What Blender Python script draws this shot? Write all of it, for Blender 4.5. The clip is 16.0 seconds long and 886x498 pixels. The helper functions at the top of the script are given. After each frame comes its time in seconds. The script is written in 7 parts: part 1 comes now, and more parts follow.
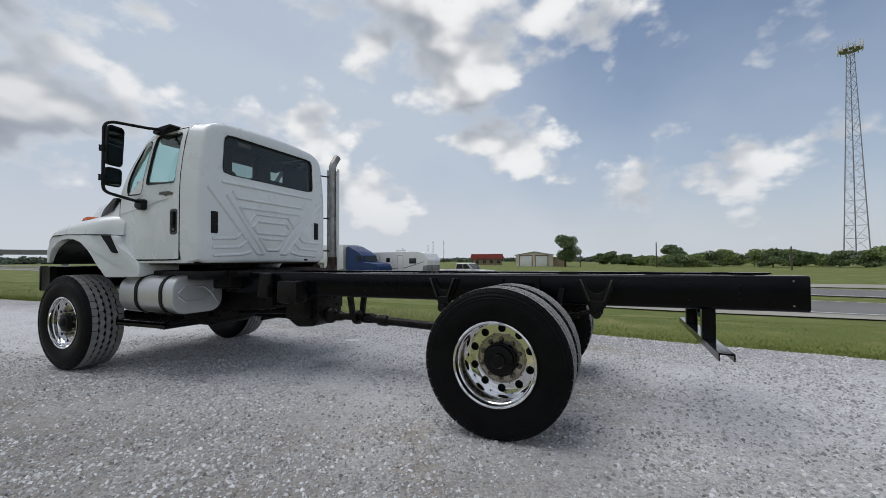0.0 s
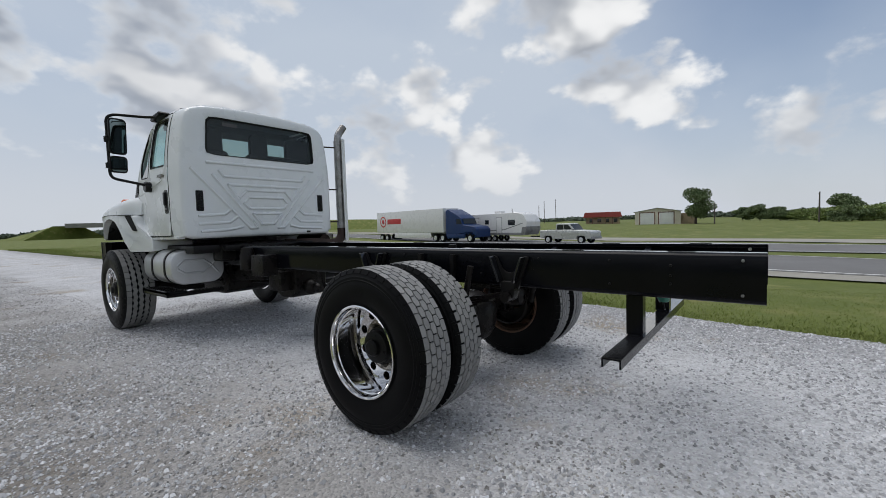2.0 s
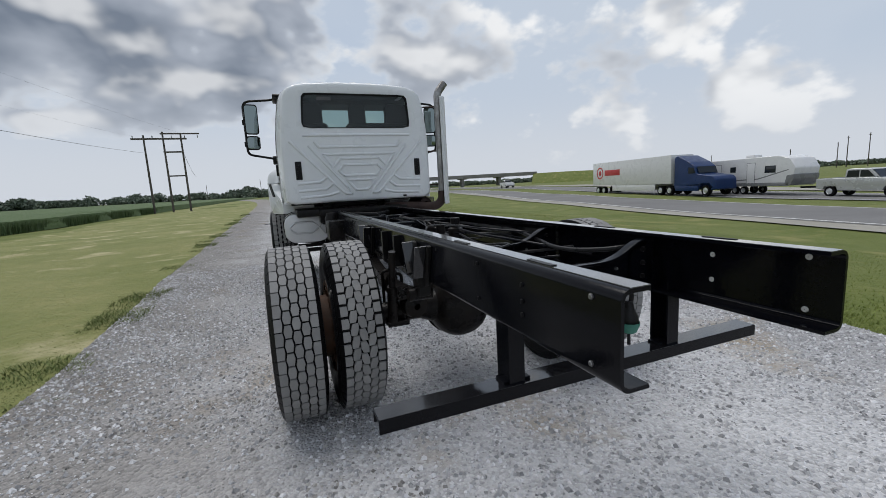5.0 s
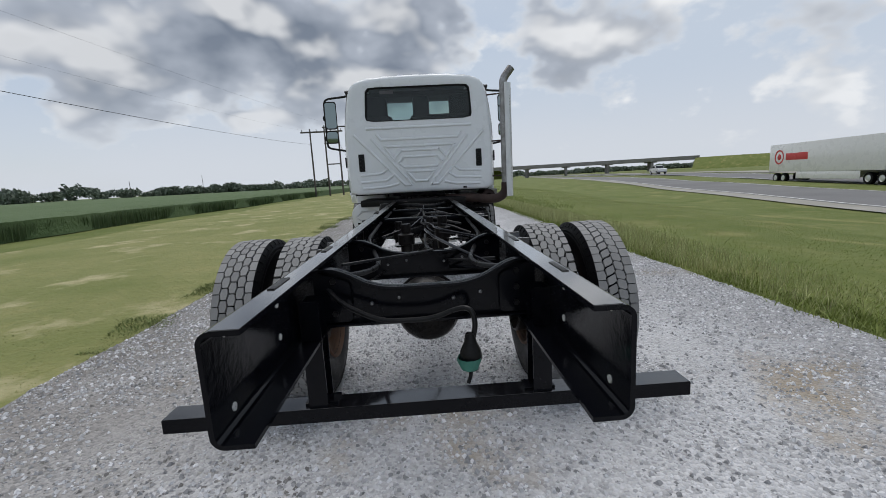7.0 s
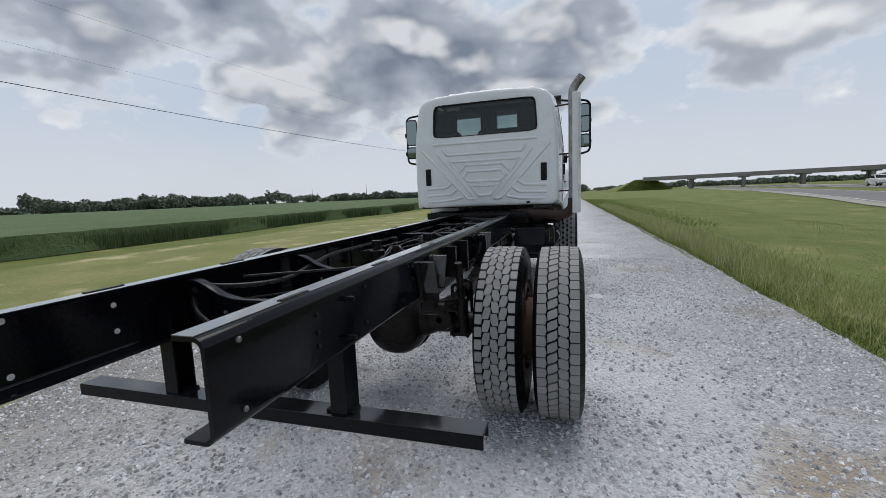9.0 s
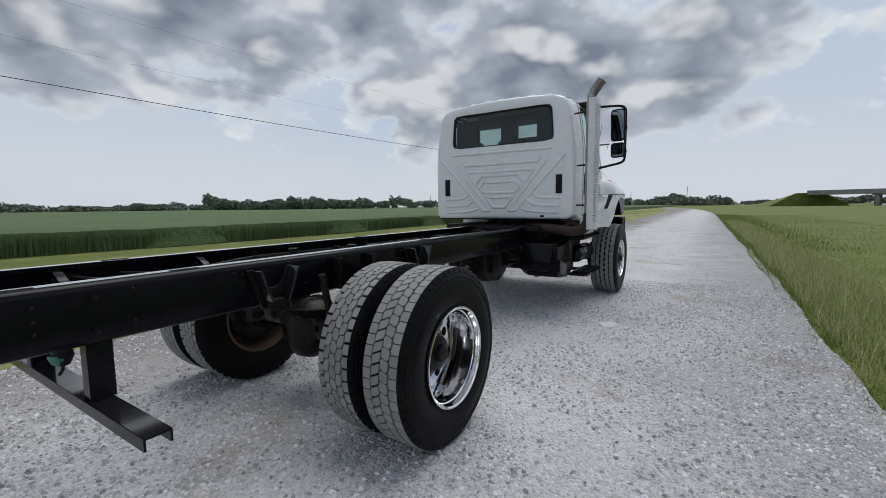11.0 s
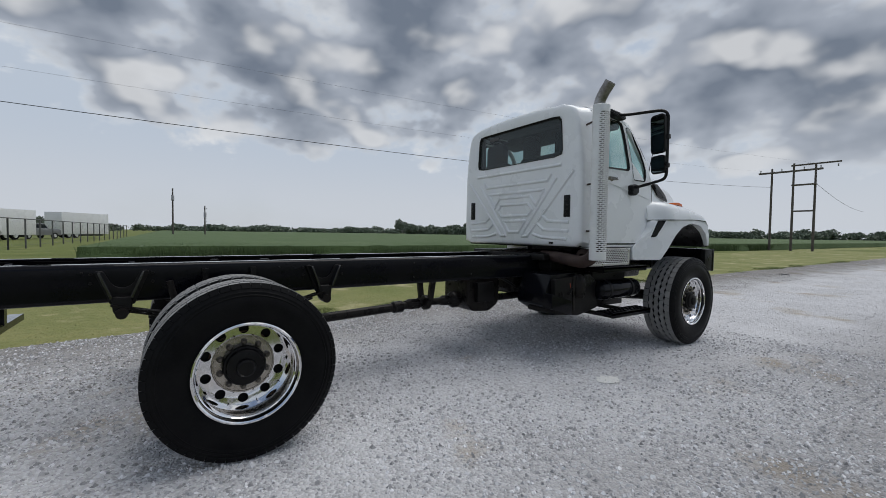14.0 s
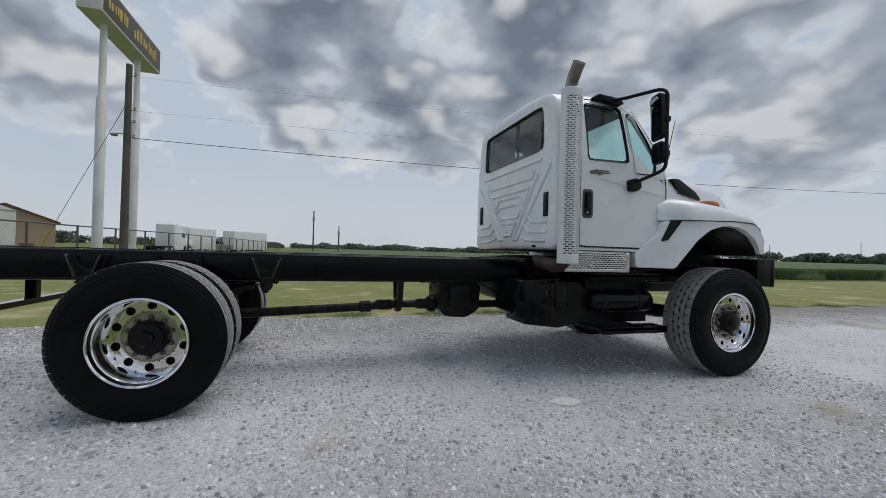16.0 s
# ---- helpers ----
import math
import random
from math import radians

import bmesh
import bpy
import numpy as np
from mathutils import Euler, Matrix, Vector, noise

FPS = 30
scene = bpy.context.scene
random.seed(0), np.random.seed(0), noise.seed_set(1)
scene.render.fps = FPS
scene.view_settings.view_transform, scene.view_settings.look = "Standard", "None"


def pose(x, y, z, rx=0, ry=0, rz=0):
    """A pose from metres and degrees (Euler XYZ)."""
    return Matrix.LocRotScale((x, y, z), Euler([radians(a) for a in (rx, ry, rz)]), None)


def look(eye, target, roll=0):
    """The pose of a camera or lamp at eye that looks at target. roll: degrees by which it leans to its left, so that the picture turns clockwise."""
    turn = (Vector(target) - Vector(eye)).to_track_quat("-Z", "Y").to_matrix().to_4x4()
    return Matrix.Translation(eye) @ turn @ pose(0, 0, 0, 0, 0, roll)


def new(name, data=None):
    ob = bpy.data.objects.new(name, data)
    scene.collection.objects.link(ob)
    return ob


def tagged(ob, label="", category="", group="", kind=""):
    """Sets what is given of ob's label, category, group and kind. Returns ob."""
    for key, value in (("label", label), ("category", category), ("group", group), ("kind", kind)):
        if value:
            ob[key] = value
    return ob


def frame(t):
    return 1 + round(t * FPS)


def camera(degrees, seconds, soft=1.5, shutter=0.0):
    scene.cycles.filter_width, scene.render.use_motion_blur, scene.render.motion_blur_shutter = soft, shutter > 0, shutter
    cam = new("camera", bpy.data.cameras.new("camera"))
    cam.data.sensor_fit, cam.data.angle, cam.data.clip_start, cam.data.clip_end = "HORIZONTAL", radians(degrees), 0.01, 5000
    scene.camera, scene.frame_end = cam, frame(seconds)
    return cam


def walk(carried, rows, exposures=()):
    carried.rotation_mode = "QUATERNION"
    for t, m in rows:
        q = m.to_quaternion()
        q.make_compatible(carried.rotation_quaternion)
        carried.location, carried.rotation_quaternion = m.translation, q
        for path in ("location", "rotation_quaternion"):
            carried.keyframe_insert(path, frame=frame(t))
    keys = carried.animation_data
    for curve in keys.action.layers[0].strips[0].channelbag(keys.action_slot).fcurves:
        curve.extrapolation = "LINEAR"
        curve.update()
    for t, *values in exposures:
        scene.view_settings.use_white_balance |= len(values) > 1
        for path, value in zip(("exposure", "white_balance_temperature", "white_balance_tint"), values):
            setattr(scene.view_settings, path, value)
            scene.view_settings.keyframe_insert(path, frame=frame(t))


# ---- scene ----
cam = camera(93.5, 16.0, soft=0.7)

PATH = [
    (0, (-4.108, -0.803, 1.232), (-2.264, -0.031, 1.288), -0.3),
    (0.5, (-3.874, -1.178, 1.257), (-2.075, -0.304, 1.278), -0.7),
    (1, (-3.622, -1.539, 1.266), (-1.878, -0.559, 1.245), -1.1),
    (1.5, (-3.346, -1.813, 1.275), (-1.675, -0.717, 1.204), -1.4),
    (2, (-2.981, -2.047, 1.304), (-1.414, -0.811, 1.184), -1.8),
    (2.5, (-2.654, -2.287, 1.32), (-1.216, -0.907, 1.143), -2.5),
    (3, (-2.382, -2.456, 1.349), (-1.077, -0.955, 1.143), -2.6),
    (3.5, (-2.066, -2.553, 1.346), (-0.899, -0.943, 1.127), -2.5),
    (4, (-1.759, -2.671, 1.356), (-0.738, -0.968, 1.108), -2.6),
    (6.5, (-0.259, -2.791, 1.372), (-0.023, -0.832, 1.042), -3.4),
    (7, (0.013, -2.83, 1.378), (0.09, -0.859, 1.05), -3.1),
    (7.5, (0.268, -2.816, 1.367), (0.173, -0.843, 1.053), -3.1),
    (8, (0.541, -2.777, 1.393), (0.273, -0.817, 1.1), -2.8),
    (8.5, (0.878, -2.783, 1.395), (0.447, -0.849, 1.124), -2.6),
    (9, (1.189, -2.71, 1.393), (0.605, -0.814, 1.14), -2.4),
    (11.5, (2.823, -1.84, 1.397), (1.638, -0.239, 1.216), -0.2),
    (12, (3.102, -1.59, 1.374), (1.811, -0.07, 1.221), 0.2),
    (12.5, (3.316, -1.318, 1.417), (1.933, 0.121, 1.288), 0.5),
    (13, (3.539, -1.049, 1.409), (2.064, 0.298, 1.299), 0.8),
    (13.5, (3.731, -0.712, 1.337), (2.159, 0.522, 1.244), 0.8),
    (14, (3.933, -0.403, 1.346), (2.271, 0.707, 1.272), 0.8),
    (14.5, (4.154, -0.077, 1.319), (2.403, 0.889, 1.276), 1.0),
    (15, (4.28, 0.29, 1.294), (2.458, 1.116, 1.279), 1.2),
    (15.5, (4.42, 0.697, 1.226), (2.546, 1.396, 1.232), 1.5),
    (16, (4.519, 1.127, 1.171), (2.606, 1.709, 1.183), 1.6),
]
walk(cam, [(t, look(eye, target, roll)) for t, eye, target, roll in PATH],
     exposures=((0, -0.02), (2.5, 0.0), (5, 0.06), (7, 0.10), (9, 0.10), (11.5, 0.04), (13.5, -0.06), (16, -0.10)))

# ---------------- world and light ----------------
SUN_AZ, SUN_EL = -8.0, 70.0          # degrees clockwise from +y, and above the horizon
world = bpy.data.worlds.new("sky")
scene.world = world
world.use_nodes = True
wt = world.node_tree
wt.nodes.clear()


def wn(kind, **values):
    n = wt.nodes.new(kind)
    for k, v in values.items():
        if k.startswith("i_"):
            n.inputs[int(k[2:])].default_value = v
    return n


def wmath(op, a, b=None, c=None, clamp=False):
    n = wt.nodes.new("ShaderNodeMath")
    n.operation, n.use_clamp = op, clamp
    for i, v in enumerate((a, b, c)):
        if v is None:
            continue
        if isinstance(v, (int, float)):
            n.inputs[i].default_value = v
        else:
            wt.links.new(v, n.inputs[i])
    return n.outputs[0]


def wmix(fac, a, b):
    n = wt.nodes.new("ShaderNodeMix")
    n.data_type = "RGBA"
    for sock, v in ((n.inputs[0], fac), (n.inputs[6], a), (n.inputs[7], b)):
        if isinstance(v, (int, float, tuple)):
            sock.default_value = v
        else:
            wt.links.new(v, sock)
    return n.outputs[2]


def wramp(fac, stops):
    n = wt.nodes.new("ShaderNodeValToRGB")
    while len(n.color_ramp.elements) < len(stops):
        n.color_ramp.elements.new(0.5)
    for e, (p, c) in zip(n.color_ramp.elements, stops):
        e.position, e.color = p, (*c, 1)
    wt.links.new(fac, n.inputs[0])
    return n.outputs[0]


coord = wt.nodes.new("ShaderNodeTexCoord")
sep = wt.nodes.new("ShaderNodeSeparateXYZ")
wt.links.new(coord.outputs["Generated"], sep.inputs[0])
dx, dy, dz = sep.outputs
up = wmath("MAXIMUM", dz, 0.0)
squash = wt.nodes.new("ShaderNodeCombineXYZ")
for i, v in enumerate((dx, dy, wmath("MULTIPLY", dz, 1.5))):
    wt.links.new(v, squash.inputs[i])
squashed = squash.outputs[0]


def cloud_noise(lift, scale, detail, rough, warp=0.0):
    """Billowing noise on a level cloud deck overhead; lift moves the sample towards the zenith."""
    flat = wt.nodes.new("ShaderNodeCombineXYZ")
    far = wmath("ADD", up, 0.60 + lift)
    wt.links.new(wmath("DIVIDE", dx, far), flat.inputs[0])
    wt.links.new(wmath("DIVIDE", dy, far), flat.inputs[1])
    wt.links.new(wmath("MULTIPLY_ADD", dz, 0.9, 3.1 + lift), flat.inputs[2])
    n = wt.nodes.new("ShaderNodeTexNoise")
    n.inputs["Scale"].default_value, n.inputs["Detail"].default_value = scale, detail
    n.inputs["Roughness"].default_value, n.inputs["Distortion"].default_value = rough, warp
    wt.links.new(flat.outputs[0], n.inputs["Vector"])
    return n.outputs[0]


def wsmooth(v, lo, hi):
    n = wt.nodes.new("ShaderNodeMapRange")
    n.interpolation_type = "SMOOTHSTEP"
    n.inputs[1].default_value, n.inputs[2].default_value = lo, hi
    wt.links.new(v, n.inputs[0])
    return n.outputs[0]


sky = wt.nodes.new("ShaderNodeTexSky")
sky.sky_type, sky.sun_disc = "NISHITA", False
sky.sun_elevation, sky.sun_rotation = radians(SUN_EL), radians(SUN_AZ)
sky.air_density, sky.dust_density, sky.ozone_density = 1.0, 1.2, 3.0
scaled = wt.nodes.new("ShaderNodeVectorMath")
scaled.operation = "SCALE"
scaled.inputs["Scale"].default_value = 0.10
wt.links.new(sky.outputs[0], scaled.inputs[0])
# thin high veil that greys the blue, thicker towards the horizon and towards +y and -x
open_blue = wmath("MULTIPLY", wsmooth(dy, 0.45, -0.05), wsmooth(dx, 0.2, 0.6))
veil = wmath("MULTIPLY_ADD", wmath("POWER", wmath("SUBTRACT", 1.0, up), 4.0), 0.70, wmath("MULTIPLY_ADD", open_blue, -0.60, 0.84), clamp=True)
streak = cloud_noise(0.1, 2.0, 4.0, 0.55)
veil = wmath("MULTIPLY_ADD", wmath("SUBTRACT", streak, 0.5), 0.7, veil, clamp=True)
clear = wmix(veil, scaled.outputs[0], wmix(wsmooth(up, 0.03, 0.22), (0.585, 0.625, 0.685, 1), (0.50, 0.57, 0.67, 1)))
# cumulus: puffs about given bearings, broken up by noise, and loose cloud everywhere else
CLOUDS = ((69, 27, 9), (56, 29, 6), (82, 28, 7), (57, 17, 4), (77, 17, 5), (60, 9, 4), (94, 9, 4), (102, 10, 4), (109, 11, 4), (108, 23, 3), (53, 18, 5), (39, 13, 6), (58, 10, 5), (79, 16, 5), (43, 10, 6),
          (23, 18, 9), (1, 19, 6), (-5, 12, 6), (22, 14, 7), (-36, 18, 9), (-28, 15, 8), (-11, 17, 6), (-77, 20, 8),
          (-63, 23, 8), (-54, 17, 8), (-39, 19, 9), (-23, 24, 7), (-116, 19, 5), (-110, 12, 4), (-90, 24, 9), (-60, 28, 9), (-34, 20, 9), (26, 22, 7), (-30, 10, 4))
puff = None
for az, el, wide_deg in CLOUDS:
    c = Vector((math.sin(radians(az)) * math.cos(radians(el)), math.cos(radians(az)) * math.cos(radians(el)), math.sin(radians(el)) * 1.5))
    dist = wt.nodes.new("ShaderNodeVectorMath")
    dist.operation = "DISTANCE"
    dist.inputs[1].default_value = c
    wt.links.new(squashed, dist.inputs[0])
    fall = wmath("MULTIPLY_ADD", dist.outputs["Value"], -1.0 / (radians(wide_deg) * 1.9), 1.0)
    puff = fall if puff is None else wmath("SMOOTH_MAX", puff, fall, 0.25)
puff = wmath("MAXIMUM", wmath("MAXIMUM", puff, -0.5), wmath("MULTIPLY", wmath("SUBTRACT", dz, 0.50), 2.2))
lump = wt.nodes.new("ShaderNodeTexVoronoi")
lump.feature, lump.inputs["Scale"].default_value, lump.inputs["Detail"].default_value = "SMOOTH_F1", 10.0, 3.0
lump.inputs["Roughness"].default_value = 0.55
wt.links.new(squashed, lump.inputs["Vector"])
lumps = wmath("MULTIPLY", wmath("SUBTRACT", 0.42, lump.outputs["Distance"]), 0.20)
body = wmath("ADD", lumps, cloud_noise(0.0, 4.4, 8.0, 0.53, 0.1))
soft = wmath("MULTIPLY_ADD", lumps, 0.45, cloud_noise(0.0, 4.4, 3.4, 0.48, 0.1))
above = wmath("MULTIPLY_ADD", lumps, 0.25, cloud_noise(0.075, 4.4, 2.8, 0.48, 0.1))
# an almost closed layer towards +y and -x, open above the horizon
layer = wmath("MULTIPLY", wsmooth(dx, 0.75, -0.1), wsmooth(dz, 0.10, 0.26))
gain = wmath("MULTIPLY_ADD", layer, 0.18, -0.055)
place = wmath("MULTIPLY_ADD", wmath("MINIMUM", puff, 0.7), 0.34, gain)
dens = wmath("MULTIPLY_ADD", wmath("SUBTRACT", body, 0.5), 1.35, place)
cover = wsmooth(dens, -0.07, 0.11)
thick = wmath("MULTIPLY", wmath("MULTIPLY_ADD", wmath("SUBTRACT", soft, 0.5), 1.35, place), 2.4, clamp=True)
back = wsmooth(dx, 0.85, 0.1)
light_tone = wramp(thick, ((0.0, (0.72, 0.74, 0.77)), (0.25, (0.52, 0.55, 0.60)), (0.6, (0.36, 0.39, 0.44)), (1.0, (0.26, 0.29, 0.34))))
dark_tone = wramp(thick, ((0.0, (0.84, 0.86, 0.88)), (0.16, (0.66, 0.69, 0.73)), (0.45, (0.36, 0.40, 0.47)), (1.0, (0.165, 0.20, 0.26))))
under = wsmooth(wmath("SUBTRACT", above, soft), -0.09, 0.09)
light_tone = wmix(wmath("MULTIPLY", wmath("SUBTRACT", 1.0, under), wsmooth(thick, 0.0, 0.3)), light_tone, (0.84, 0.85, 0.86, 1))
tone = wmix(back, light_tone, dark_tone)
shine = wsmooth(wmath("SUBTRACT", soft, above), 0.01, 0.17)
tone = wmix(wmath("MULTIPLY", shine, wmath("MULTIPLY_ADD", back, -0.26, 0.84)), tone, (0.92, 0.925, 0.93, 1))
haze = wmath("POWER", wmath("SUBTRACT", 1.0, up), 11.0)
cloud = wmix(haze, tone, (0.60, 0.63, 0.67, 1))
cover = wmath("MULTIPLY", cover, wmath("MULTIPLY_ADD", haze, -0.65, 1.0))
final = wmix(cover, clear, cloud)
bg = wt.nodes.new("ShaderNodeBackground")
bg.inputs[1].default_value = 1.0
wt.links.new(final, bg.inputs[0])
wt.links.new(bg.outputs[0], wt.nodes.new("ShaderNodeOutputWorld").inputs[0])

sun = new("sun", bpy.data.lights.new("sun", "SUN"))
sun.data.energy, sun.data.angle, sun.data.color = 1.9, radians(50), (1.0, 0.98, 0.96)
sa, se = radians(SUN_AZ), radians(SUN_EL)
sun.matrix_world = look((30 * math.sin(sa) * math.cos(se), 30 * math.cos(sa) * math.cos(se), 30 * math.sin(se)), (0, 0, 0))

# ---------------- materials ----------------


def material(name, base, rough=0.6, metal=0.0, dark=None, scale=6.0, fine=80.0, amount=0.5, bump=0.0, bump_scale=None,
             rough_var=0.1, coat=0.0, spec=0.5, per_object=0.0, per_island=0.0, voronoi=0.0, spots=None, spot_scale=1.0, spot_at=0.6, patchy=0.0):
    """A surface with variation at two scales, dirt and relief. dark: the second colour; fine: the scale of the grain."""
    m = bpy.data.materials.new(name)
    m.use_nodes = True
    t = m.node_tree
    b = t.nodes["Principled BSDF"]
    link = t.links.new
    tc = t.nodes.new("ShaderNodeTexCoord")

    def nz(s, d=4.0, r=0.6):
        n = t.nodes.new("ShaderNodeTexNoise")
        n.inputs["Scale"].default_value, n.inputs["Detail"].default_value, n.inputs["Roughness"].default_value = s, d, r
        link(tc.outputs["Object"], n.inputs["Vector"])
        return n.outputs[0]

    def mx(fac, a, c2, kind="MIX"):
        n = t.nodes.new("ShaderNodeMix")
        n.data_type, n.blend_type = "RGBA", kind
        for s, v in ((n.inputs[0], fac), (n.inputs[6], a), (n.inputs[7], c2)):
            if isinstance(v, (int, float, tuple)):
                s.default_value = v
            else:
                link(v, s)
        return n.outputs[2]

    def rng(v, a, c2, lo=0.0, hi=1.0):
        n = t.nodes.new("ShaderNodeMapRange")
        n.inputs[1].default_value, n.inputs[2].default_value, n.inputs[3].default_value, n.inputs[4].default_value = a, c2, lo, hi
        link(v, n.inputs[0])
        return n.outputs[0]

    dark = dark or tuple(c * 0.7 for c in base)
    large, grain = nz(scale), nz(fine, 3.0, 0.7)
    col = mx(rng(large, 0.35, 0.68, 0.0, amount), (*base, 1), (*dark, 1))
    col = mx(rng(grain, 0.3, 0.7, 0.0, amount * 0.7), col, (*dark, 1))
    if voronoi:
        v = t.nodes.new("ShaderNodeTexVoronoi")
        v.inputs["Scale"].default_value = voronoi
        link(tc.outputs["Object"], v.inputs["Vector"])
        hue = t.nodes.new("ShaderNodeSeparateColor")
        link(v.outputs["Color"], hue.inputs[0])
        loose = rng(nz(patchy, 5.0, 0.6), 0.38, 0.62, 0.40, 1.0)
        chips = t.nodes.new("ShaderNodeMath")
        chips.operation = "MULTIPLY"
        link(rng(hue.outputs[1], 0.55, 1.0, 0.0, 0.85), chips.inputs[0])
        link(loose, chips.inputs[1])
        col = mx(rng(hue.outputs[0], 0.0, 1.0, 0.0, 0.7), col, tuple(min(1, c * 1.25) for c in base) + (1,))
        col = mx(chips.outputs[0], col, tuple(c * 0.5 for c in base) + (1,))
    if spots:
        col = mx(rng(nz(spot_scale, 5.0), spot_at, spot_at + 0.12), col, (*spots, 1))
    if per_object or per_island:
        if per_object:
            src = t.nodes.new("ShaderNodeObjectInfo").outputs["Random"]
        else:
            src = t.nodes.new("ShaderNodeNewGeometry").outputs["Random Per Island"]
        k = per_object or per_island
        h = t.nodes.new("ShaderNodeHueSaturation")
        link(rng(src, 0, 1, 1 - k, 1 + k), h.inputs["Value"])
        link(rng(src, 0, 1, 0.5 - 0.04 * k, 0.5 + 0.04 * k), h.inputs["Hue"])
        link(col, h.inputs["Color"])
        col = h.outputs[0]
    link(col, b.inputs["Base Color"])
    b.inputs["Metallic"].default_value = metal
    link(rng(large, 0.3, 0.7, max(0.02, rough - rough_var), min(1, rough + rough_var)), b.inputs["Roughness"])
    b.inputs["Coat Weight"].default_value = coat
    b.inputs["Specular IOR Level"].default_value = spec
    b.inputs["Coat Roughness"].default_value = 0.08
    if bump:
        n = t.nodes.new("ShaderNodeBump")
        n.inputs["Strength"].default_value, n.inputs["Distance"].default_value = 1.0, bump
        if voronoi:
            link(v.outputs["Distance"], n.inputs["Height"])
            n.invert = True
        else:
            link(nz(bump_scale or fine, 4.0, 0.65), n.inputs["Height"])
        link(n.outputs[0], b.inputs["Normal"])
    return m


def glass_material(name, tint, rough=0.02, clear=0.7):
    """Thin tinted glass: part of the light passes straight on, part is reflected."""
    m = bpy.data.materials.new(name)
    m.use_nodes = True
    t = m.node_tree
    t.nodes.clear()
    out = t.nodes.new("ShaderNodeOutputMaterial")
    tr = t.nodes.new("ShaderNodeBsdfTransparent")
    tr.inputs[0].default_value = (*tint, 1)
    gl = t.nodes.new("ShaderNodeBsdfGlossy")
    gl.inputs["Roughness"].default_value = rough
    gl.inputs["Color"].default_value = (0.9, 0.95, 0.95, 1)
    lw = t.nodes.new("ShaderNodeLayerWeight")
    lw.inputs[0].default_value = 0.5
    pw = t.nodes.new("ShaderNodeMath")
    pw.operation = "POWER"
    pw.inputs[1].default_value = 3.5
    t.links.new(lw.outputs["Facing"], pw.inputs[0])
    fr = t.nodes.new("ShaderNodeMath")
    fr.operation = "MULTIPLY_ADD"
    fr.inputs[1].default_value, fr.inputs[2].default_value = 0.75, 0.04
    t.links.new(pw.outputs[0], fr.inputs[0])
    mixn = t.nodes.new("ShaderNodeMixShader")
    t.links.new(fr.outputs[0], mixn.inputs[0])
    t.links.new(tr.outputs[0], mixn.inputs[1])
    t.links.new(gl.outputs[0], mixn.inputs[2])
    t.links.new(mixn.outputs[0], out.inputs[0])
    return m


M_WHITE = material("white cab paint", (0.78, 0.80, 0.82), 0.28, dark=(0.69, 0.71, 0.73), scale=1.6, fine=30, amount=0.35, coat=0.5, rough_var=0.08, bump=0.0006, bump_scale=2.5)
M_BLACK = material("black chassis paint", spec=0.16, base=(0.003, 0.0035, 0.0055), rough=0.14, dark=(0.005, 0.005, 0.007), scale=3.0, fine=45, amount=0.6, bump=0.0006, bump_scale=30, rough_var=0.08, coat=0.0)
M_BAR = material("glossy black bar paint", spec=0.5, base=(0.006, 0.006, 0.008), rough=0.12, dark=(0.012, 0.012, 0.013), scale=4, fine=50, amount=0.6, coat=0.6)
# lighter and glossier than the rail's paint: the sky's sheen put into the colour
M_RAILSHEEN = material("rail top with sky sheen in its colour", (0.018, 0.0185, 0.021), 0.16, coat=1.0, dark=(0.075, 0.075, 0.077), scale=2.6, fine=30, amount=0.8, rough_var=0.12, spec=0.6)
M_BLACKDULL = material("dull black paint", spec=0.14, base=(0.005, 0.005, 0.006), rough=0.34, dark=(0.014, 0.013, 0.012), scale=5, fine=60, amount=0.7, bump=0.0015, bump_scale=60)
M_UNDER = material("greasy black driveline", spec=0.14, base=(0.005, 0.005, 0.006), rough=0.30, dark=(0.018, 0.015, 0.013), scale=9, fine=70, amount=0.75, bump=0.003, bump_scale=30)
M_RUBBER = material("black tyre rubber", spec=0.08, base=(0.003, 0.003, 0.004), rough=0.42, dark=(0.010, 0.010, 0.010), scale=6, fine=90, amount=0.6, bump=0.0008, bump_scale=120)
M_TREAD = material("worn dusty tread", (0.20, 0.199, 0.198), 0.9, dark=(0.26, 0.256, 0.25), scale=11, fine=120, amount=0.8, bump=0.001, bump_scale=140, per_island=0.12)
M_CHROME = material("polished aluminium wheel", (0.86, 0.86, 0.87), 0.08, 1.0, dark=(0.75, 0.75, 0.76), scale=9, fine=60, amount=0.4, rough_var=0.04)
M_STEELW = material("rusty steel wheel", (0.10, 0.075, 0.06), 0.7, 0.3, dark=(0.17, 0.085, 0.05), scale=8, amount=0.8, bump=0.001)
M_NUTS = material("dull dark lug nuts", (0.16, 0.145, 0.13), 0.4, 0.8, dark=(0.09, 0.08, 0.07), scale=14, fine=70, amount=0.7)
M_NUT = material("tarnished gold-brown hub ring", (0.48, 0.45, 0.41), 0.24, 0.9, dark=(0.30, 0.26, 0.21), scale=14, fine=70, amount=0.7)
M_ALU = material("brushed aluminium tank", (0.66, 0.67, 0.68), 0.40, 0.75, dark=(0.55, 0.56, 0.57), scale=4, fine=50, amount=0.5, bump=0.0006, bump_scale=60)
M_GUARD = material("white painted heat guard", (0.72, 0.73, 0.73), 0.35, 0.2, dark=(0.58, 0.58, 0.58), scale=7, fine=50, amount=0.5)
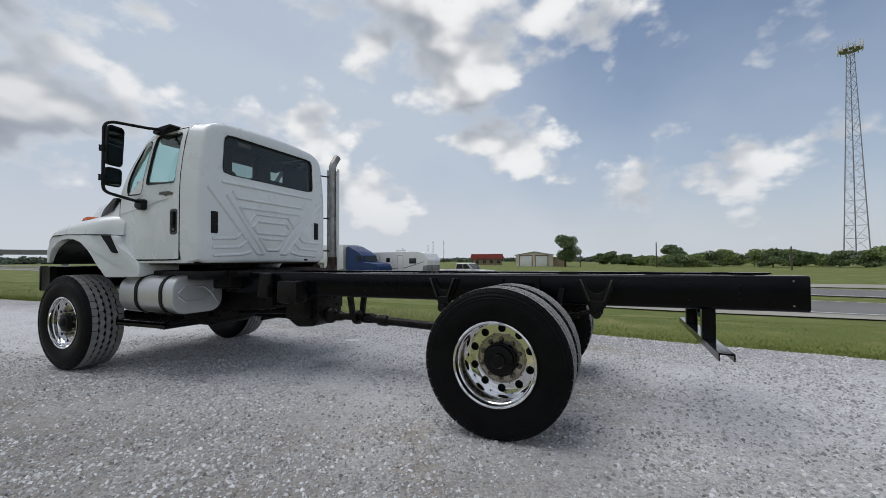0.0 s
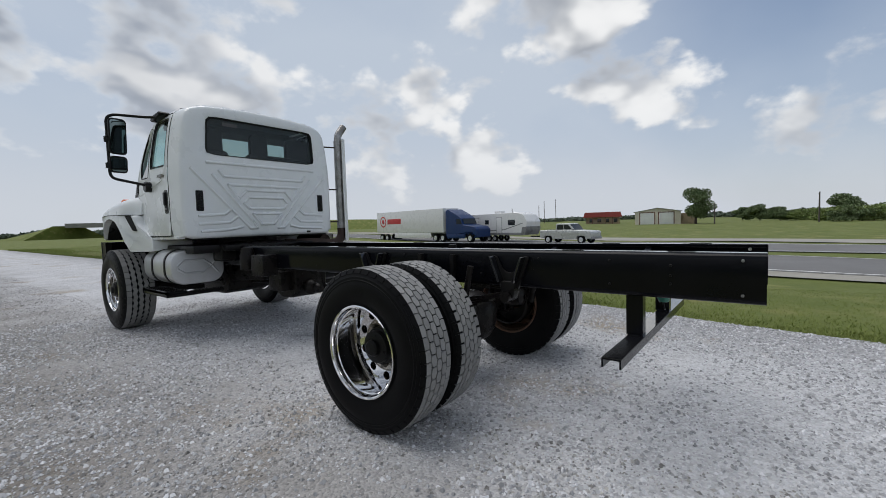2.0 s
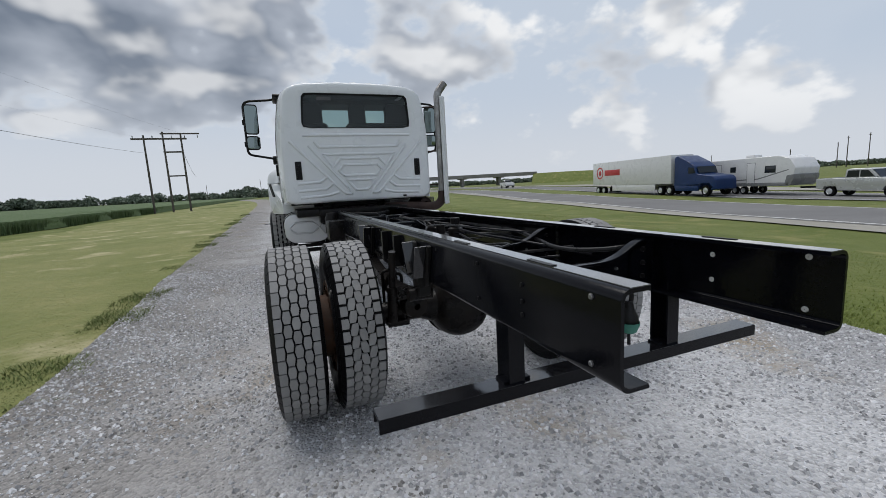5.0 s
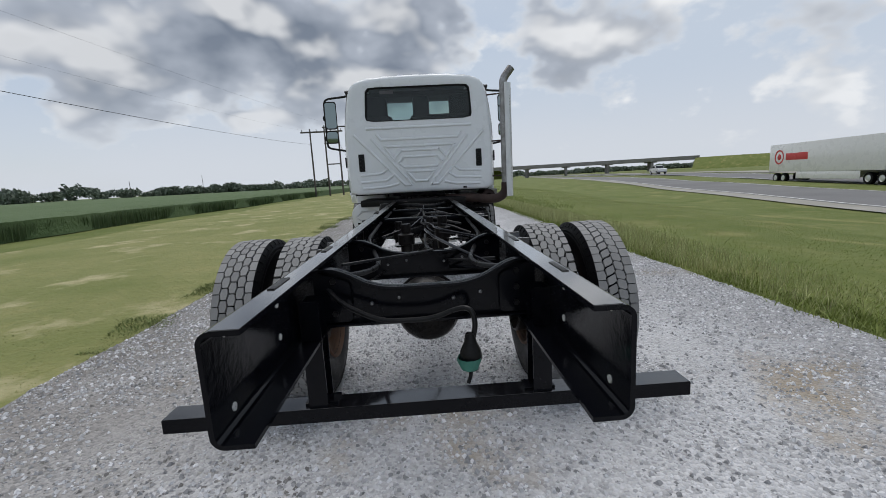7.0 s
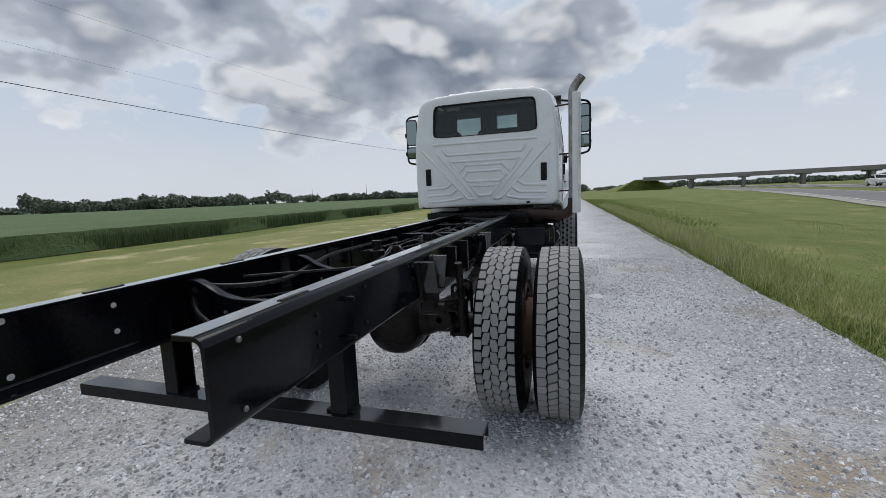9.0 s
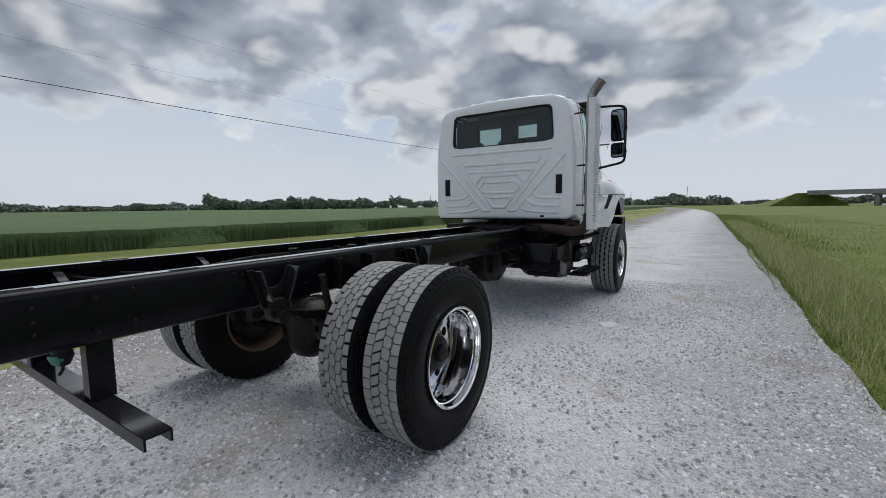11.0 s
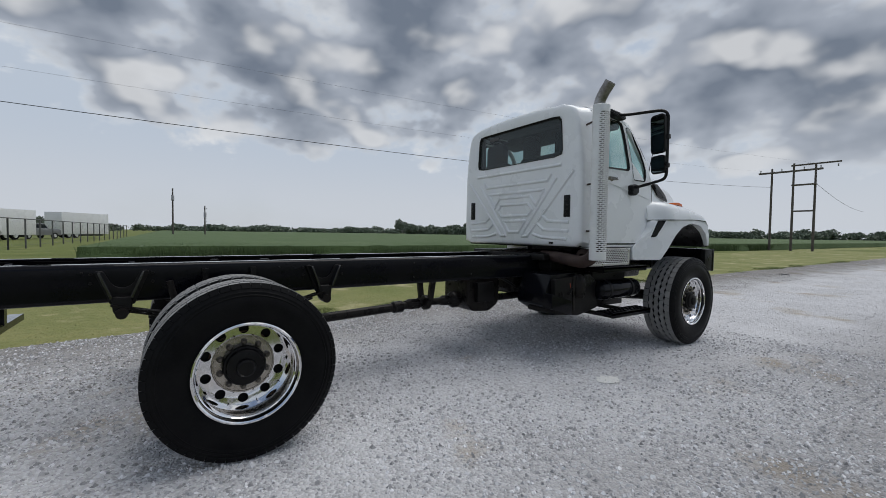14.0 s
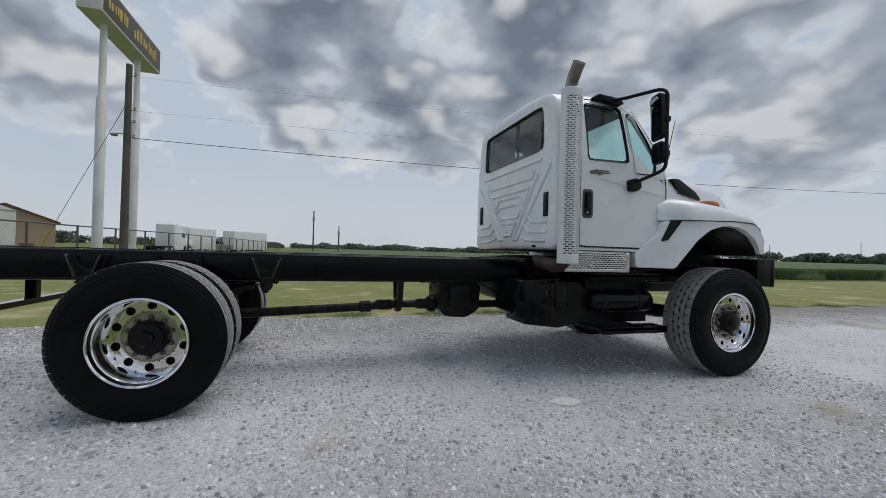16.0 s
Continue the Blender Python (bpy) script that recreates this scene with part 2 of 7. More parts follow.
M_SILVER = material("silver perforated steel", (0.62, 0.62, 0.61), 0.35, 0.85, dark=(0.42, 0.41, 0.40), scale=7, fine=60, amount=0.6)
M_STACK = material("grey steel exhaust pipe", (0.44, 0.44, 0.44), 0.36, 0.8, dark=(0.10, 0.085, 0.075), scale=5, fine=50, amount=0.7)
M_RUST = material("rusty brown exhaust elbow", (0.05, 0.027, 0.021), 0.75, 0.2, dark=(0.028, 0.018, 0.015), scale=8, fine=60, amount=0.8, bump=0.002)
M_PLASTIC = material("black plastic", spec=0.15, base=(0.006, 0.006, 0.007), rough=0.32, dark=(0.025, 0.025, 0.025), scale=8, fine=90, amount=0.5)
M_SEAL = material("black rubber seal", spec=0.2, base=(0.008, 0.008, 0.008), rough=0.6, scale=9, amount=0.4)
M_SEAT = material("dark grey seat fabric", (0.035, 0.035, 0.038), 0.9, scale=12, fine=140, amount=0.6, bump=0.001)
M_HANDLE = material("dark grey plastic", (0.05, 0.05, 0.052), 0.5, dark=(0.08, 0.08, 0.08), scale=9, fine=90, amount=0.5)
M_TRIM = material("grey cab lining", (0.10, 0.10, 0.105), 0.85, scale=7, fine=90, amount=0.5)
M_AMBER = material("orange marker lens", (0.75, 0.16, 0.03), 0.2, scale=9, amount=0.4)
M_RED = material("red wire", (0.35, 0.06, 0.03), 0.5, scale=9, amount=0.4)
M_GREEN = material("green plug", (0.04, 0.20, 0.15), 0.45, scale=15, amount=0.6)
# untinted mirror: the dark reflection is put into its base colour
M_MIRROR = material("mirror glass with a dark reflection in its colour", (0.20, 0.25, 0.26), 0.02, 1.0, dark=(0.22, 0.27, 0.28), scale=3, amount=0.3, rough_var=0.01)
M_LAMP = material("clear lamp lens", (0.75, 0.77, 0.78), 0.08, 0.3, scale=12, amount=0.4)
M_DECAL = material("dark grey decal", (0.06, 0.055, 0.05), 0.4, dark=(0.14, 0.12, 0.08), scale=30, fine=200, amount=0.8)
M_YELLOW = material("yellow sticker", (0.75, 0.5, 0.06), 0.4, scale=30, amount=0.5)
M_BOLT = material("bare bolt heads", (0.25, 0.25, 0.25), 0.35, 0.8, scale=20, amount=0.6)
G_REAR = glass_material("smoked rear glass", (0.42, 0.48, 0.47))
G_SIDE = glass_material("green tinted cab glass", (0.70, 0.86, 0.83))

M_GRAVEL = material("pale limestone gravel", (0.55, 0.55, 0.565), 0.9, dark=(0.40, 0.40, 0.412), scale=0.55, fine=14, amount=0.7, bump=0.014, voronoi=54, patchy=1.1, spots=(0.38, 0.33, 0.265), spot_scale=0.6, spot_at=0.575)
# the loose left side is coarser and browner than the packed middle, the right darker
gt2 = M_GRAVEL.node_tree
gcol = gt2.nodes["Principled BSDF"].inputs["Base Color"]
gsrc = gcol.links[0].from_socket
gxyz, gtc, gns = gt2.nodes.new("ShaderNodeSeparateXYZ"), gt2.nodes.new("ShaderNodeTexCoord"), gt2.nodes.new("ShaderNodeTexNoise")
gns.inputs["Scale"].default_value, gns.inputs["Detail"].default_value = 0.9, 5.0
gt2.links.new(gtc.outputs["Object"], gxyz.inputs[0])
gt2.links.new(gtc.outputs["Object"], gns.inputs["Vector"])
gw1 = gt2.nodes.new("ShaderNodeMath")
gw1.operation = "MULTIPLY_ADD"
gw1.inputs[1].default_value = 2.4
gt2.links.new(gns.outputs[0], gw1.inputs[0])
gt2.links.new(gxyz.outputs[0], gw1.inputs[2])
gside = gt2.nodes.new("ShaderNodeMapRange")
gside.interpolation_type = "SMOOTHSTEP"
gside.inputs[1].default_value, gside.inputs[2].default_value = 0.9, -1.7
gt2.links.new(gw1.outputs[0], gside.inputs[0])
gmix = gt2.nodes.new("ShaderNodeMix")
gmix.data_type, gmix.blend_type = "RGBA", "MULTIPLY"
gmix.inputs[7].default_value = (0.46, 0.435, 0.40, 1)
gt2.links.new(gside.outputs[0], gmix.inputs[0])
gt2.links.new(gsrc, gmix.inputs[6])
gright = gt2.nodes.new("ShaderNodeMapRange")
gright.interpolation_type = "SMOOTHSTEP"
gright.inputs[1].default_value, gright.inputs[2].default_value = 2.5, 4.6
gt2.links.new(gw1.outputs[0], gright.inputs[0])
gmix2 = gt2.nodes.new("ShaderNodeMix")
gmix2.data_type, gmix2.blend_type = "RGBA", "MULTIPLY"
gmix2.inputs[7].default_value = (0.64, 0.635, 0.63, 1)
gt2.links.new(gright.outputs[0], gmix2.inputs[0])
gt2.links.new(gmix.outputs[2], gmix2.inputs[6])
gt2.links.new(gmix2.outputs[2], gcol)
M_STONED = material("coarse grey-brown stones", (0.36, 0.35, 0.335), 0.9, dark=(0.27, 0.26, 0.245), scale=3, fine=40, amount=0.7, per_island=0.5)
M_STONE = material("loose limestone chips", (0.55, 0.55, 0.565), 0.9, dark=(0.40, 0.40, 0.41), scale=3, fine=40, amount=0.6, per_island=0.52)
M_GRASS = material("green roadside grass", (0.145, 0.165, 0.032), 0.95, dark=(0.09, 0.12, 0.018), scale=0.45, fine=6, amount=0.9, bump=0.05, bump_scale=11, spots=(0.20, 0.195, 0.06), spot_scale=0.55, spot_at=0.55)
M_MOWN = material("mown yellow-green grass", (0.26, 0.245, 0.09), 0.95, dark=(0.145, 0.17, 0.045), scale=0.42, fine=7, amount=0.95, bump=0.05, bump_scale=12, spots=(0.40, 0.36, 0.20), spot_scale=0.7, spot_at=0.56)
M_BLADE = material("fresh grass blades", (0.175, 0.22, 0.045), 0.8, dark=(0.205, 0.24, 0.06), scale=1.2, fine=8, amount=0.7, per_island=0.14)
M_TUFT = material("green tufts", (0.155, 0.19, 0.06), 0.85, dark=(0.11, 0.14, 0.04), scale=1.2, fine=8, amount=0.7, per_island=0.25)
M_MOWNB = material("cut grass stubble", (0.30, 0.29, 0.12), 0.9, dark=(0.20, 0.22, 0.07), scale=1.2, fine=8, amount=0.7, per_island=0.2)
M_STRAW = material("dry seed grass", (0.45, 0.44, 0.22), 0.9, dark=(0.32, 0.35, 0.14), scale=1.2, fine=8, amount=0.7, per_island=0.3)
M_CROP = material("green standing crop", (0.085, 0.13, 0.045), 0.95, dark=(0.06, 0.10, 0.035), scale=0.12, fine=3, amount=0.7, bump=0.12, bump_scale=4)
M_CROPB = material("crop stalks", (0.09, 0.135, 0.05), 0.85, dark=(0.065, 0.10, 0.038), scale=0.8, fine=8, amount=0.7, per_island=0.15)
M_ASPHALT = material("worn grey highway", (0.175, 0.172, 0.172), 0.9, dark=(0.135, 0.133, 0.133), scale=0.25, fine=8, amount=0.7, bump=0.004)
M_SHOULDER = material("pale crushed shoulder", (0.36, 0.34, 0.31), 0.95, dark=(0.25, 0.24, 0.20), scale=0.4, fine=7, amount=0.7, bump=0.01)
M_PAINTLINE = material("white road line", (0.72, 0.72, 0.70), 0.7, scale=2, amount=0.6)
M_CONC = material("grey concrete", (0.27, 0.265, 0.25), 0.9, dark=(0.18, 0.175, 0.165), scale=0.3, fine=6, amount=0.7, bump=0.006)
M_LEAF = material("tree leaves", (0.15, 0.195, 0.085), 0.85, dark=(0.10, 0.14, 0.06), scale=0.7, fine=6, amount=0.8, per_island=0.35)
M_LEAFL = material("light bush leaves", (0.21, 0.26, 0.085), 0.85, dark=(0.15, 0.20, 0.06), scale=0.7, fine=6, amount=0.8, per_island=0.35)
# paler and greyer than the near leaves: distance haze mixed into the colour
M_WOODS = material("far woods leaves with haze in their colour", (0.15, 0.18, 0.13), 0.9, dark=(0.11, 0.14, 0.105), scale=0.05, fine=0.6, amount=0.8, per_island=0.3)
M_BARK = material("brown bark", (0.085, 0.065, 0.05), 0.95, scale=4, fine=30, amount=0.7, bump=0.01)
M_POLE = material("weathered pole wood", (0.125, 0.11, 0.095), 0.9, dark=(0.07, 0.06, 0.052), scale=1.5, fine=18, amount=0.8, bump=0.006)
M_STEEL = material("galvanised steel", (0.36, 0.36, 0.365), 0.5, 0.5, scale=3, fine=25, amount=0.6)
M_FENCE = material("dark weathered fence steel", (0.12, 0.12, 0.12), 0.6, 0.3, scale=3, fine=25, amount=0.6)
M_SIGNW = material("white painted sign steel", (0.66, 0.66, 0.64), 0.5, dark=(0.5, 0.49, 0.46), scale=0.8, fine=9, amount=0.7)
M_SIGNF = material("dark brown sign face", (0.055, 0.042, 0.034), 0.45, dark=(0.11, 0.09, 0.075), scale=1.2, fine=8, amount=0.7)
M_SIGNY = material("yellow sign letters", (0.55, 0.42, 0.10), 0.5, scale=3, amount=0.5)
M_ROOFRED = material("red metal roof", (0.36, 0.055, 0.045), 0.5, scale=0.6, fine=10, amount=0.5)
M_WALLW = material("cream metal wall", (0.74, 0.68, 0.57), 0.6, scale=0.5, fine=10, amount=0.5)
M_WALLT = material("tan metal wall", (0.42, 0.32, 0.22), 0.6, scale=0.5, fine=10, amount=0.5)
M_BRICKR = material("brown shed wall", (0.20, 0.10, 0.075), 0.8, scale=0.8, fine=10, amount=0.6)
M_DOORW = material("white roller door", (0.84, 0.84, 0.82), 0.5, scale=0.8, amount=0.4)
M_CARW = material("white vehicle paint", (0.74, 0.74, 0.74), 0.3, dark=(0.62, 0.62, 0.62), scale=1.5, amount=0.4, coat=0.5)
M_CARSILVER = material("silver vehicle paint", (0.48, 0.49, 0.48), 0.3, 0.3, dark=(0.42, 0.43, 0.42), scale=1.5, amount=0.4, coat=0.4)
M_CARG = material("grey vehicle paint", (0.20, 0.205, 0.21), 0.3, scale=1.5, amount=0.4, coat=0.5)
M_CARB = material("blue tractor paint", (0.008, 0.032, 0.12), 0.35, scale=1.5, amount=0.4, coat=0.1, spec=0.25)
M_CARGLASS = material("dark vehicle glass", (0.02, 0.024, 0.028), 0.08, scale=3, amount=0.3)
M_REDP = material("red print", (0.55, 0.05, 0.05), 0.5, scale=3, amount=0.3)

# ---------------- mesh helpers ----------------


def finish(bm, name, mat, smooth=True, angle=0.6):
    bmesh.ops.recalc_face_normals(bm, faces=bm.faces)
    me = bpy.data.meshes.new(name)
    if smooth:
        for f in bm.faces:
            f.smooth = True
        for e in bm.edges:
            if len(e.link_faces) == 2 and e.calc_face_angle(3.0) > angle:
                e.smooth = False
    bm.to_mesh(me)
    bm.free()
    me.materials.append(mat)
    return me


def part(name, bm, mat, parent=None, label="", angle=0.6):
    ob = new(name, finish(bm, name, mat, angle=angle))
    ob.parent = parent
    if label:
        tagged(ob, label)
    return ob


def raw(name, verts, faces, mat, parent=None):
    """One mesh object from arrays."""
    me = bpy.data.meshes.new(name)
    me.from_pydata([tuple(v) for v in verts], [], [tuple(int(i) for i in f) for f in faces])
    me.materials.append(mat)
    ob = new(name, me)
    ob.parent = parent
    return ob


def box(bm, x0, x1, y0, y1, z0, z1, bevel=0.0, seg=2):
    r = bmesh.ops.create_cube(bm, size=1.0)
    vs = r["verts"]
    for v in vs:
        v.co = Vector((x0 + (v.co.x + 0.5) * (x1 - x0), y0 + (v.co.y + 0.5) * (y1 - y0), z0 + (v.co.z + 0.5) * (z1 - z0)))
    if bevel:
        es = list({e for v in vs for e in v.link_edges})
        bmesh.ops.bevel(bm, geom=es, offset=bevel, segments=seg, affect="EDGES", profile=0.6)
    return bm


def boxed(*args, **kw):
    return box(bmesh.new(), *args, **kw)


def tube(bm, pts, r, seg=10, caps=True):
    """A round bar along a line of points; r may be one radius or one for each point."""
    pts = [Vector(p) for p in pts]
    rs = r if isinstance(r, (list, tuple)) else [r] * len(pts)
    rings = []
    ref = Vector((0, 0, 1)) if abs((pts[1] - pts[0]).normalized().z) < 0.9 else Vector((1, 0, 0))
    for i, p in enumerate(pts):
        d = (pts[min(i + 1, len(pts) - 1)] - pts[max(i - 1, 0)]).normalized()
        a = d.cross(ref).normalized()
        b = a.cross(d).normalized()
        ref = b
        rings.append([bm.verts.new(p + rs[i] * (math.cos(k * math.tau / seg) * a + math.sin(k * math.tau / seg) * b)) for k in range(seg)])
    for u, w in zip(rings, rings[1:]):
        for k in range(seg):
            bm.faces.new((u[k], u[(k + 1) % seg], w[(k + 1) % seg], w[k]))
    if caps:
        bm.faces.new(rings[0][::-1])
        bm.faces.new(rings[-1])
    return bm


def tubed(*args, **kw):
    return tube(bmesh.new(), *args, **kw)


def bend(pts, n=6, r=0.08):
    """Rounds the corners of a line of points."""
    pts = [Vector(p) for p in pts]
    out = [pts[0]]
    for a, b, c in zip(pts, pts[1:], pts[2:]):
        p, q = b + (a - b).normalized() * min(r, (a - b).length / 2), b + (c - b).normalized() * min(r, (c - b).length / 2)
        for i in range(n + 1):
            s = i / n
            out.append((1 - s) ** 2 * p + 2 * s * (1 - s) * b + s * s * q)
    return out + [pts[-1]]


def lathe(bm, prof, seg=48, at=(0, 0, 0), axis="x", closed=False):
    """Turns (radius, along) pairs round an axis."""
    rings = []
    for r, a in prof:
        ring = []
        for k in range(seg):
            u = k * math.tau / seg
            c, s = r * math.cos(u), r * math.sin(u)
            co = {"x": (a, c, s), "y": (c, a, s), "z": (c, s, a)}[axis]
            ring.append(bm.verts.new(Vector(co) + Vector(at)))
        rings.append(ring)
    pairs = list(zip(rings, rings[1:])) + ([(rings[-1], rings[0])] if closed else [])
    for u, w in pairs:
        for k in range(seg):
            bm.faces.new((u[k], u[(k + 1) % seg], w[(k + 1) % seg], w[k]))
    return bm


def lathed(*args, **kw):
    return lathe(bmesh.new(), *args, **kw)


def slab(bm, outline, axis, a, b, bevel=0.0):
    """Extrudes a flat outline along an axis from a to b. outline: pairs in the other two axes, in xyz order."""
    def co(p, w):
        return {"x": (w, p[0], p[1]), "y": (p[0], w, p[1]), "z": (p[0], p[1], w)}[axis]
    u = [bm.verts.new(co(p, a)) for p in outline]
    w = [bm.verts.new(co(p, b)) for p in outline]
    n = len(outline)
    f = [bm.faces.new(u), bm.faces.new(w[::-1])]
    for k in range(n):
        f.append(bm.faces.new((u[k], w[k], w[(k + 1) % n], u[(k + 1) % n])))
    if bevel:
        bmesh.ops.recalc_face_normals(bm, faces=f)
        bmesh.ops.bevel(bm, geom=list({e for x in f[:2] for e in x.edges}), offset=bevel, segments=3, affect="EDGES", profile=0.6)
    return bm


def slabbed(*args, **kw):
    return slab(bmesh.new(), *args, **kw)


def rounded(x0, x1, z0, z1, r, n=6):
    """The outline of a rectangle with round corners."""
    out = []
    for cx2, cz2, a0 in ((x1 - r, z1 - r, 0), (x0 + r, z1 - r, 90), (x0 + r, z0 + r, 180), (x1 - r, z0 + r, 270)):
        out += [(cx2 + r * math.cos(radians(a0 + 90 * i / n)), cz2 + r * math.sin(radians(a0 + 90 * i / n))) for i in range(n + 1)]
    return out


def soften(outline, r, n=4):
    """Rounds the corners of a closed outline."""
    out = []
    k = len(outline)
    for i in range(k):
        a, b, c = Vector(outline[i - 1]), Vector(outline[i]), Vector(outline[(i + 1) % k])
        p, q = b + (a - b).normalized() * min(r, (a - b).length * 0.45), b + (c - b).normalized() * min(r, (c - b).length * 0.45)
        for j in range(n + 1):
            s = j / n
            v = (1 - s) ** 2 * p + 2 * s * (1 - s) * b + s * s * q
            out.append((v.x, v.y))
    return out


def cast(outline, centre, angles):
    """Where rays from a centre leave a closed outline."""
    res = []
    k = len(outline)
    for a in angles:
        d = (math.cos(a), math.sin(a))
        best = 0.0
        for i in range(k):
            p, q = outline[i], outline[(i + 1) % k]
            ex, ez = q[0] - p[0], q[1] - p[1]
            det = d[0] * -ez + d[1] * ex
            if abs(det) < 1e-9:
                continue
            px, pz = p[0] - centre[0], p[1] - centre[1]
            t = (px * -ez + pz * ex) / det
            s = (d[0] * pz - d[1] * px) / det
            if -1e-6 <= s <= 1 + 1e-6 and t > best:
                best = t
        res.append((centre[0] + d[0] * best, centre[1] + d[1] * best))
    return res


def bridge(bm, a, b):
    n = len(a)
    for k in range(n):
        bm.faces.new((a[k], a[(k + 1) % n], b[(k + 1) % n], b[k]))


def smooth_step(a, b, x):
    t = np.clip((x - a) / (b - a), 0, 1)
    return t * t * (3 - 2 * t)


# ---------------- the land ----------------


def land(x, y):
    """The height of the ground: level road, a shallow ditch and the lower highway beyond it."""
    x, y = np.asarray(x, float), np.asarray(y, float)
    right = -0.7 * smooth_step(4.5, 14.0, x - 0.2 * np.maximum(y, 0) * 0.5) * (1 - smooth_step(10, 75, y))
    u = x - 0.2 * y
    right = right - 0.32 * smooth_step(22, 30, u) * (1 - smooth_step(60, 110, u)) * (1 - smooth_step(30, 90, y))
    return right - 0.04 + 0.05 * np.sin(x * 0.31 + 1.0) * np.cos(y * 0.27) * smooth_step(5.5, 9, np.abs(x))


def bow(y):
    """How far the gravel road has swung to the side at y."""
    return -20.0 * np.clip((np.asarray(y, float) - 40) / 185, 0, None) ** 2


def sheet(name, xs, ys, lift, mat, shape=None, thick=0.0):
    """A sheet over the land on a grid; shape(x, y) may bend the grid in plan."""
    X, Y = np.meshgrid(np.array(xs, float), np.array(ys, float))
    if shape:
        X, Y = shape(X, Y)
    Z = land(X, Y) + lift
    nx, ny = X.shape[1], X.shape[0]
    V = np.stack([X.ravel(), Y.ravel(), Z.ravel()], 1)
    idx = np.arange(nx * ny).reshape(ny, nx)
    F = np.stack([idx[:-1, :-1].ravel(), idx[:-1, 1:].ravel(), idx[1:, 1:].ravel(), idx[1:, :-1].ravel()], 1)
    ob = raw(name, V, F, mat)
    for p in ob.data.polygons:
        p.use_smooth = True
    return ob


def wide(a, b, near, step, far):
    """Grid lines: fine between -near and near, then ever wider."""
    mid = list(np.arange(-near, near + 0.01, step))
    out, d, s = [], near, step
    while d < far:
        s *= 1.5
        d += s
        out.append(d)
    return [max(-v, a) for v in reversed(out)] + mid + [min(v, b) for v in out]


ground = sheet("ground", wide(-2500, 2500, 26, 1.0, 2500), wide(-2500, 2500, 40, 2.0, 2500), -0.03, M_GRASS)
tagged(ground, "green grass verge and open fields reaching the horizon", "grass", kind="structure")


def edge(y, side):
    """The uneven edge of the gravel."""
    y = np.asarray(y, float)
    w = 0.04 * np.sin(y * 0.9 + side) + 0.025 * np.sin(y * 2.3 + 2 * side) + 0.01 * np.sin(y * 5.1) + 0.004 * np.sin(y * 11.3)
    base = np.where(side > 0, np.interp(y, (-60, -4, -1.5, 0, 3, 12, 40), (2.8, 2.85, 3.25, 3.52, 3.58, 3.6, 3.3)), np.interp(y, (-60, -4, -1, 0.3, 6, 12, 50), (-2.3, -2.5, -2.88, -3.05, -3.2, -3.3, -3.7)))
    return base + 0.6 * w + bow(y)


def road_shape(X, Y):
    l, r = edge(Y, -1), edge(Y, 1)
    return l + (r - l) * X, Y


gravel = sheet("road_gravel", np.linspace(0, 1, 15), list(np.arange(-60, -8, 2.0)) + list(np.arange(-8, 24, 0.12)) + list(np.arange(24, 330, 4.0)), 0.0, M_GRAVEL, road_shape)
tagged(gravel, "pale grey limestone gravel road with sandy patches", "gravel road", kind="structure")

mown = sheet("mown_verge", np.linspace(0, 1, 14), list(np.arange(-40, 24, 0.8)) + list(np.arange(24, 160, 4.0)), -0.012, M_MOWN,
             lambda X, Y: (edge(Y, -1) + 0.05 - X * (9.2 + 0.5 * np.sin(Y * 0.4) + 0.02 * Y), Y))
tagged(mown, "mown yellow-green verge with cut hay lying beside the road", "mown grass", kind="structure")


def highway(near, width, name, mat, lift, label, category):
    ob = sheet(name, np.linspace(0, 1, 5), list(np.arange(-260, 420, 4.0)), lift, mat, lambda X, Y: (15.0 + 0.2 * Y + near + X * width, Y))
    return tagged(ob, label, category, kind="structure")


highway(-0.2, 1.5, "road_shoulder", M_SHOULDER, 0.02, "pale crushed stone shoulder of the highway", "road shoulder")
highway(1.2, 6.9, "road", M_ASPHALT, 0.03, "worn grey two-lane highway carriageway", "highway")
highway(15.8, 8.2, "road_far", M_ASPHALT, 0.03, "worn grey far carriageway of the highway", "highway")
highway(26.5, 5.6, "road_service", M_SHOULDER, 0.03, "pale frontage road beyond the highway", "road")
for off in (1.45, 7.7, 16.2, 23.5):
    highway(off, 0.16, "road_line", M_PAINTLINE, 0.036, "white painted edge line on the highway", "road marking")

# standing crop: a block of stalks with a rough top
rng0 = np.random.default_rng(4)
ys = list(np.arange(-3, 60, 0.9)) + list(np.arange(60, 420, 9.0))
xs = list(np.arange(0, 14, 0.9)) + list(np.arange(14, 420, 10.0))
X, Y = np.meshgrid(xs, ys)
Xc = -15.6 - X - 0.25 * np.sin(Y * 0.7) * (X < 1)
Zc = np.where(X < 0.1, -0.05, 0.66 + 0.05 * rng0.random(X.shape))
nx, ny = len(xs), len(ys)
idx = np.arange(nx * ny).reshape(ny, nx)
F = np.stack([idx[:-1, :-1].ravel(), idx[:-1, 1:].ravel(), idx[1:, 1:].ravel(), idx[1:, :-1].ravel()], 1)
V = np.stack([np.where(X < 0.1, Xc + 0.0, Xc + 0.75).ravel(), Y.ravel(), Zc.ravel()], 1)
crop = raw("crop_field", V, F, M_CROP)
tagged(crop, "dense green standing grain crop with a sheer edge", "crop", kind="stuff")


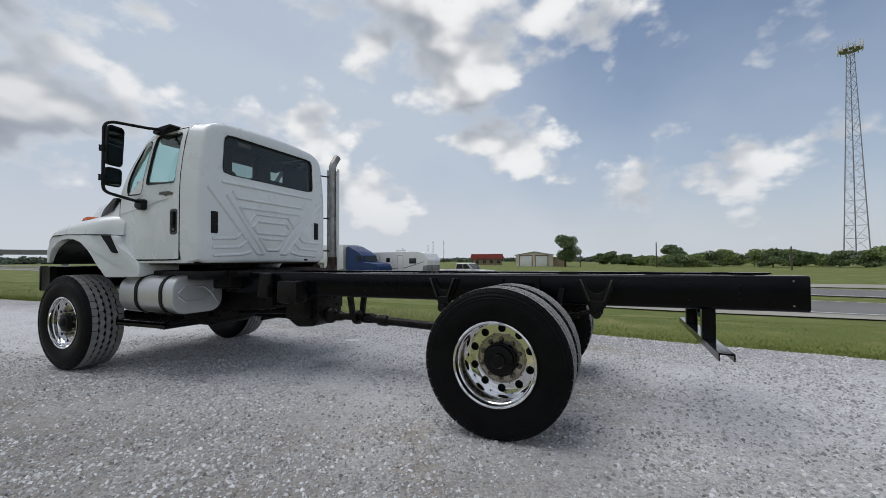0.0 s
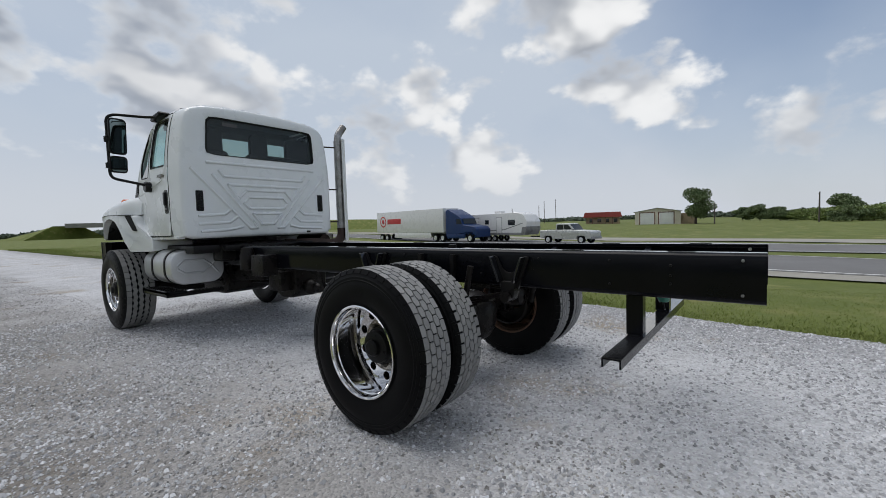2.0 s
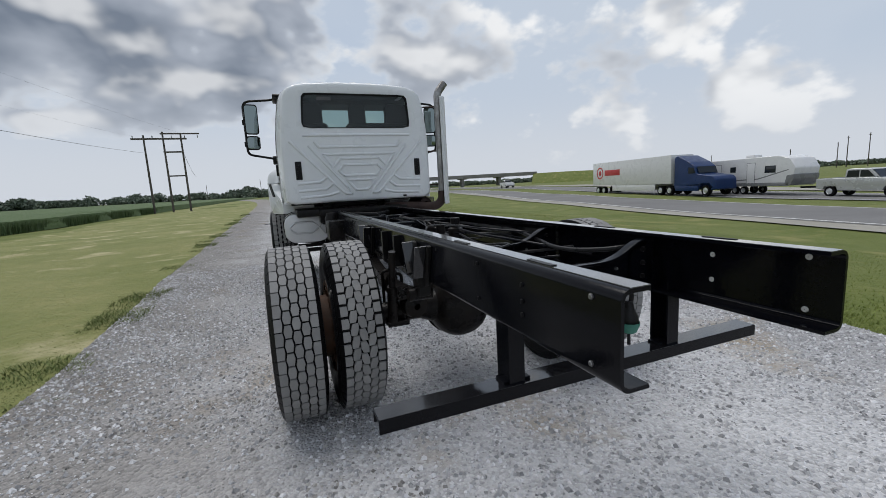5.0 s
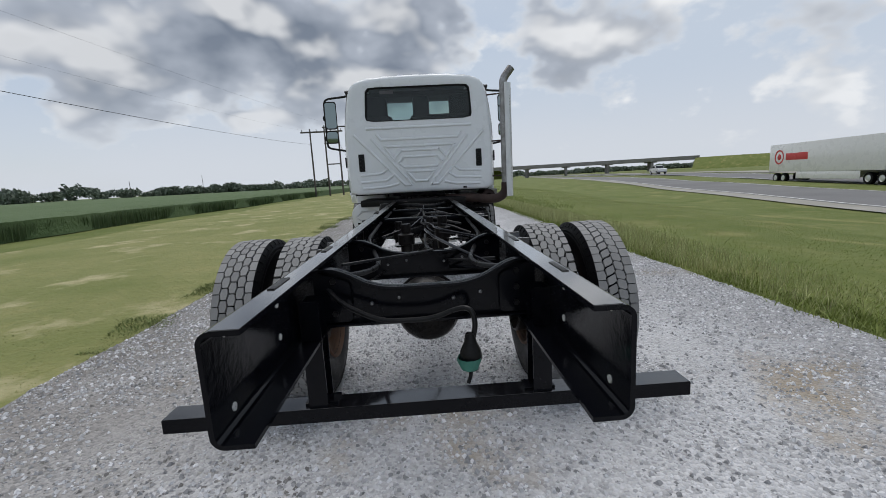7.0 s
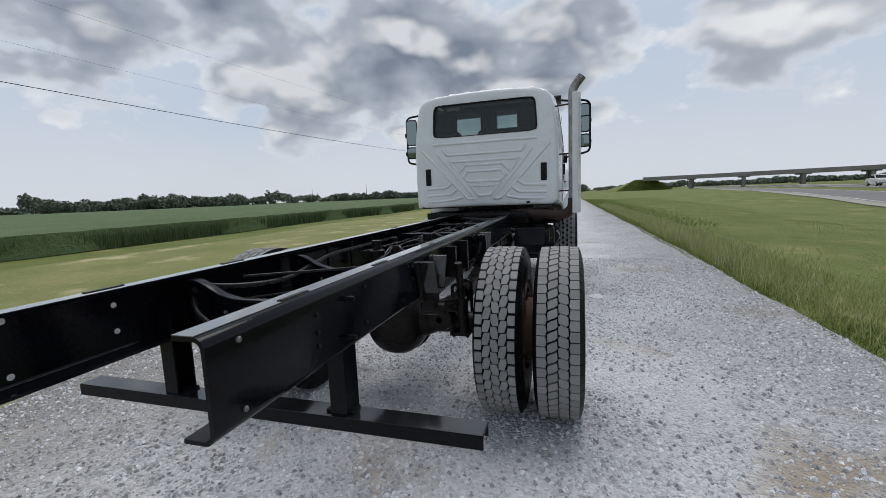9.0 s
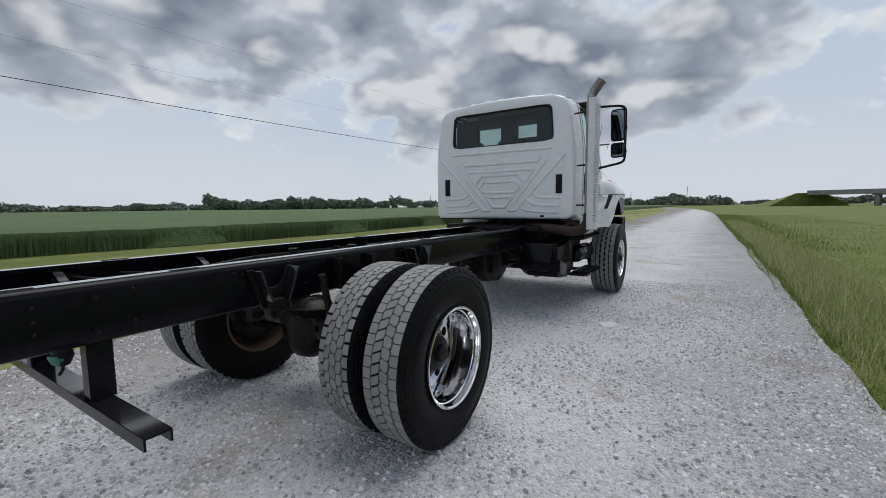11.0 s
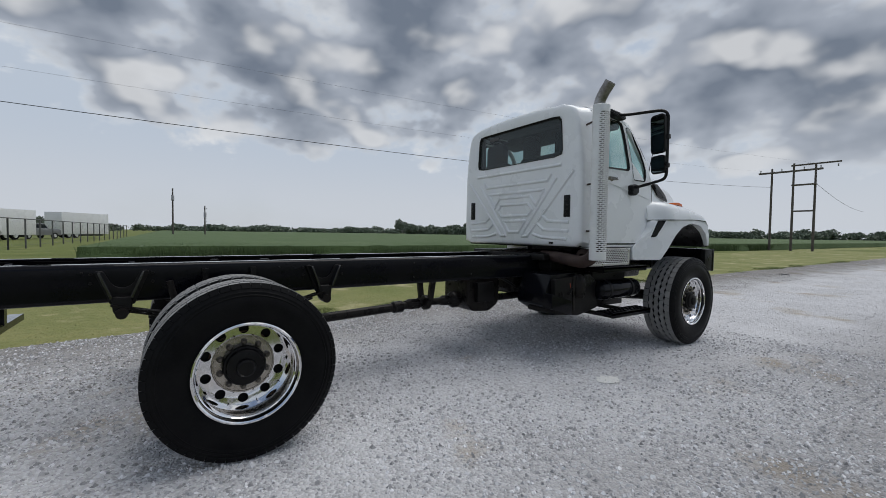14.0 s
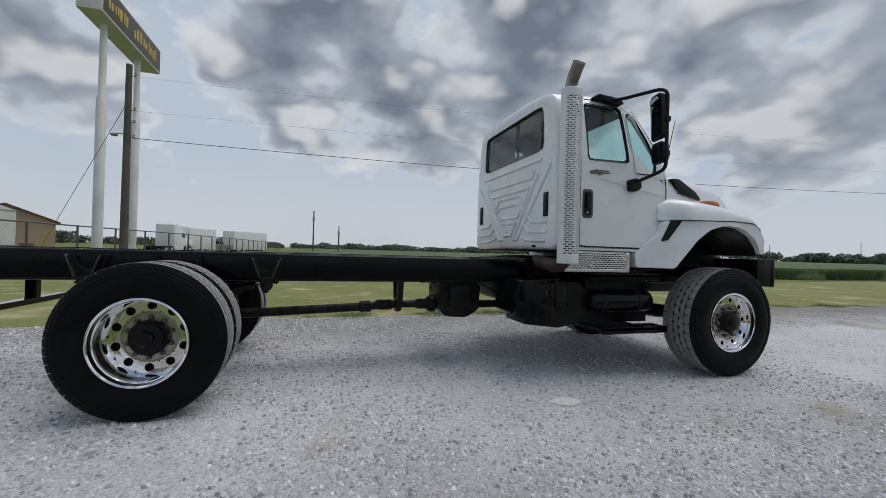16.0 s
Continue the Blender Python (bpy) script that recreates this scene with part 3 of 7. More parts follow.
def blades(name, n, place, height, width, mat, label, category, seed, lean=0.35):
    """Grass: one three-sided blade each, bent in two."""
    g = np.random.default_rng(seed)
    x, y = place(g, n)
    h = height(g, n, x, y)
    a = g.random(n) * math.tau
    w = width * (0.6 + 0.8 * g.random(n))
    ca, sa2 = np.cos(a), np.sin(a)
    z = land(x, y) - 0.02
    bx, by = g.normal(0, lean, n) * h, g.normal(0, lean, n) * h
    v = np.empty((n, 5, 3))
    v[:, 0] = np.stack([x - ca * w, y - sa2 * w, z], 1)
    v[:, 1] = np.stack([x + ca * w, y + sa2 * w, z], 1)
    v[:, 2] = np.stack([x + ca * w * 0.75 + bx * 0.35, y + sa2 * w * 0.75 + by * 0.35, z + h * 0.6], 1)
    v[:, 3] = np.stack([x - ca * w * 0.75 + bx * 0.35, y - sa2 * w * 0.75 + by * 0.35, z + h * 0.6], 1)
    v[:, 4] = np.stack([x + bx, y + by, z + h], 1)
    i = np.arange(n)[:, None] * 5
    me = bpy.data.meshes.new(name)
    quads, tris = i + np.array([0, 1, 2, 3]), i + np.array([3, 2, 4])
    loops = np.concatenate([np.concatenate([quads, tris], 1).ravel()])
    me.vertices.add(n * 5)
    me.vertices.foreach_set("co", v.ravel())
    me.loops.add(n * 7)
    me.loops.foreach_set("vertex_index", loops.astype(np.int32))
    me.polygons.add(n * 2)
    start = (np.arange(n)[:, None] * 7 + np.array([0, 4])).ravel()
    me.polygons.foreach_set("loop_start", start.astype(np.int32))
    me.update(calc_edges=True)
    me.materials.append(mat)
    ob = new(name, me)
    return tagged(ob, label, category, kind="stuff")


def strip_right(a, b, y0, y1, power=1.0):
    def f(g, n):
        y = y0 + (y1 - y0) * g.random(n)
        return edge(y, 1) + a + (b - a) * g.random(n) ** power, y
    return f


def strip_left(a, b, y0, y1, power=1.0):
    def f(g, n):
        y = y0 + (y1 - y0) * g.random(n)
        return edge(y, -1) - a - (b - a) * g.random(n) ** power, y
    return f


blades("verge_grass", 80000, strip_right(-0.12, 7.0, -9, 14, 3.2), lambda g, n, x, y: (0.02 + 0.06 * g.random(n) ** 1.5) * (1 - 0.55 * smooth_step(0.4, 1.6, x - edge(y, 1))) * (0.8 + 0.7 * smooth_step(2, 9, y) * (1 - smooth_step(1.0, 2.6, x - edge(y, 1)))) * (0.35 + 0.65 * smooth_step(-0.12, 0.25, x - edge(y, 1))), 0.0042, M_BLADE, "fresh green roadside grass blades along the gravel", "grass", 11, 0.8)
blades("verge_grass", 50000, strip_right(-0.05, 9, 14, 60, 3.0), lambda g, n, x, y: (0.04 + 0.14 * g.random(n) ** 1.5) * (1.2 - 0.9 * smooth_step(1.2, 3.5, x - edge(y, 1))), 0.008, M_BLADE, "fresh green roadside grass blades along the gravel", "grass", 12, 0.6)
blades("seed_grass", 18000, strip_right(0.08, 1.5, 0.5, 34, 1.2), lambda g, n, x, y: (0.14 + 0.30 * g.random(n)) * np.clip(0.3 + y / 9, 0.2, 1) * (1 - 0.6 * smooth_step(0.5, 1.5, x - edge(y, 1))), 0.0032, M_STRAW, "tall pale seed grass standing in the verge", "grass", 13)
blades("mown_grass", 60000, strip_left(-0.05, 7.5, -7, 16, 1.5), lambda g, n, x, y: 0.006 + 0.014 * g.random(n) ** 1.5, 0.006, M_MOWNB, "short cut yellow grass stubble beside the gravel", "grass", 14, 0.9)
blades("edge_grass", 22000, lambda g, n: (lambda y: (edge(y, -1) + 0.26 + 0.16 * np.sin(y * 2.1) * np.sin(y * 0.83) - 0.6 * g.random(n), y))(1 + 34 * g.random(n) ** 1.3), lambda g, n, x, y: (0.02 + 0.07 * g.random(n)) * np.clip(0.15 + 1.1 * np.sin(y * 3.1) * np.sin(y * 1.37 + 1) + 0.5 * np.sin(y * 0.6), 0.12, 1.3), 0.0045, M_TUFT, "green tufts creeping over the gravel edge", "grass", 15, 0.9)
blades("edge_grass", 30000, lambda g, n: (lambda y: (edge(y, 1) - 0.12 + 0.55 * g.random(n) ** 0.6, y))(-8 + 60 * g.random(n) ** 1.4), lambda g, n, x, y: (0.02 + 0.10 * g.random(n)) * np.clip(0.25 + 0.9 * np.sin(y * 2.7) * np.sin(y * 1.17 + 1) + 0.5 * np.sin(y * 0.8), 0.12, 1.2), 0.0045, M_BLADE, "green tufts creeping over the gravel edge", "grass", 17, 0.6)
blades("crop_stalks", 30000, lambda g, n: (-15.5 - 5.5 * g.random(n) ** 2.2, -3 + 66 * g.random(n) ** 1.2), lambda g, n, x, y: 0.60 + 0.22 * g.random(n), 0.014, M_CROPB, "green grain stalks at the edge of the field", "crop", 16, 0.12)

# loose stones on the gravel


def scatter(name, n, place, smallest, spread, mat, label, seed):
    g = np.random.default_rng(seed)
    sx, sy = place(g, n)
    # the chips lie thick in some patches and thin in others
    drift = np.sin(2.1 * sx + 1.3 * np.sin(1.7 * sy)) * np.sin(1.5 * sy + 1.1 * np.sin(1.3 * sx)) + 0.6 * np.sin(5.3 * sx + 2.0 * sy) * np.sin(4.7 * sy - 3.0 * sx)
    kept = drift > g.random(n) * 1.9 - 1.5
    sx, sy = sx[kept], sy[kept]
    n = len(sx)
    size = smallest + spread * g.random(n) ** 2.6
    base = np.array([(1, 0, 0), (0, 1, 0), (-1, 0, 0), (0, -1, 0), (0.3, 0.3, 0.8), (-0.3, -0.2, 0.7)])
    v = base[None] * size[:, None, None] * (0.65 + 0.7 * g.random((n, 6, 3)))
    a = g.random(n) * math.tau
    rot = np.stack([np.stack([np.cos(a), -np.sin(a)], 1), np.stack([np.sin(a), np.cos(a)], 1)], 1)
    v[:, :, :2] = np.einsum("nij,nkj->nki", rot, v[:, :, :2])
    v += np.stack([sx, sy, np.full(n, -0.039)], 1)[:, None]
    tri = np.array([(0, 1, 4), (1, 5, 4), (1, 2, 5), (2, 3, 5), (3, 4, 5), (3, 0, 4)])
    ob = raw(name, v.reshape(-1, 3), (np.arange(n)[:, None, None] * 6 + tri[None]).reshape(-1, 3), mat)
    return tagged(ob, label, "gravel", kind="stuff")


def all_road(y0, y1):
    def f(g, n):
        y = y0 + (y1 - y0) * g.random(n)
        return edge(y, -1) + (edge(y, 1) - edge(y, -1)) * g.random(n), y
    return f


scatter("gravel_stones", 120000, all_road(-6.0, 6.5), 0.005, 0.014, M_STONE, "loose pale limestone chips scattered over the road", 7)
scatter("gravel_stones", 22000, lambda g, n: (lambda y: (edge(y, -1) + (edge(y, 1) - edge(y, -1)) * g.random(n), y))(6.0 + 46 * g.random(n) ** 2.2), 0.005, 0.011, M_STONE, "loose pale limestone chips further along the road", 8)
scatter("coarse_stones", 46000, lambda g, n: ((lambda y: (edge(y, -1) + 0.02 + 2.3 * g.random(n) ** 1.3, y))(-4.5 + 42 * g.random(n) ** 1.7)), 0.005, 0.011, M_STONED, "coarse grey-brown stones along the loose side of the road", 9)
scatter("coarse_stones", 12000, lambda g, n: ((lambda y: (edge(y, 1) - 0.02 - 1.6 * g.random(n) ** 1.6, y))(-4.5 + 30 * g.random(n) ** 1.6)), 0.0045, 0.009, M_STONE, "coarse grey stones along the verge", 10)
patch = raw("pale_stone_patch", [(1.53 + (0.10 + 0.015 * math.sin(3 * k)) * math.cos(k * math.tau / 20), 3.13 + (0.12 + 0.015 * math.cos(5 * k)) * math.sin(k * math.tau / 20), -0.034) for k in range(20)], [list(range(20))], M_PAINTLINE)
tagged(patch, "flat pale patch of crushed stone in the gravel", "stone patch", kind="structure")

# ---------------- the truck ----------------
truck = new("truck")
tagged(truck, "white heavy cab-and-chassis truck with bare black frame rails on the gravel", "truck")


def tread_block(bm, outline, r, R, cx2):
    """One raised tread block. outline: pairs of (angle, across) on the tyre."""
    lo = [bm.verts.new((cx2 + x, r * math.sin(a), r * math.cos(a))) for a, x in outline]
    cen = (sum(a for a, _ in outline) / len(outline), sum(x for _, x in outline) / len(outline))
    hi = [bm.verts.new((cx2 + cen[1] + (x - cen[1]) * 0.97, R * math.sin(cen[0] + (a - cen[0]) * 0.97), R * math.cos(cen[0] + (a - cen[0]) * 0.97))) for a, x in outline]
    k = len(lo)
    bm.faces.new(hi)
    for i in range(k):
        bm.faces.new((lo[i], lo[(i + 1) % k], hi[(i + 1) % k], hi[i]))


def tyre_meshes(R, w, rim, rows, around, kind, tread_w):
    """Carcass and tread of a tyre round the x axis; tread_w: the width of the tread's flat."""
    h, q = w / 2, tread_w / 2
    rg = R - 0.015
    wall = rim + (rg - rim) * 0.48
    side = [(rim - 0.012, h * 0.80), (rim + 0.004, h * 0.86), (rim + 0.014, h * 0.90), (rim + 0.018, h * 0.89), (rim + 0.05, h * 0.97), (wall, h), (wall + 0.03, h * 0.995),
            (rg - 0.070, h * 0.955), (rg - 0.067, h * 0.965), (rg - 0.061, h * 0.965), (rg - 0.058, h * 0.945), (rg - 0.050, h * 0.935), (rg - 0.047, h * 0.945), (rg - 0.041, h * 0.940), (rg - 0.038, h * 0.92),
            (rg - 0.022, q + (h - q) * 0.42), (rg - 0.008, q + 0.004), (rg, q * 0.96)]
    carcass = lathed([(r, -x) for r, x in side] + [(r, x) for r, x in reversed(side)], 80)
    lugs, bm = bmesh.new(), bmesh.new()
    da = math.tau / around
    cw = tread_w / rows
    for j in range(rows):
        x = -q + cw * (j + 0.5)
        shoulder = j in (0, rows - 1)
        out = -1 if j < rows / 2 else 1
        for k in range(around):
            a = (k + (0.5 if j % 2 else 0.0)) * da
            g1, g2 = 0.455 * da, cw * 0.47
            if shoulder:
                g1 = (0.40 if kind == "drive" else 0.468) * da
                o = [(a - g1, x + out * g2), (a - g1, x - out * g2 * 0.78), (a - g1 * 0.15, x - out * g2 * 1.02), (a + g1, x - out * g2 * 0.78), (a + g1, x + out * g2)]
                if out < 0:
                    o = o[::-1]
                tread_block(bm, o, rg - 0.003, R - 0.003, 0)
                # lug running down the shoulder
                y0, y1 = (q - 0.002) * out, (q + (h - q) * 0.52) * out
                lo = [(y0, R - 0.004, a - g1), (y0, R - 0.004, a + g1), (y1, R - 0.034, a + g1 * 0.85), (y1, R - 0.034, a - g1 * 0.85)]
                inn = [(y0 * 0.96, rg - 0.012, a - g1), (y0 * 0.96, rg - 0.012, a + g1), (y1 * 0.97, R - 0.042, a + g1 * 0.85), (y1 * 0.97, R - 0.042, a - g1 * 0.85)]
                vs = [lugs.verts.new((p, r2 * math.sin(t2), r2 * math.cos(t2))) for p, r2, t2 in lo]
                ws = [lugs.verts.new((p, r2 * math.sin(t2), r2 * math.cos(t2))) for p, r2, t2 in inn]
                lugs.faces.new(vs)
                bridge(lugs, vs, ws)
            elif kind == "slant":
                # tall slanting blocks that lock into one another
                t = 0.30 * (1 if j % 2 else -1)
                o = [(a - g1 * (1.0 + t), x - g2 * 0.92), (a + g1 * (0.55 - t), x - g2 * 1.02), (a + g1 * (0.98 - t), x - g2 * 0.55), (a + g1 * (1.0 + t), x + g2 * 0.92), (a - g1 * (0.55 - t), x + g2 * 1.02), (a - g1 * (0.98 - t), x + g2 * 0.55)]
                tread_block(bm, o, rg - 0.002, R, 0)
            elif kind == "wave":
                g1 = 0.488 * da
                o = [(a - g1, x - g2 * 0.52), (a, x - g2 * 0.98), (a + g1, x - g2 * 0.52), (a + g1, x + g2 * 0.96), (a, x + g2 * 0.50), (a - g1, x + g2 * 0.96)]
                tread_block(bm, o, rg - 0.002, R, 0)
            elif kind == "hex":
                o = [(a - g1 * 1.0, x - g2 * 0.72), (a, x - g2 * 1.04), (a + g1 * 1.0, x - g2 * 0.72), (a + g1 * 1.0, x + g2 * 0.72), (a, x + g2 * 1.04), (a - g1 * 1.0, x + g2 * 0.72)]
                tread_block(bm, o, rg - 0.002, R, 0)
            else:
                t = 0.28 * (1 if j % 2 else -1)
                o = [(a - g1 * 1.05, x - g2 * (0.75 + t)), (a - g1 * 0.1, x - g2 * 1.05), (a + g1 * 1.05, x - g2 * (0.75 - t)), (a + g1 * 1.05, x + g2 * (0.75 + t)), (a + g1 * 0.1, x + g2 * 1.05), (a - g1 * 1.05, x + g2 * (0.75 - t))]
                tread_block(bm, o, rg - 0.002, R, 0)
    return finish(carcass, "tyre", M_RUBBER, angle=0.5), finish(bm, "tread", M_TREAD, angle=0.3), finish(lugs, "shoulder_lug", M_RUBBER, angle=0.3)


def add(name, me, parent, at=(0, 0, 0), label=""):
    ob = new(name, me)
    ob.parent = parent
    ob.location = at
    if label:
        tagged(ob, label)
    return ob


def disc(bm, x, r_out, r_in, holes, r_hole, rad):
    """The flat disc of a wheel with a ring of round holes through it."""
    r_mid = r_hole - rad - 0.009
    for k in range(holes):
        a0, a1 = (k - 0.5) * math.tau / holes, (k + 0.5) * math.tau / holes
        arc = [a0 + (a1 - a0) * i / 8 for i in range(9)]
        o = [(r_out * math.cos(a), r_out * math.sin(a)) for a in arc] + [(r_mid * math.cos(a), r_mid * math.sin(a)) for a in reversed(arc)]
        am = (a0 + a1) / 2
        c = (r_hole * math.cos(am), r_hole * math.sin(am))
        an = [i * math.tau / 28 for i in range(28)]
        rim_ring = [bm.verts.new((x, p[0], p[1])) for p in cast(o, c, an)]
        lip_ring = [bm.verts.new((x, c[0] + rad * math.cos(a), c[1] + rad * math.sin(a))) for a in an]
        deep = [bm.verts.new((x - 0.022, c[0] + rad * 0.96 * math.cos(a), c[1] + rad * 0.96 * math.sin(a))) for a in an]
        bridge(bm, rim_ring, lip_ring), bridge(bm, lip_ring, deep)
    lathe(bm, [(r_mid, x), (r_mid - 0.004, x - 0.012), (r_in, x - 0.012)], 60)


def dished_rim(dish, w, outer=0.299, chrome=True, r_hole=0.222, rad=0.030):
    """A disc wheel whose lip faces +x; dish: how deep the disc lies behind the lip; w: the barrel's width."""
    bm = bmesh.new()
    lip = w / 2
    r_out = outer - 0.036
    lathe(bm, [(outer - 0.035, -lip), (outer - 0.005, -lip), (outer, -lip + 0.012), (outer - 0.012, -lip + 0.03), (outer - 0.022, -lip + 0.06), (outer - 0.022, lip - 0.06), (outer - 0.012, lip - 0.03), (outer - 0.002, lip - 0.014), (outer + 0.006, lip - 0.004), (outer + 0.004, lip + 0.005), (outer - 0.004, lip + 0.007), (outer - 0.012, lip + 0.002),
               (outer - 0.016, lip - 0.014), (outer - 0.018, lip - 0.034), (outer - 0.024, lip - 0.040), (outer - 0.026, lip - dish * 0.45), (outer - 0.031, lip - dish * 0.50), (outer - 0.033, lip - dish * 0.94), (r_out, lip - dish)], 72)
    disc(bm, lip - dish, r_out, 0.095, 10, r_hole, rad)
    return finish(bm, "wheel", M_CHROME if chrome else M_STEELW, angle=0.5)


R_REAR, R_FRONT = 0.540, 0.562
T_HEX = tyre_meshes(R_REAR, 0.285, 0.292, 5, 46, "hex", 0.228)
T_SLANT = tyre_meshes(R_REAR, 0.285, 0.292, 4, 58, "slant", 0.228)
T_DRIVE = tyre_meshes(R_REAR, 0.285, 0.292, 5, 48, "drive", 0.228)
T_WIDE = tyre_meshes(R_FRONT, 0.41, 0.292, 5, 40, "wave", 0.335)
RIM_REAR = dished_rim(0.225, 0.28)
RIM_FRONT = dished_rim(0.078, 0.37, r_hole=0.226, rad=0.020)
RIM_STEEL = dished_rim(0.25, 0.27, chrome=False)
BACKING = finish(lathed([(0.262, -0.05), (0.001, -0.055)], 30), "backing", M_SEAL)
NUT = finish(lathed([(0.001, 0.034), (0.010, 0.034), (0.016, 0.028), (0.0165, 0.004), (0.022, 0.003), (0.022, -0.004)], 6), "lug_nut", M_NUTS)
RING = finish(lathed([(0.184, -0.012), (0.184, 0.008), (0.180, 0.012), (0.174, 0.012), (0.172, 0.009), (0.105, 0.009), (0.10, 0.0)], 48), "hub_ring", M_NUT)


def hub_mesh(r, depth, cap):
    """A black drive hub: stepped body and domed cap."""
    bm = lathed([(r, -0.02), (r, depth * 0.45), (r - 0.006, depth * 0.52), (r - 0.016, depth * 0.54), (r - 0.02, depth * 0.8), (cap + 0.02, depth * 0.86), (cap, depth * 0.88), (cap - 0.004, depth * 1.08), (cap - 0.016, depth * 1.16), (0.001, depth * 1.18)], 28)
    return finish(bm, "hub", M_BLACKDULL)


HUB_R = hub_mesh(0.126, 0.12, 0.058)
HUB_F = hub_mesh(0.112, 0.085, 0.055)


def wheel(x, y, z, side, tyre, rim, holes, hub, lip, dish, spin, label, tyre_label):
    """One wheel with its tyre; side: +1 where the outer face looks to +x."""
    w = add("wheel", rim, truck, (x, y, z), label)
    w.rotation_euler = (spin, 0, 0 if side > 0 else math.pi)
    add("tyre", tyre[0], w, label=tyre_label)
    tagged(add("tread", tyre[1], w), "dusty worn tread blocks", kind="stuff")
    tagged(add("shoulder_lug", tyre[2], w), "black lugs on the shoulders of the tyre", kind="stuff")
    disc_x = lip - dish
    if holes:
        add("backing", BACKING, w, (disc_x, 0, 0))
    if hub:
        add("hub_ring", RING, w, (disc_x, 0, 0))
        for k in range(10):
            u = k * math.tau / 10
            add("lug_nut", NUT, w, (disc_x + 0.006, 0.143 * math.cos(u), 0.143 * math.sin(u)))
        add("hub", hub, w, (disc_x, 0, 0), "black hub centre")
    return w


for s in (-1, 1):
    tag = "polished aluminium dual wheel, deeply dished"
    wheel(s * 1.125, 0.008, 0.502, s, T_SLANT if s > 0 else T_HEX, RIM_REAR, True, HUB_R, 0.14, 0.225, 0.3, tag, "black highway tyre with dusty tread")
    wheel(s * 0.785, 0.008, 0.502, -s, T_DRIVE, RIM_STEEL, None, None, 0.135, 0.25, 0.9, "rusty steel inner dual wheel", "black highway tyre with dusty tread")
    wheel(s * 1.105, 5.25, 0.522, s, T_WIDE, RIM_FRONT, True, HUB_F, 0.185, 0.078, 0.1, "polished aluminium front wheel", "extra wide black front tyre")
    part("wheel_hub", lathed([(0.17, -0.10), (0.20, -0.08), (0.20, 0.08), (0.17, 0.10)], 28, at=(s * 0.915, 0.008, 0.502)), M_STEELW, truck, "rusty brake drum between the dual wheels")

# frame rails: C-channels open to the inside
ZT, ZB = 1.11, 0.855
for s in (-1, 1):
    t = 0.011
    sh = -0.020 if s < 0 else 0.0
    arc = [radians(90 * k / 6) for k in range(7)]
    ro, ri = 0.030, 0.019
    o = [(0.342, ZB)] + [(0.432 - ro + ro * math.sin(u), ZB + ro - ro * math.cos(u)) for u in arc] + [(0.432 - ro + ro * math.cos(u), ZT - ro + ro * math.sin(u)) for u in arc] + [(0.342, ZT), (0.342, ZT - t)]
    o += [(0.432 - ro + ri * math.sin(u), ZT - ro + ri * math.cos(u)) for u in arc] + [(0.432 - ro + ri * math.cos(u), ZB + ro - ri * math.sin(u)) for u in arc] + [(0.342, ZB + t)]
    bm = slabbed([(s * p[0], p[1]) for p in o], "y", -2.035, 5.85)
    rail = part("frame_rail", bm, M_BLACK, truck, "glossy black steel channel frame rail", angle=0.5)
    rail.location.x = sh
    for yy, zz in ((-1.94, 1.075), (-1.94, 0.90), (-1.62, 1.04), (-1.62, 0.94), (-1.62, 0.985), (-1.30, 1.06), (-1.30, 0.92), (-0.85, 1.06), (-0.40, 0.94), (0.36, 1.06), (1.6, 1.06), (1.6, 0.92), (2.3, 1.06), (2.3, 0.92)):
        part("bolt", lathed([(0.001, 0.007), (0.006, 0.007), (0.008, 0.005), (0.008, 0.0)], 6, at=(0, 0, 0)), M_BOLT if yy < -1.8 else M_BLACKDULL, rail).location = (s * 0.432, yy, zz)
        if s < 0:
            scene.collection.objects[-1].rotation_euler = (0, 0, math.pi)
    # pale discs on the uncut web, coloured as daylight seen through bolt holes
    for yy, zz in ((-1.94, 1.075), (-1.94, 0.90), (-1.62, 1.04), (-1.62, 0.94)):
        hole = part("bolt_hole", lathed([(0.001, -0.0025), (0.0095, -0.0025), (0.0105, 0.0)], 12), M_SIGNW, rail, "pale disc painted as daylight through a bolt hole")
        hole.location = (s * 0.4205, yy, zz)
        if s < 0:
            hole.rotation_euler = (0, 0, math.pi)
    # thin sheet laid on for the sky's reflection; the rail's own paint is black
    part("top_flange", slabbed([(s * 0.342, -2.034), (s * 0.342, 3.2), (s * 0.403, 3.2), (s * 0.403, -2.034)], "z", ZT, ZT + 0.0025), M_RAILSHEEN, rail, "lighter glossy sheet standing for the sky's sheen on the rail")
    for yy in (-1.66, -1.06, 0.95):
        part("flange_mark", boxed(s * 0.380, s * 0.398, yy - 0.07, yy + 0.06, ZT + 0.002, ZT + 0.005, 0.001), M_BLACKDULL, rail)

for zz in (1.05, 0.91):
    part("stud", tubed([(0.43, -1.44, zz), (0.465, -1.44, zz)], 0.009, 8), M_BLACKDULL, truck)

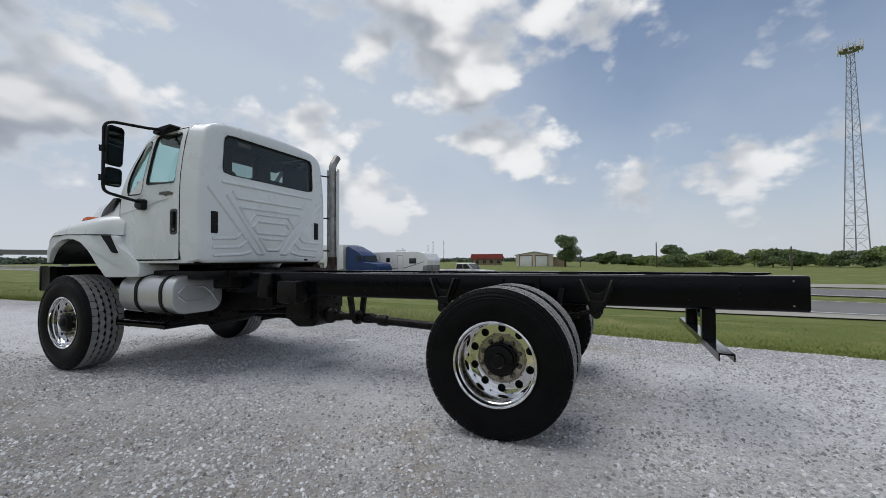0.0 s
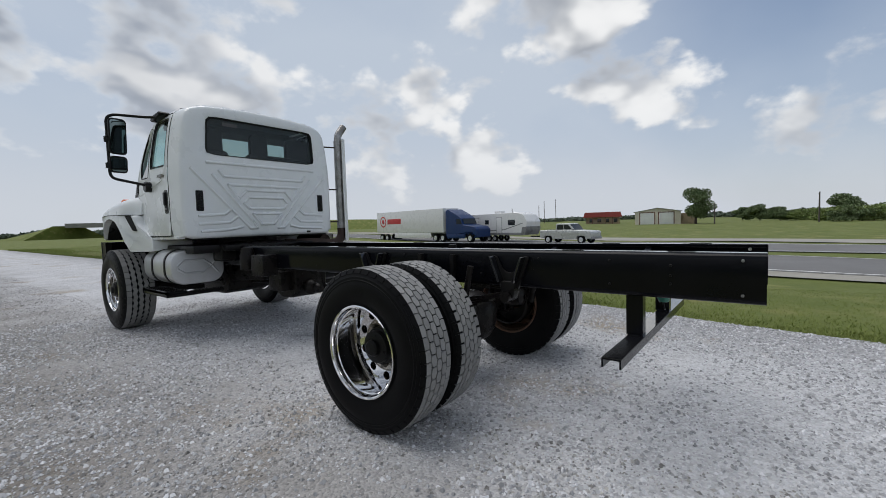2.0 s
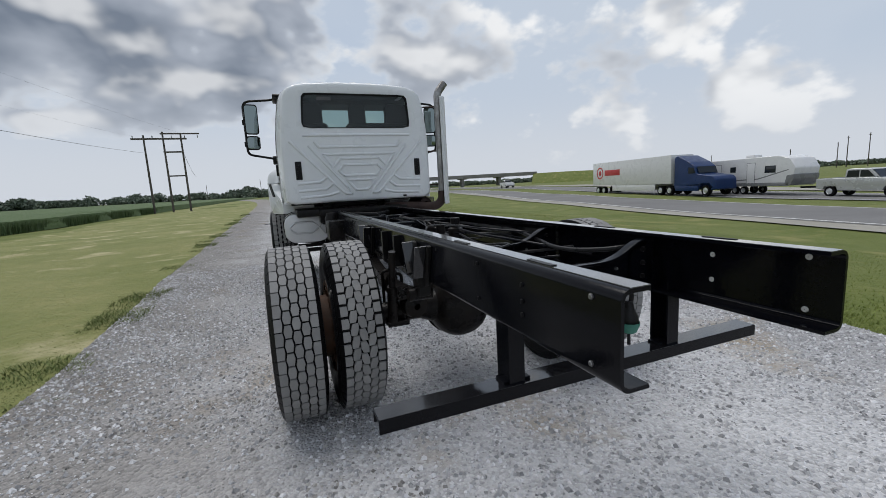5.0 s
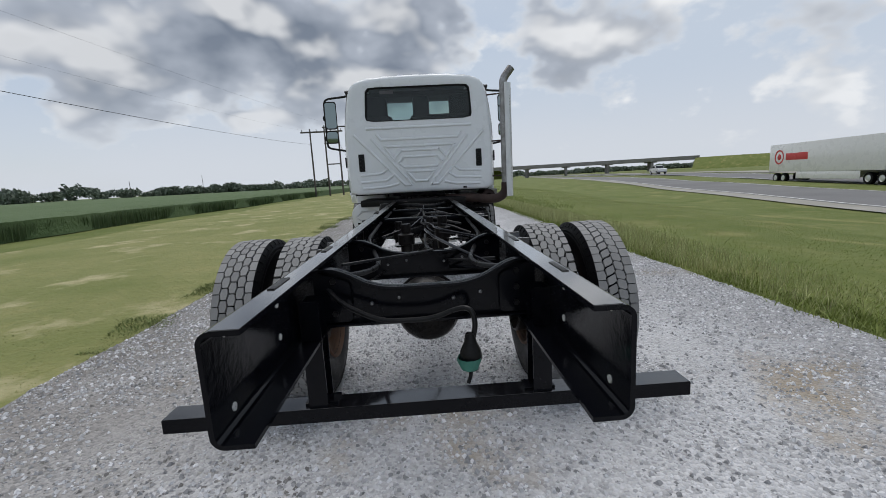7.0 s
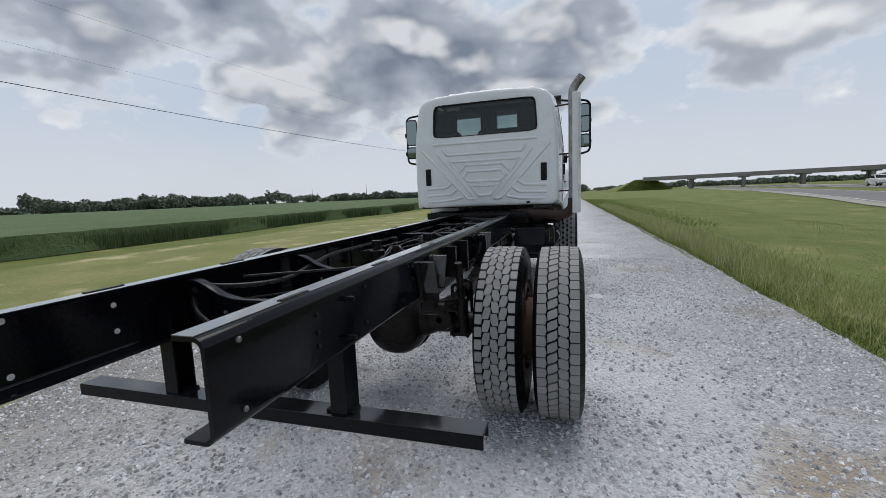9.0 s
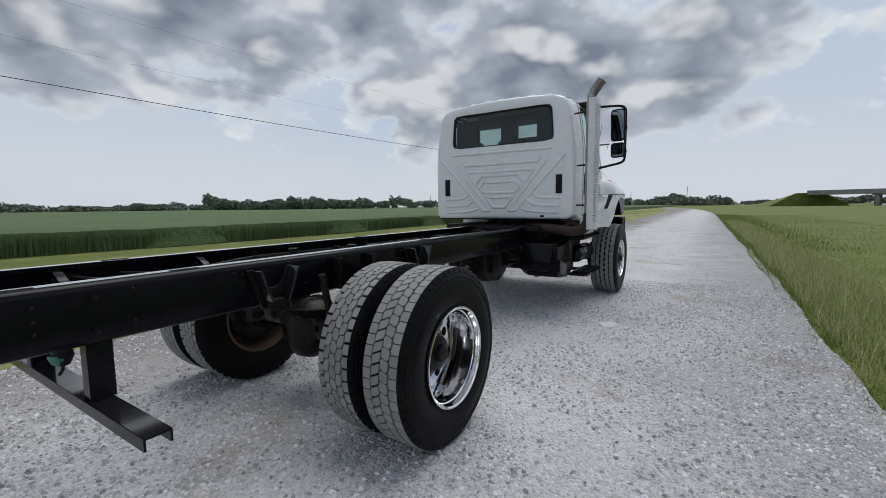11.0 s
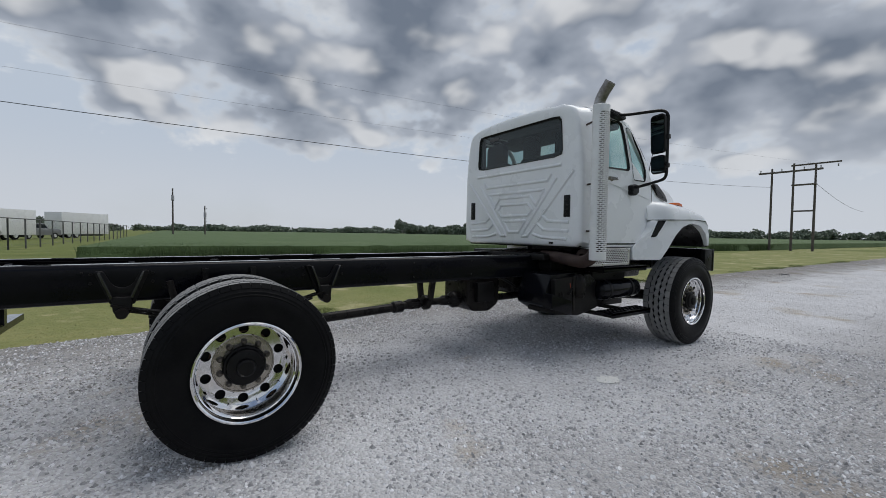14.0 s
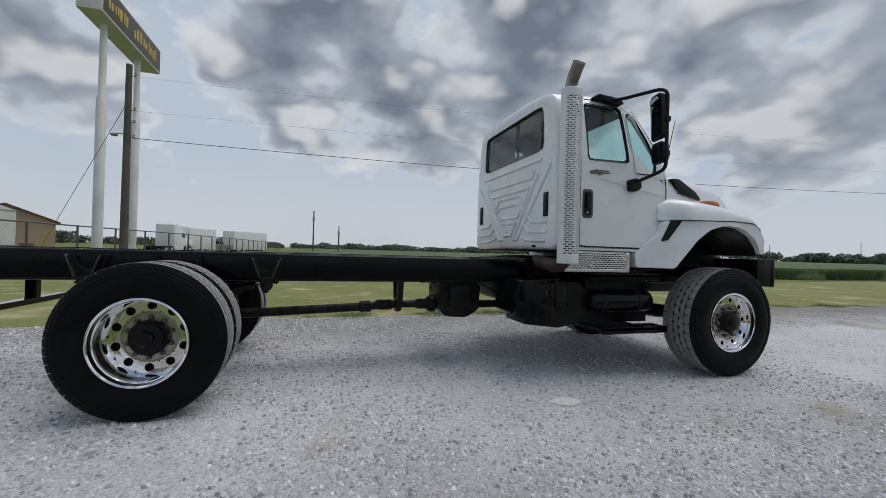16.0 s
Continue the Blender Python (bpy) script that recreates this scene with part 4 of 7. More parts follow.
# deep pressed crossmembers with a dipped top edge
for yy, kind in ((-1.335, 0), (-0.62, 0), (0.93, 1), (2.05, 1)):
    if kind == 0:
        top = [(p.x, p.y) for p in bend([(-0.40, 1.075, 0), (-0.31, 1.075, 0), (-0.18, 0.995, 0), (0.18, 0.995, 0), (0.31, 1.075, 0), (0.40, 1.075, 0)], 5, 0.09)]
        web = top + [(0.40, 0.885), (0.30, 0.875), (-0.30, 0.875), (-0.40, 0.885)]
        cm = part("crossmember", slabbed(web, "y", yy - 0.005, yy + 0.005), M_BLACK, truck, "black pressed steel crossmember with a dipped top", angle=0.4)
        part("top_flange", slabbed(top + [(p[0], p[1] + 0.012) for p in reversed(top)], "y", yy - 0.032, yy + 0.010, 0.003), M_BLACK, cm)
        part("bottom_flange", boxed(-0.40, 0.40, yy - 0.04, yy + 0.01, 0.872, 0.882, 0.003), M_BLACK, cm)
        for s in (-1, 1):
            part("gusset", slabbed(soften([(s * 0.40, 0.885), (s * 0.40, 1.08), (s * 0.27, 1.03), (s * 0.27, 0.885)], 0.02), "y", yy - 0.024, yy - 0.012), M_BLACK, cm)
            for zz in (0.92, 0.98, 1.04):
                part("bolt", lathed([(0.001, -0.012), (0.010, -0.012), (0.012, -0.008), (0.012, 0.0)], 6, at=(s * 0.33, yy - 0.025, zz), axis="y"), M_BLACKDULL, cm)
        for xx in (-0.20, -0.1, 0.1, 0.20):
            part("bolt", lathed([(0.001, -0.012), (0.006, -0.010), (0.008, -0.006), (0.008, 0.0)], 6, at=(xx, yy - 0.006, 0.955 + 0.01 * math.sin(40 * xx)), axis="y"), M_BOLT, cm)
    else:
        part("crossmember", box(boxed(-0.42, 0.42, yy - 0.06, yy + 0.06, 1.03, 1.06, 0.008), -0.42, 0.42, yy - 0.01, yy + 0.01, 0.90, 1.04, 0.004), M_BLACK, truck, "black flat crossmember")

# underride bar on two posts
guard = part("underride_guard", slabbed([(-1.488, 0.574), (-1.488, 0.622), (-1.395, 0.622), (-1.395, 0.574), (-1.403, 0.574), (-1.403, 0.614), (-1.48, 0.614), (-1.48, 0.574)], "x", -0.92, 0.92), M_BLACK, truck, "black steel channel underride bar")
part("top_face", boxed(-0.918, 0.918, -1.486, -1.397, 0.622, 0.6245), M_BAR, guard, "glossy top of the bar")
for s in (-1, 1):
    part("post", slabbed([(s * 0.425, -1.475), (s * 0.36, -1.475), (s * 0.36, -1.467), (s * 0.417, -1.467), (s * 0.417, -1.393), (s * 0.36, -1.393), (s * 0.36, -1.385), (s * 0.425, -1.385)], "z", 0.6245, 1.0), M_BLACK, guard)
    part("brace", boxed(s * 0.33, s * 0.44, -1.46, -1.40, 0.6245, 0.634, 0.002), M_BLACK, guard)

# rear suspension
for s in (-1, 1):
    sh2 = -0.020 if s < 0 else 0.0
    for yy in (0.71, -0.64):
        o = soften([(yy - 0.15, 1.07), (yy - 0.10, 1.07), (yy - 0.06, 0.985), (yy - 0.03, 0.962), (yy, 0.955), (yy + 0.03, 0.962), (yy + 0.06, 0.985), (yy + 0.10, 1.07), (yy + 0.15, 1.07), (yy + 0.085, 0.90), (yy + 0.065, 0.84), (yy - 0.065, 0.84), (yy - 0.085, 0.90)], 0.02)
        hg = part("spring_hanger", slabbed(o, "x", s * 0.434 + sh2, s * 0.455 + sh2, 0.004), M_BLACKDULL, truck, "black cast V-shaped spring hanger")
        for k in (-1, 1):
            part("rib", slabbed(soften([(yy + k * 0.125, 1.068), (yy + k * 0.110, 1.068), (yy + k * 0.045, 0.90), (yy + k * 0.060, 0.89)], 0.006), "x", s * 0.45, s * 0.535, 0.003), M_BAR, hg)
            for zz in (1.05, 0.99):
                part("bolt", lathed([(0.001, 0.01), (0.009, 0.01), (0.011, 0.006), (0.011, 0)], 6), M_BLACKDULL, hg).location = (s * 0.434 + sh2, yy + k * 0.165, zz)
        part("saddle", slabbed(soften([(yy - 0.055, 0.90), (yy + 0.055, 0.90), (yy + 0.05, 0.80), (yy + 0.025, 0.775), (yy - 0.025, 0.775), (yy - 0.05, 0.80)], 0.02), "x", s * 0.435, s * 0.505, 0.008), M_BLACKDULL, hg)
        part("pivot", lathed([(0.001, 0.0), (0.035, 0.0), (0.035, 0.13), (0.001, 0.13)], 14, at=(s * 0.42 if s > 0 else s * 0.55, yy, 0.795)), M_UNDER, hg)
    for yy in (0.16, -0.16):
        part("bump_bracket", slabbed([(yy - 0.02, 1.07), (yy + 0.02, 1.07), (yy + 0.012, 0.87), (yy - 0.012, 0.87)], "x", s * 0.434, s * 0.49), M_BLACKDULL, truck)
    bm = bmesh.new()
    for k in range(5):
        half = 0.70 - 0.10 * k
        pts = [(yy, 0.745 - 0.018 * k + 0.11 * (yy / 0.7) ** 2) for yy in np.linspace(-half, half, 11)]
        slab(bm, pts + [(p[0], p[1] - 0.014) for p in reversed(pts)], "x", s * 0.44, s * 0.515)
    part("leaf_spring", bm, M_UNDER, truck, "black stacked leaf spring")
    for yy in (-0.075, 0.075):
        bm = tubed(bend([(s * 0.43, yy, 0.44), (s * 0.43, yy, 0.80), (s * 0.525, yy, 0.80), (s * 0.525, yy, 0.44)], 4, 0.03), 0.011, 8)
        part("axle_clamp", bm, M_UNDER, truck)
    part("clamp_plate", boxed(s * 0.41, s * 0.545, -0.11, 0.11, 0.455, 0.48, 0.006), M_UNDER, truck)
    part("shock_absorber", tube(tubed([(s * 0.56, -0.28, 0.55), (s * 0.56, -0.33, 0.78)], 0.032, 12), [(s * 0.56, -0.33, 0.78), (s * 0.56, -0.38, 1.0)], 0.022, 12), M_UNDER, truck)
    part("brake_chamber", lathed([(0.02, -0.24), (0.075, -0.22), (0.085, -0.16), (0.09, -0.15), (0.09, -0.14), (0.085, -0.13), (0.075, -0.05), (0.02, -0.03)], 18, at=(s * 0.40, -0.06, 0.62), axis="y"), M_UNDER, truck)
    part("brake_drum", lathed([(0.21, -0.14), (0.225, -0.13), (0.225, 0.0), (0.2, 0.02), (0.1, 0.03)], 28, at=(s * 0.73, 0, 0.522)), M_UNDER, truck)
    part("brake_drum", lathed([(0.21, -0.14), (0.225, -0.13), (0.225, 0.0), (0.2, 0.02), (0.1, 0.03)], 28, at=(s * 0.95, 5.17, 0.562)), M_UNDER, truck)
bm = tubed([(-0.85, 0, 0.522), (-0.3, 0, 0.522), (-0.22, 0, 0.522), (0.22, 0, 0.522), (0.3, 0, 0.522), (0.85, 0, 0.522)], [0.07, 0.075, 0.11, 0.11, 0.075, 0.07], 20)
axle = part("rear_axle", bm, M_UNDER, truck, "greasy black rear axle")
part("differential", lathed([(0.001, -0.20), (0.10, -0.19), (0.18, -0.14), (0.215, -0.07), (0.225, 0.0), (0.22, 0.06), (0.235, 0.065), (0.235, 0.085), (0.15, 0.14), (0.10, 0.28), (0.075, 0.36), (0.001, 0.37)], 32, at=(0.0, 0.0, 0.50), axis="y"), M_UNDER, axle, "round black differential housing")
part("front_axle", tubed([(-0.86, 5.17, 0.55), (-0.3, 5.17, 0.52), (0.3, 5.17, 0.52), (0.86, 5.17, 0.55)], [0.06, 0.085, 0.085, 0.06], 14), M_UNDER, truck, "greasy black front drive axle")
part("front_differential", lathed([(0.001, -0.2), (0.12, -0.18), (0.19, -0.05), (0.19, 0.06), (0.08, 0.22), (0.001, 0.23)], 22, at=(-0.15, 5.17, 0.54), axis="y"), M_UNDER, truck)

# driveline
shaft = part("rear_driveshaft", tubed([(0, 0.36, 0.50), (0, 1.58, 0.555)], 0.046, 16), M_UNDER, truck, "black propeller shaft")
part("slip_joint", tubed([(0, 1.58, 0.555), (0, 1.60, 0.556), (0, 1.70, 0.562), (0, 1.71, 0.563), (0, 1.76, 0.566)], [0.046, 0.062, 0.062, 0.042, 0.042], 14), M_UNDER, shaft)
for yy, zz in ((1.85, 0.577), (2.29, 0.583)):
    bm = boxed(-0.05, 0.05, yy - 0.05, yy + 0.05, zz - 0.022, zz + 0.022, 0.01)
    box(bm, -0.02, 0.02, yy - 0.05, yy + 0.05, zz - 0.055, zz + 0.055, 0.01)
    tube(bm, [(0, yy - 0.10, zz - 0.004), (0, yy - 0.05, zz)], [0.045, 0.06], 12)
    tube(bm, [(0, yy + 0.05, zz), (0, yy + 0.10, zz + 0.004)], [0.06, 0.045], 12)
    part("universal_joint", bm, M_UNDER, shaft)
part("shaft", tubed([(0, 1.94, 0.58), (0, 2.20, 0.582)], 0.04, 14), M_UNDER, shaft)
carrier = part("carrier_bearing", lathed([(0.045, -0.035), (0.078, -0.03), (0.083, 0.0), (0.078, 0.03), (0.045, 0.035)], 20, at=(0, 2.0, 0.58), axis="y"), M_UNDER, truck, "black hanging shaft bearing")
for s in (-1, 1):
    part("bracket", slabbed([(s * 0.075, 0.60), (s * 0.11, 0.60), (s * 0.19, 0.95), (s * 0.14, 0.95)], "y", 1.97, 2.03), M_UNDER, carrier)
part("crossbar", boxed(-0.42, 0.42, 1.93, 2.07, 0.93, 0.965, 0.006), M_UNDER, carrier)
bm = slabbed(soften([(2.40, 0.55), (2.48, 0.47), (2.72, 0.455), (2.86, 0.54), (2.88, 0.80), (2.78, 0.95), (2.50, 0.95), (2.40, 0.82)], 0.04), "x", -0.20, 0.24, 0.03)
box(bm, -0.34, -0.18, 2.48, 2.76, 0.56, 0.80, 0.03)
tc = part("transfer_case", bm, M_UNDER, truck, "greasy black transfer case")
part("data_plate", boxed(0.24, 0.30, 2.50, 2.74, 0.58, 0.80, 0.008), M_BLACKDULL, tc)
part("output_flange", lathed([(0.05, 2.30), (0.085, 2.34), (0.095, 2.36), (0.095, 2.41)], 18, at=(0, 0, 0.585), axis="y"), M_UNDER, tc)
part("breather_hose", tubed(bend([(0.20, 2.52, 0.94), (0.30, 2.40, 1.0), (0.32, 2.20, 0.90), (0.26, 1.98, 0.86), (0.34, 1.80, 0.95)], 6, 0.1), 0.012, 8), M_PLASTIC, tc)
part("drain_hose", tubed(bend([(0.28, 2.80, 0.86), (0.34, 2.95, 0.78), (0.30, 3.10, 0.70), (0.36, 3.25, 0.74)], 6, 0.1), 0.014, 8), M_PLASTIC, tc)
for k in range(7):
    u = k * math.tau / 7
    part("bolt", lathed([(0.001, -0.02), (0.012, -0.02), (0.013, 0)], 6, at=(0.02 + 0.14 * math.cos(u), 2.40, 0.70 + 0.12 * math.sin(u)), axis="y"), M_UNDER, tc)
part("front_driveshaft", tubed([(0.16, 2.85, 0.60), (0.14, 3.1, 0.60), (-0.1, 4.95, 0.56)], 0.042, 12), M_UNDER, truck)
part("gearbox", slabbed(soften([(3.02, 0.66), (3.9, 0.60), (4.0, 0.7), (4.0, 1.16), (3.3, 1.16), (3.02, 0.95)], 0.06), "x", -0.26, 0.26, 0.05), M_UNDER, truck, "greasy black gearbox")
part("engine_block", boxed(-0.36, 0.36, 3.95, 5.55, 0.75, 1.52, 0.06), M_UNDER, truck)

# brackets, valves and lines between the rails
for xx, yy, zz, r, l in ((-0.12, -0.05, 1.0, 0.055, 0.10), (0.14, 0.3, 0.99, 0.06, 0.12), (-0.2, 0.45, 0.97, 0.045, 0.1), (0.05, 0.62, 1.0, 0.05, 0.08)):
    vb = part("air_valve", lathed([(0.01, -l), (r * 0.7, -l), (r * 0.75, -l * 0.4), (r, -l * 0.35), (r, l * 0.3), (r * 0.6, l * 0.4), (r * 0.6, l), (0.01, l)], 14, at=(xx, yy, zz), axis="z"), M_UNDER, truck, "small black air valve")
gh = random.Random(5)
for k in range(26):
    s = gh.choice((-1, 1))
    y0 = gh.uniform(-1.3, 1.6)
    p = [(s * gh.uniform(0.28, 0.40), y0, gh.uniform(0.93, 1.05))]
    for _ in range(3):
        p.append((p[-1][0] * gh.uniform(-0.2, 0.95), p[-1][1] + gh.uniform(0.12, 0.42), min(1.07, max(0.90, p[-1][2] + gh.uniform(-0.06, 0.07)))))
    part("hose", tubed(bend(p, 5, 0.12), gh.choice((0.005, 0.007, 0.009)), 8), gh.choice((M_PLASTIC, M_BLACK, M_BLACK)), truck)
for s in (-1, 1):
    part("air_line", tubed(bend([(s * 0.40, -1.30, 1.05), (s * 0.28, -1.2, 1.02), (s * 0.2, -0.95, 1.0), (s * 0.34, -0.3, 1.04), (s * 0.38, 0.9, 1.03), (s * 0.37, 2.6, 1.04)], 6, 0.15), 0.012, 8), M_PLASTIC, truck)
# pale sound-deadening sheet seen past the crossmembers
part("spare_bracket", slabbed([(-0.23, 0.30), (-0.02, 0.36), (-0.04, 0.62), (-0.20, 0.60)], "z", 0.90, 0.912), M_ALU, truck)
part("air_bag_plate", slabbed([(0.10, 0.30), (0.24, 0.28), (0.22, 0.55), (0.12, 0.58)], "z", 0.91, 0.922), M_ALU, truck)

# loom along the last crossmember with a plug hanging from it
loom = part("wiring_loom", tubed(bend([(-0.38, -1.45, 1.03), (-0.30, -1.54, 0.97), (-0.16, -1.57, 0.905), (0.02, -1.56, 0.90), (0.11, -1.56, 0.935), (0.155, -1.58, 0.935), (0.165, -1.60, 0.88), (0.15, -1.60, 0.83)], 6, 0.06), 0.0095, 9), M_PLASTIC, truck, "loose black wiring loom")
loom.location = (0.0, 0.13, 0.0)
bm = lathed([(0.001, -0.075), (0.024, -0.07), (0.04, -0.03), (0.036, 0.0), (0.022, 0.03), (0.015, 0.06), (0.001, 0.062)], 10, at=(0.142, -1.605, 0.795), axis="z")
part("plug_boot", bm, M_PLASTIC, loom, "black rubber boot")
part("plug", lathed([(0.001, -0.05), (0.03, -0.05), (0.043, -0.02), (0.042, -0.008)], 10, at=(0.136, -1.612, 0.782), axis="z"), M_GREEN, loom, "green moulded plug")
part("plug_tail", tubed([(0.142, -1.605, 0.73), (0.138, -1.61, 0.70), (0.128, -1.62, 0.68)], 0.007, 7), M_PLASTIC, loom)

# ---- cab ----
side_prof = [(1.225, 1.02), (1.235, 1.034), (1.27, 1.042), (1.6, 1.045), (2.0, 1.045), (2.2, 1.035), (2.4, 1.01), (2.55, 0.988), (2.66, 0.963), (2.73, 0.932), (2.785, 0.87), (2.822, 0.73), (2.845, 0.45), (2.855, 0.2)]


def half_width(z):
    return 1.04 * float(np.interp(z, [p[0] for p in side_prof], [p[1] for p in side_prof]))


outline = [(-w, z) for z, w in side_prof] + [(w, z) for z, w in reversed(side_prof)]
outline = [(p[0], p[1]) for p in outline]
N = 96
angs = [k * math.tau / N for k in range(N)]
WC = (0.012, 2.455)
win = soften([(-0.745, 2.235), (-0.715, 2.695), (0.735, 2.695), (0.765, 2.235)], 0.075, 5)


def inset(o, d):
    c = (0, 2.0)
    return [(c[0] + (p[0] - c[0]) * (1 - d / 1.03), c[1] + (p[1] - c[1]) * (1 - d / 0.86)) for p in o]


YB = 3.272
bm = bmesh.new()
rings = []
for o, y in ((win, YB + 0.03), (win, YB + 0.004), (inset(win, -0.012), YB), (inset(outline, 0.07), YB), (inset(outline, 0.036), YB + 0.004), (inset(outline, 0.013), YB + 0.016), (inset(outline, 0.003), YB + 0.04), (outline, YB + 0.065), ([(p[0] * 1.04, p[1]) for p in outline], 3.485)):
    rings.append([bm.verts.new((p[0], y, p[1])) for p in cast(o, WC, angs)])
for a, b in zip(rings, rings[1:]):
    bridge(bm, a, b)
cab = part("cab", bm, M_WHITE, truck, "white steel day cab with stamped back panel", angle=0.7)
# stamped ridges on the back panel


def ridge(bm, pts, w=0.022, h=0.017, y=YB):
    for a, b in zip(pts, pts[1:]):
        d = Vector((b[0] - a[0], b[1] - a[1])).normalized()
        n2 = Vector((-d.y, d.x))
        A, B = Vector(a) - d * w * 0.4, Vector(b) + d * w * 0.4
        q = [A + n2 * w, B + n2 * w, B - n2 * w, A - n2 * w]
        t = [A + n2 * w * 0.3, B + n2 * w * 0.3, B - n2 * w * 0.3, A - n2 * w * 0.3]
        lo = [bm.verts.new((p.x, y + 0.001, p.y)) for p in q]
        hi = [bm.verts.new((p.x, y - h, p.y)) for p in t]
        bm.faces.new(hi)
        bridge(bm, lo, hi)


for s in (-1, 1):
    for ln in ([(0.92, 2.06), (0.24, 1.335), (0.15, 1.335), (0.20, 1.42), (0.68, 2.00)], [(0.86, 1.50), (0.56, 1.515), (0.48, 1.58)], [(0.86, 1.40), (0.50, 1.415), (0.40, 1.49)], [(0.84, 1.31), (0.48, 1.325), (0.34, 1.36)]):
        bm = bmesh.new()
        ridge(bm, [(s * p[0], p[1]) for p in ln])
        part("stamped_ridge", bm, M_WHITE, cab, angle=0.2)
for ln in ([(-0.74, 2.145), (0.74, 2.145)], [(-0.60, 2.055), (-0.55, 1.985), (0.55, 1.985), (0.60, 2.055)], [(-0.37, 1.70), (-0.50, 1.885), (0.50, 1.885), (0.37, 1.70)], [(-0.36, 1.73), (-0.27, 1.825), (0.27, 1.825), (0.36, 1.73)],
           [(-0.31, 1.66), (-0.24, 1.735), (0.24, 1.735), (0.31, 1.66), (0.24, 1.59), (-0.24, 1.59), (-0.31, 1.66)], [(-0.20, 1.525), (0.20, 1.525), (0.09, 1.385), (-0.09, 1.385), (-0.20, 1.525)]):
    bm = bmesh.new()
    ridge(bm, ln)
    part("stamped_ridge", bm, M_WHITE, cab, angle=0.2)

for s in (-1, 1):
    bm = boxed(s * 0.842 - 0.042, s * 0.842 + 0.042, YB - 0.012, YB + 0.02, 1.555, 1.80, 0.010)
    v = part("cab_vent", bm, M_PLASTIC, cab, "black louvred vent")
    for k in range(7):
        part("slat", boxed(s * 0.842 - 0.03, s * 0.842 + 0.03, YB - 0.019, YB - 0.011, 1.58 + k * 0.028, 1.592 + k * 0.028, 0.002), M_BLACKDULL, v)
pane = [(p[0], p[1]) for p in cast(inset(win, -0.03), WC, angs)]
bm = bmesh.new()
bm.faces.new([bm.verts.new((p[0], YB + 0.022, p[1])) for p in pane])
rw = part("rear_window", bm, G_REAR, cab, "smoked curved rear window glass")
rw.visible_shadow = False
bm = bmesh.new()
a = [bm.verts.new((p[0], YB - 0.004, p[1])) for p in cast(inset(win, -0.006), WC, angs)]
b = [bm.verts.new((p[0] + (WC[0] - p[0]) * 0.028, YB + 0.012, p[1] + (WC[1] - p[1]) * 0.07)) for p in cast(win, WC, angs)]
bridge(bm, a, b)
part("window_seal", bm, M_SEAL, cab)
part("window_sticker", boxed(-0.52, -0.33, YB + 0.018, YB + 0.020, 2.61, 2.655), M_TRIM, cab)
part("latch", boxed(0.60, 0.65, YB - 0.015, YB + 0.01, 1.25, 1.275, 0.003), M_BLACKDULL, cab)

# roof, floor, bulkhead, sills
for k in range(7):
    rx = -0.66 + 0.22 * k
    zr = float(np.interp(abs(rx), (0, 0.2, 0.45, 0.73), (2.856, 2.855, 2.845, 2.822)))
    part("roof_rib", slabbed(soften([(rx - 0.075, zr - 0.03), (rx - 0.045, zr + 0.014), (rx + 0.045, zr + 0.014), (rx + 0.075, zr - 0.03)], 0.02), "y", 3.335, 3.90, 0.012), M_WHITE, cab)
bm = bmesh.new()
up_prof = [p for p in side_prof if p[0] >= 2.66]
roof_line = [(-w, z) for z, w in up_prof] + [(w, z) for z, w in reversed(up_prof)]
rows = []
for y, dz2, k in ((3.485, 0, 1.04), (3.7, 0.006, 1.04), (3.9, 0.0, 1.035), (4.02, -0.03, 1.025), (4.09, -0.08, 1.01)):
    rows.append([bm.verts.new((p[0] * k, y - (0.06 if abs(p[0]) > 0.9 else 0) * (y > 3.95), p[1] + dz2)) for p in roof_line])
for a, b in zip(rows, rows[1:]):
    for k in range(len(a) - 1):
        bm.faces.new((a[k], a[k + 1], b[k + 1], b[k]))
roof = part("roof", bm, M_WHITE, cab, angle=0.9)
bm = bmesh.new()
for k in range(11):
    xx = -0.75 + 0.15 * k
    box(bm, xx - 0.03, xx + 0.03, 3.33, 3.95, 2.78 - 0.05 * (xx / 0.75) ** 2, 2.858 - 0.028 * (xx / 0.75) ** 4 - 0.012 * abs(xx), 0.012)
part("roof_ribs", bm, M_WHITE, roof)
part("headliner", boxed(-0.9, 0.9, 3.36, 3.98, 2.74, 2.765, 0.005), M_TRIM, cab)
part("cab_floor", boxed(-0.98, 0.98, 3.33, 4.62, 1.21, 1.25, 0.01), M_BLACKDULL, cab)
bm = slabbed([(-1.04, 1.24), (-1.075, 1.6), (-1.05, 2.00), (-0.6, 2.08), (0.6, 2.08), (1.05, 2.00), (1.075, 1.6), (1.04, 1.24)], "y", 4.50, 4.56, 0.01)
part("bulkhead", bm, M_WHITE, cab)
part("back_lining", boxed(-0.95, 0.95, 3.33, 3.36, 1.25, 2.20, 0.01), M_TRIM, cab)
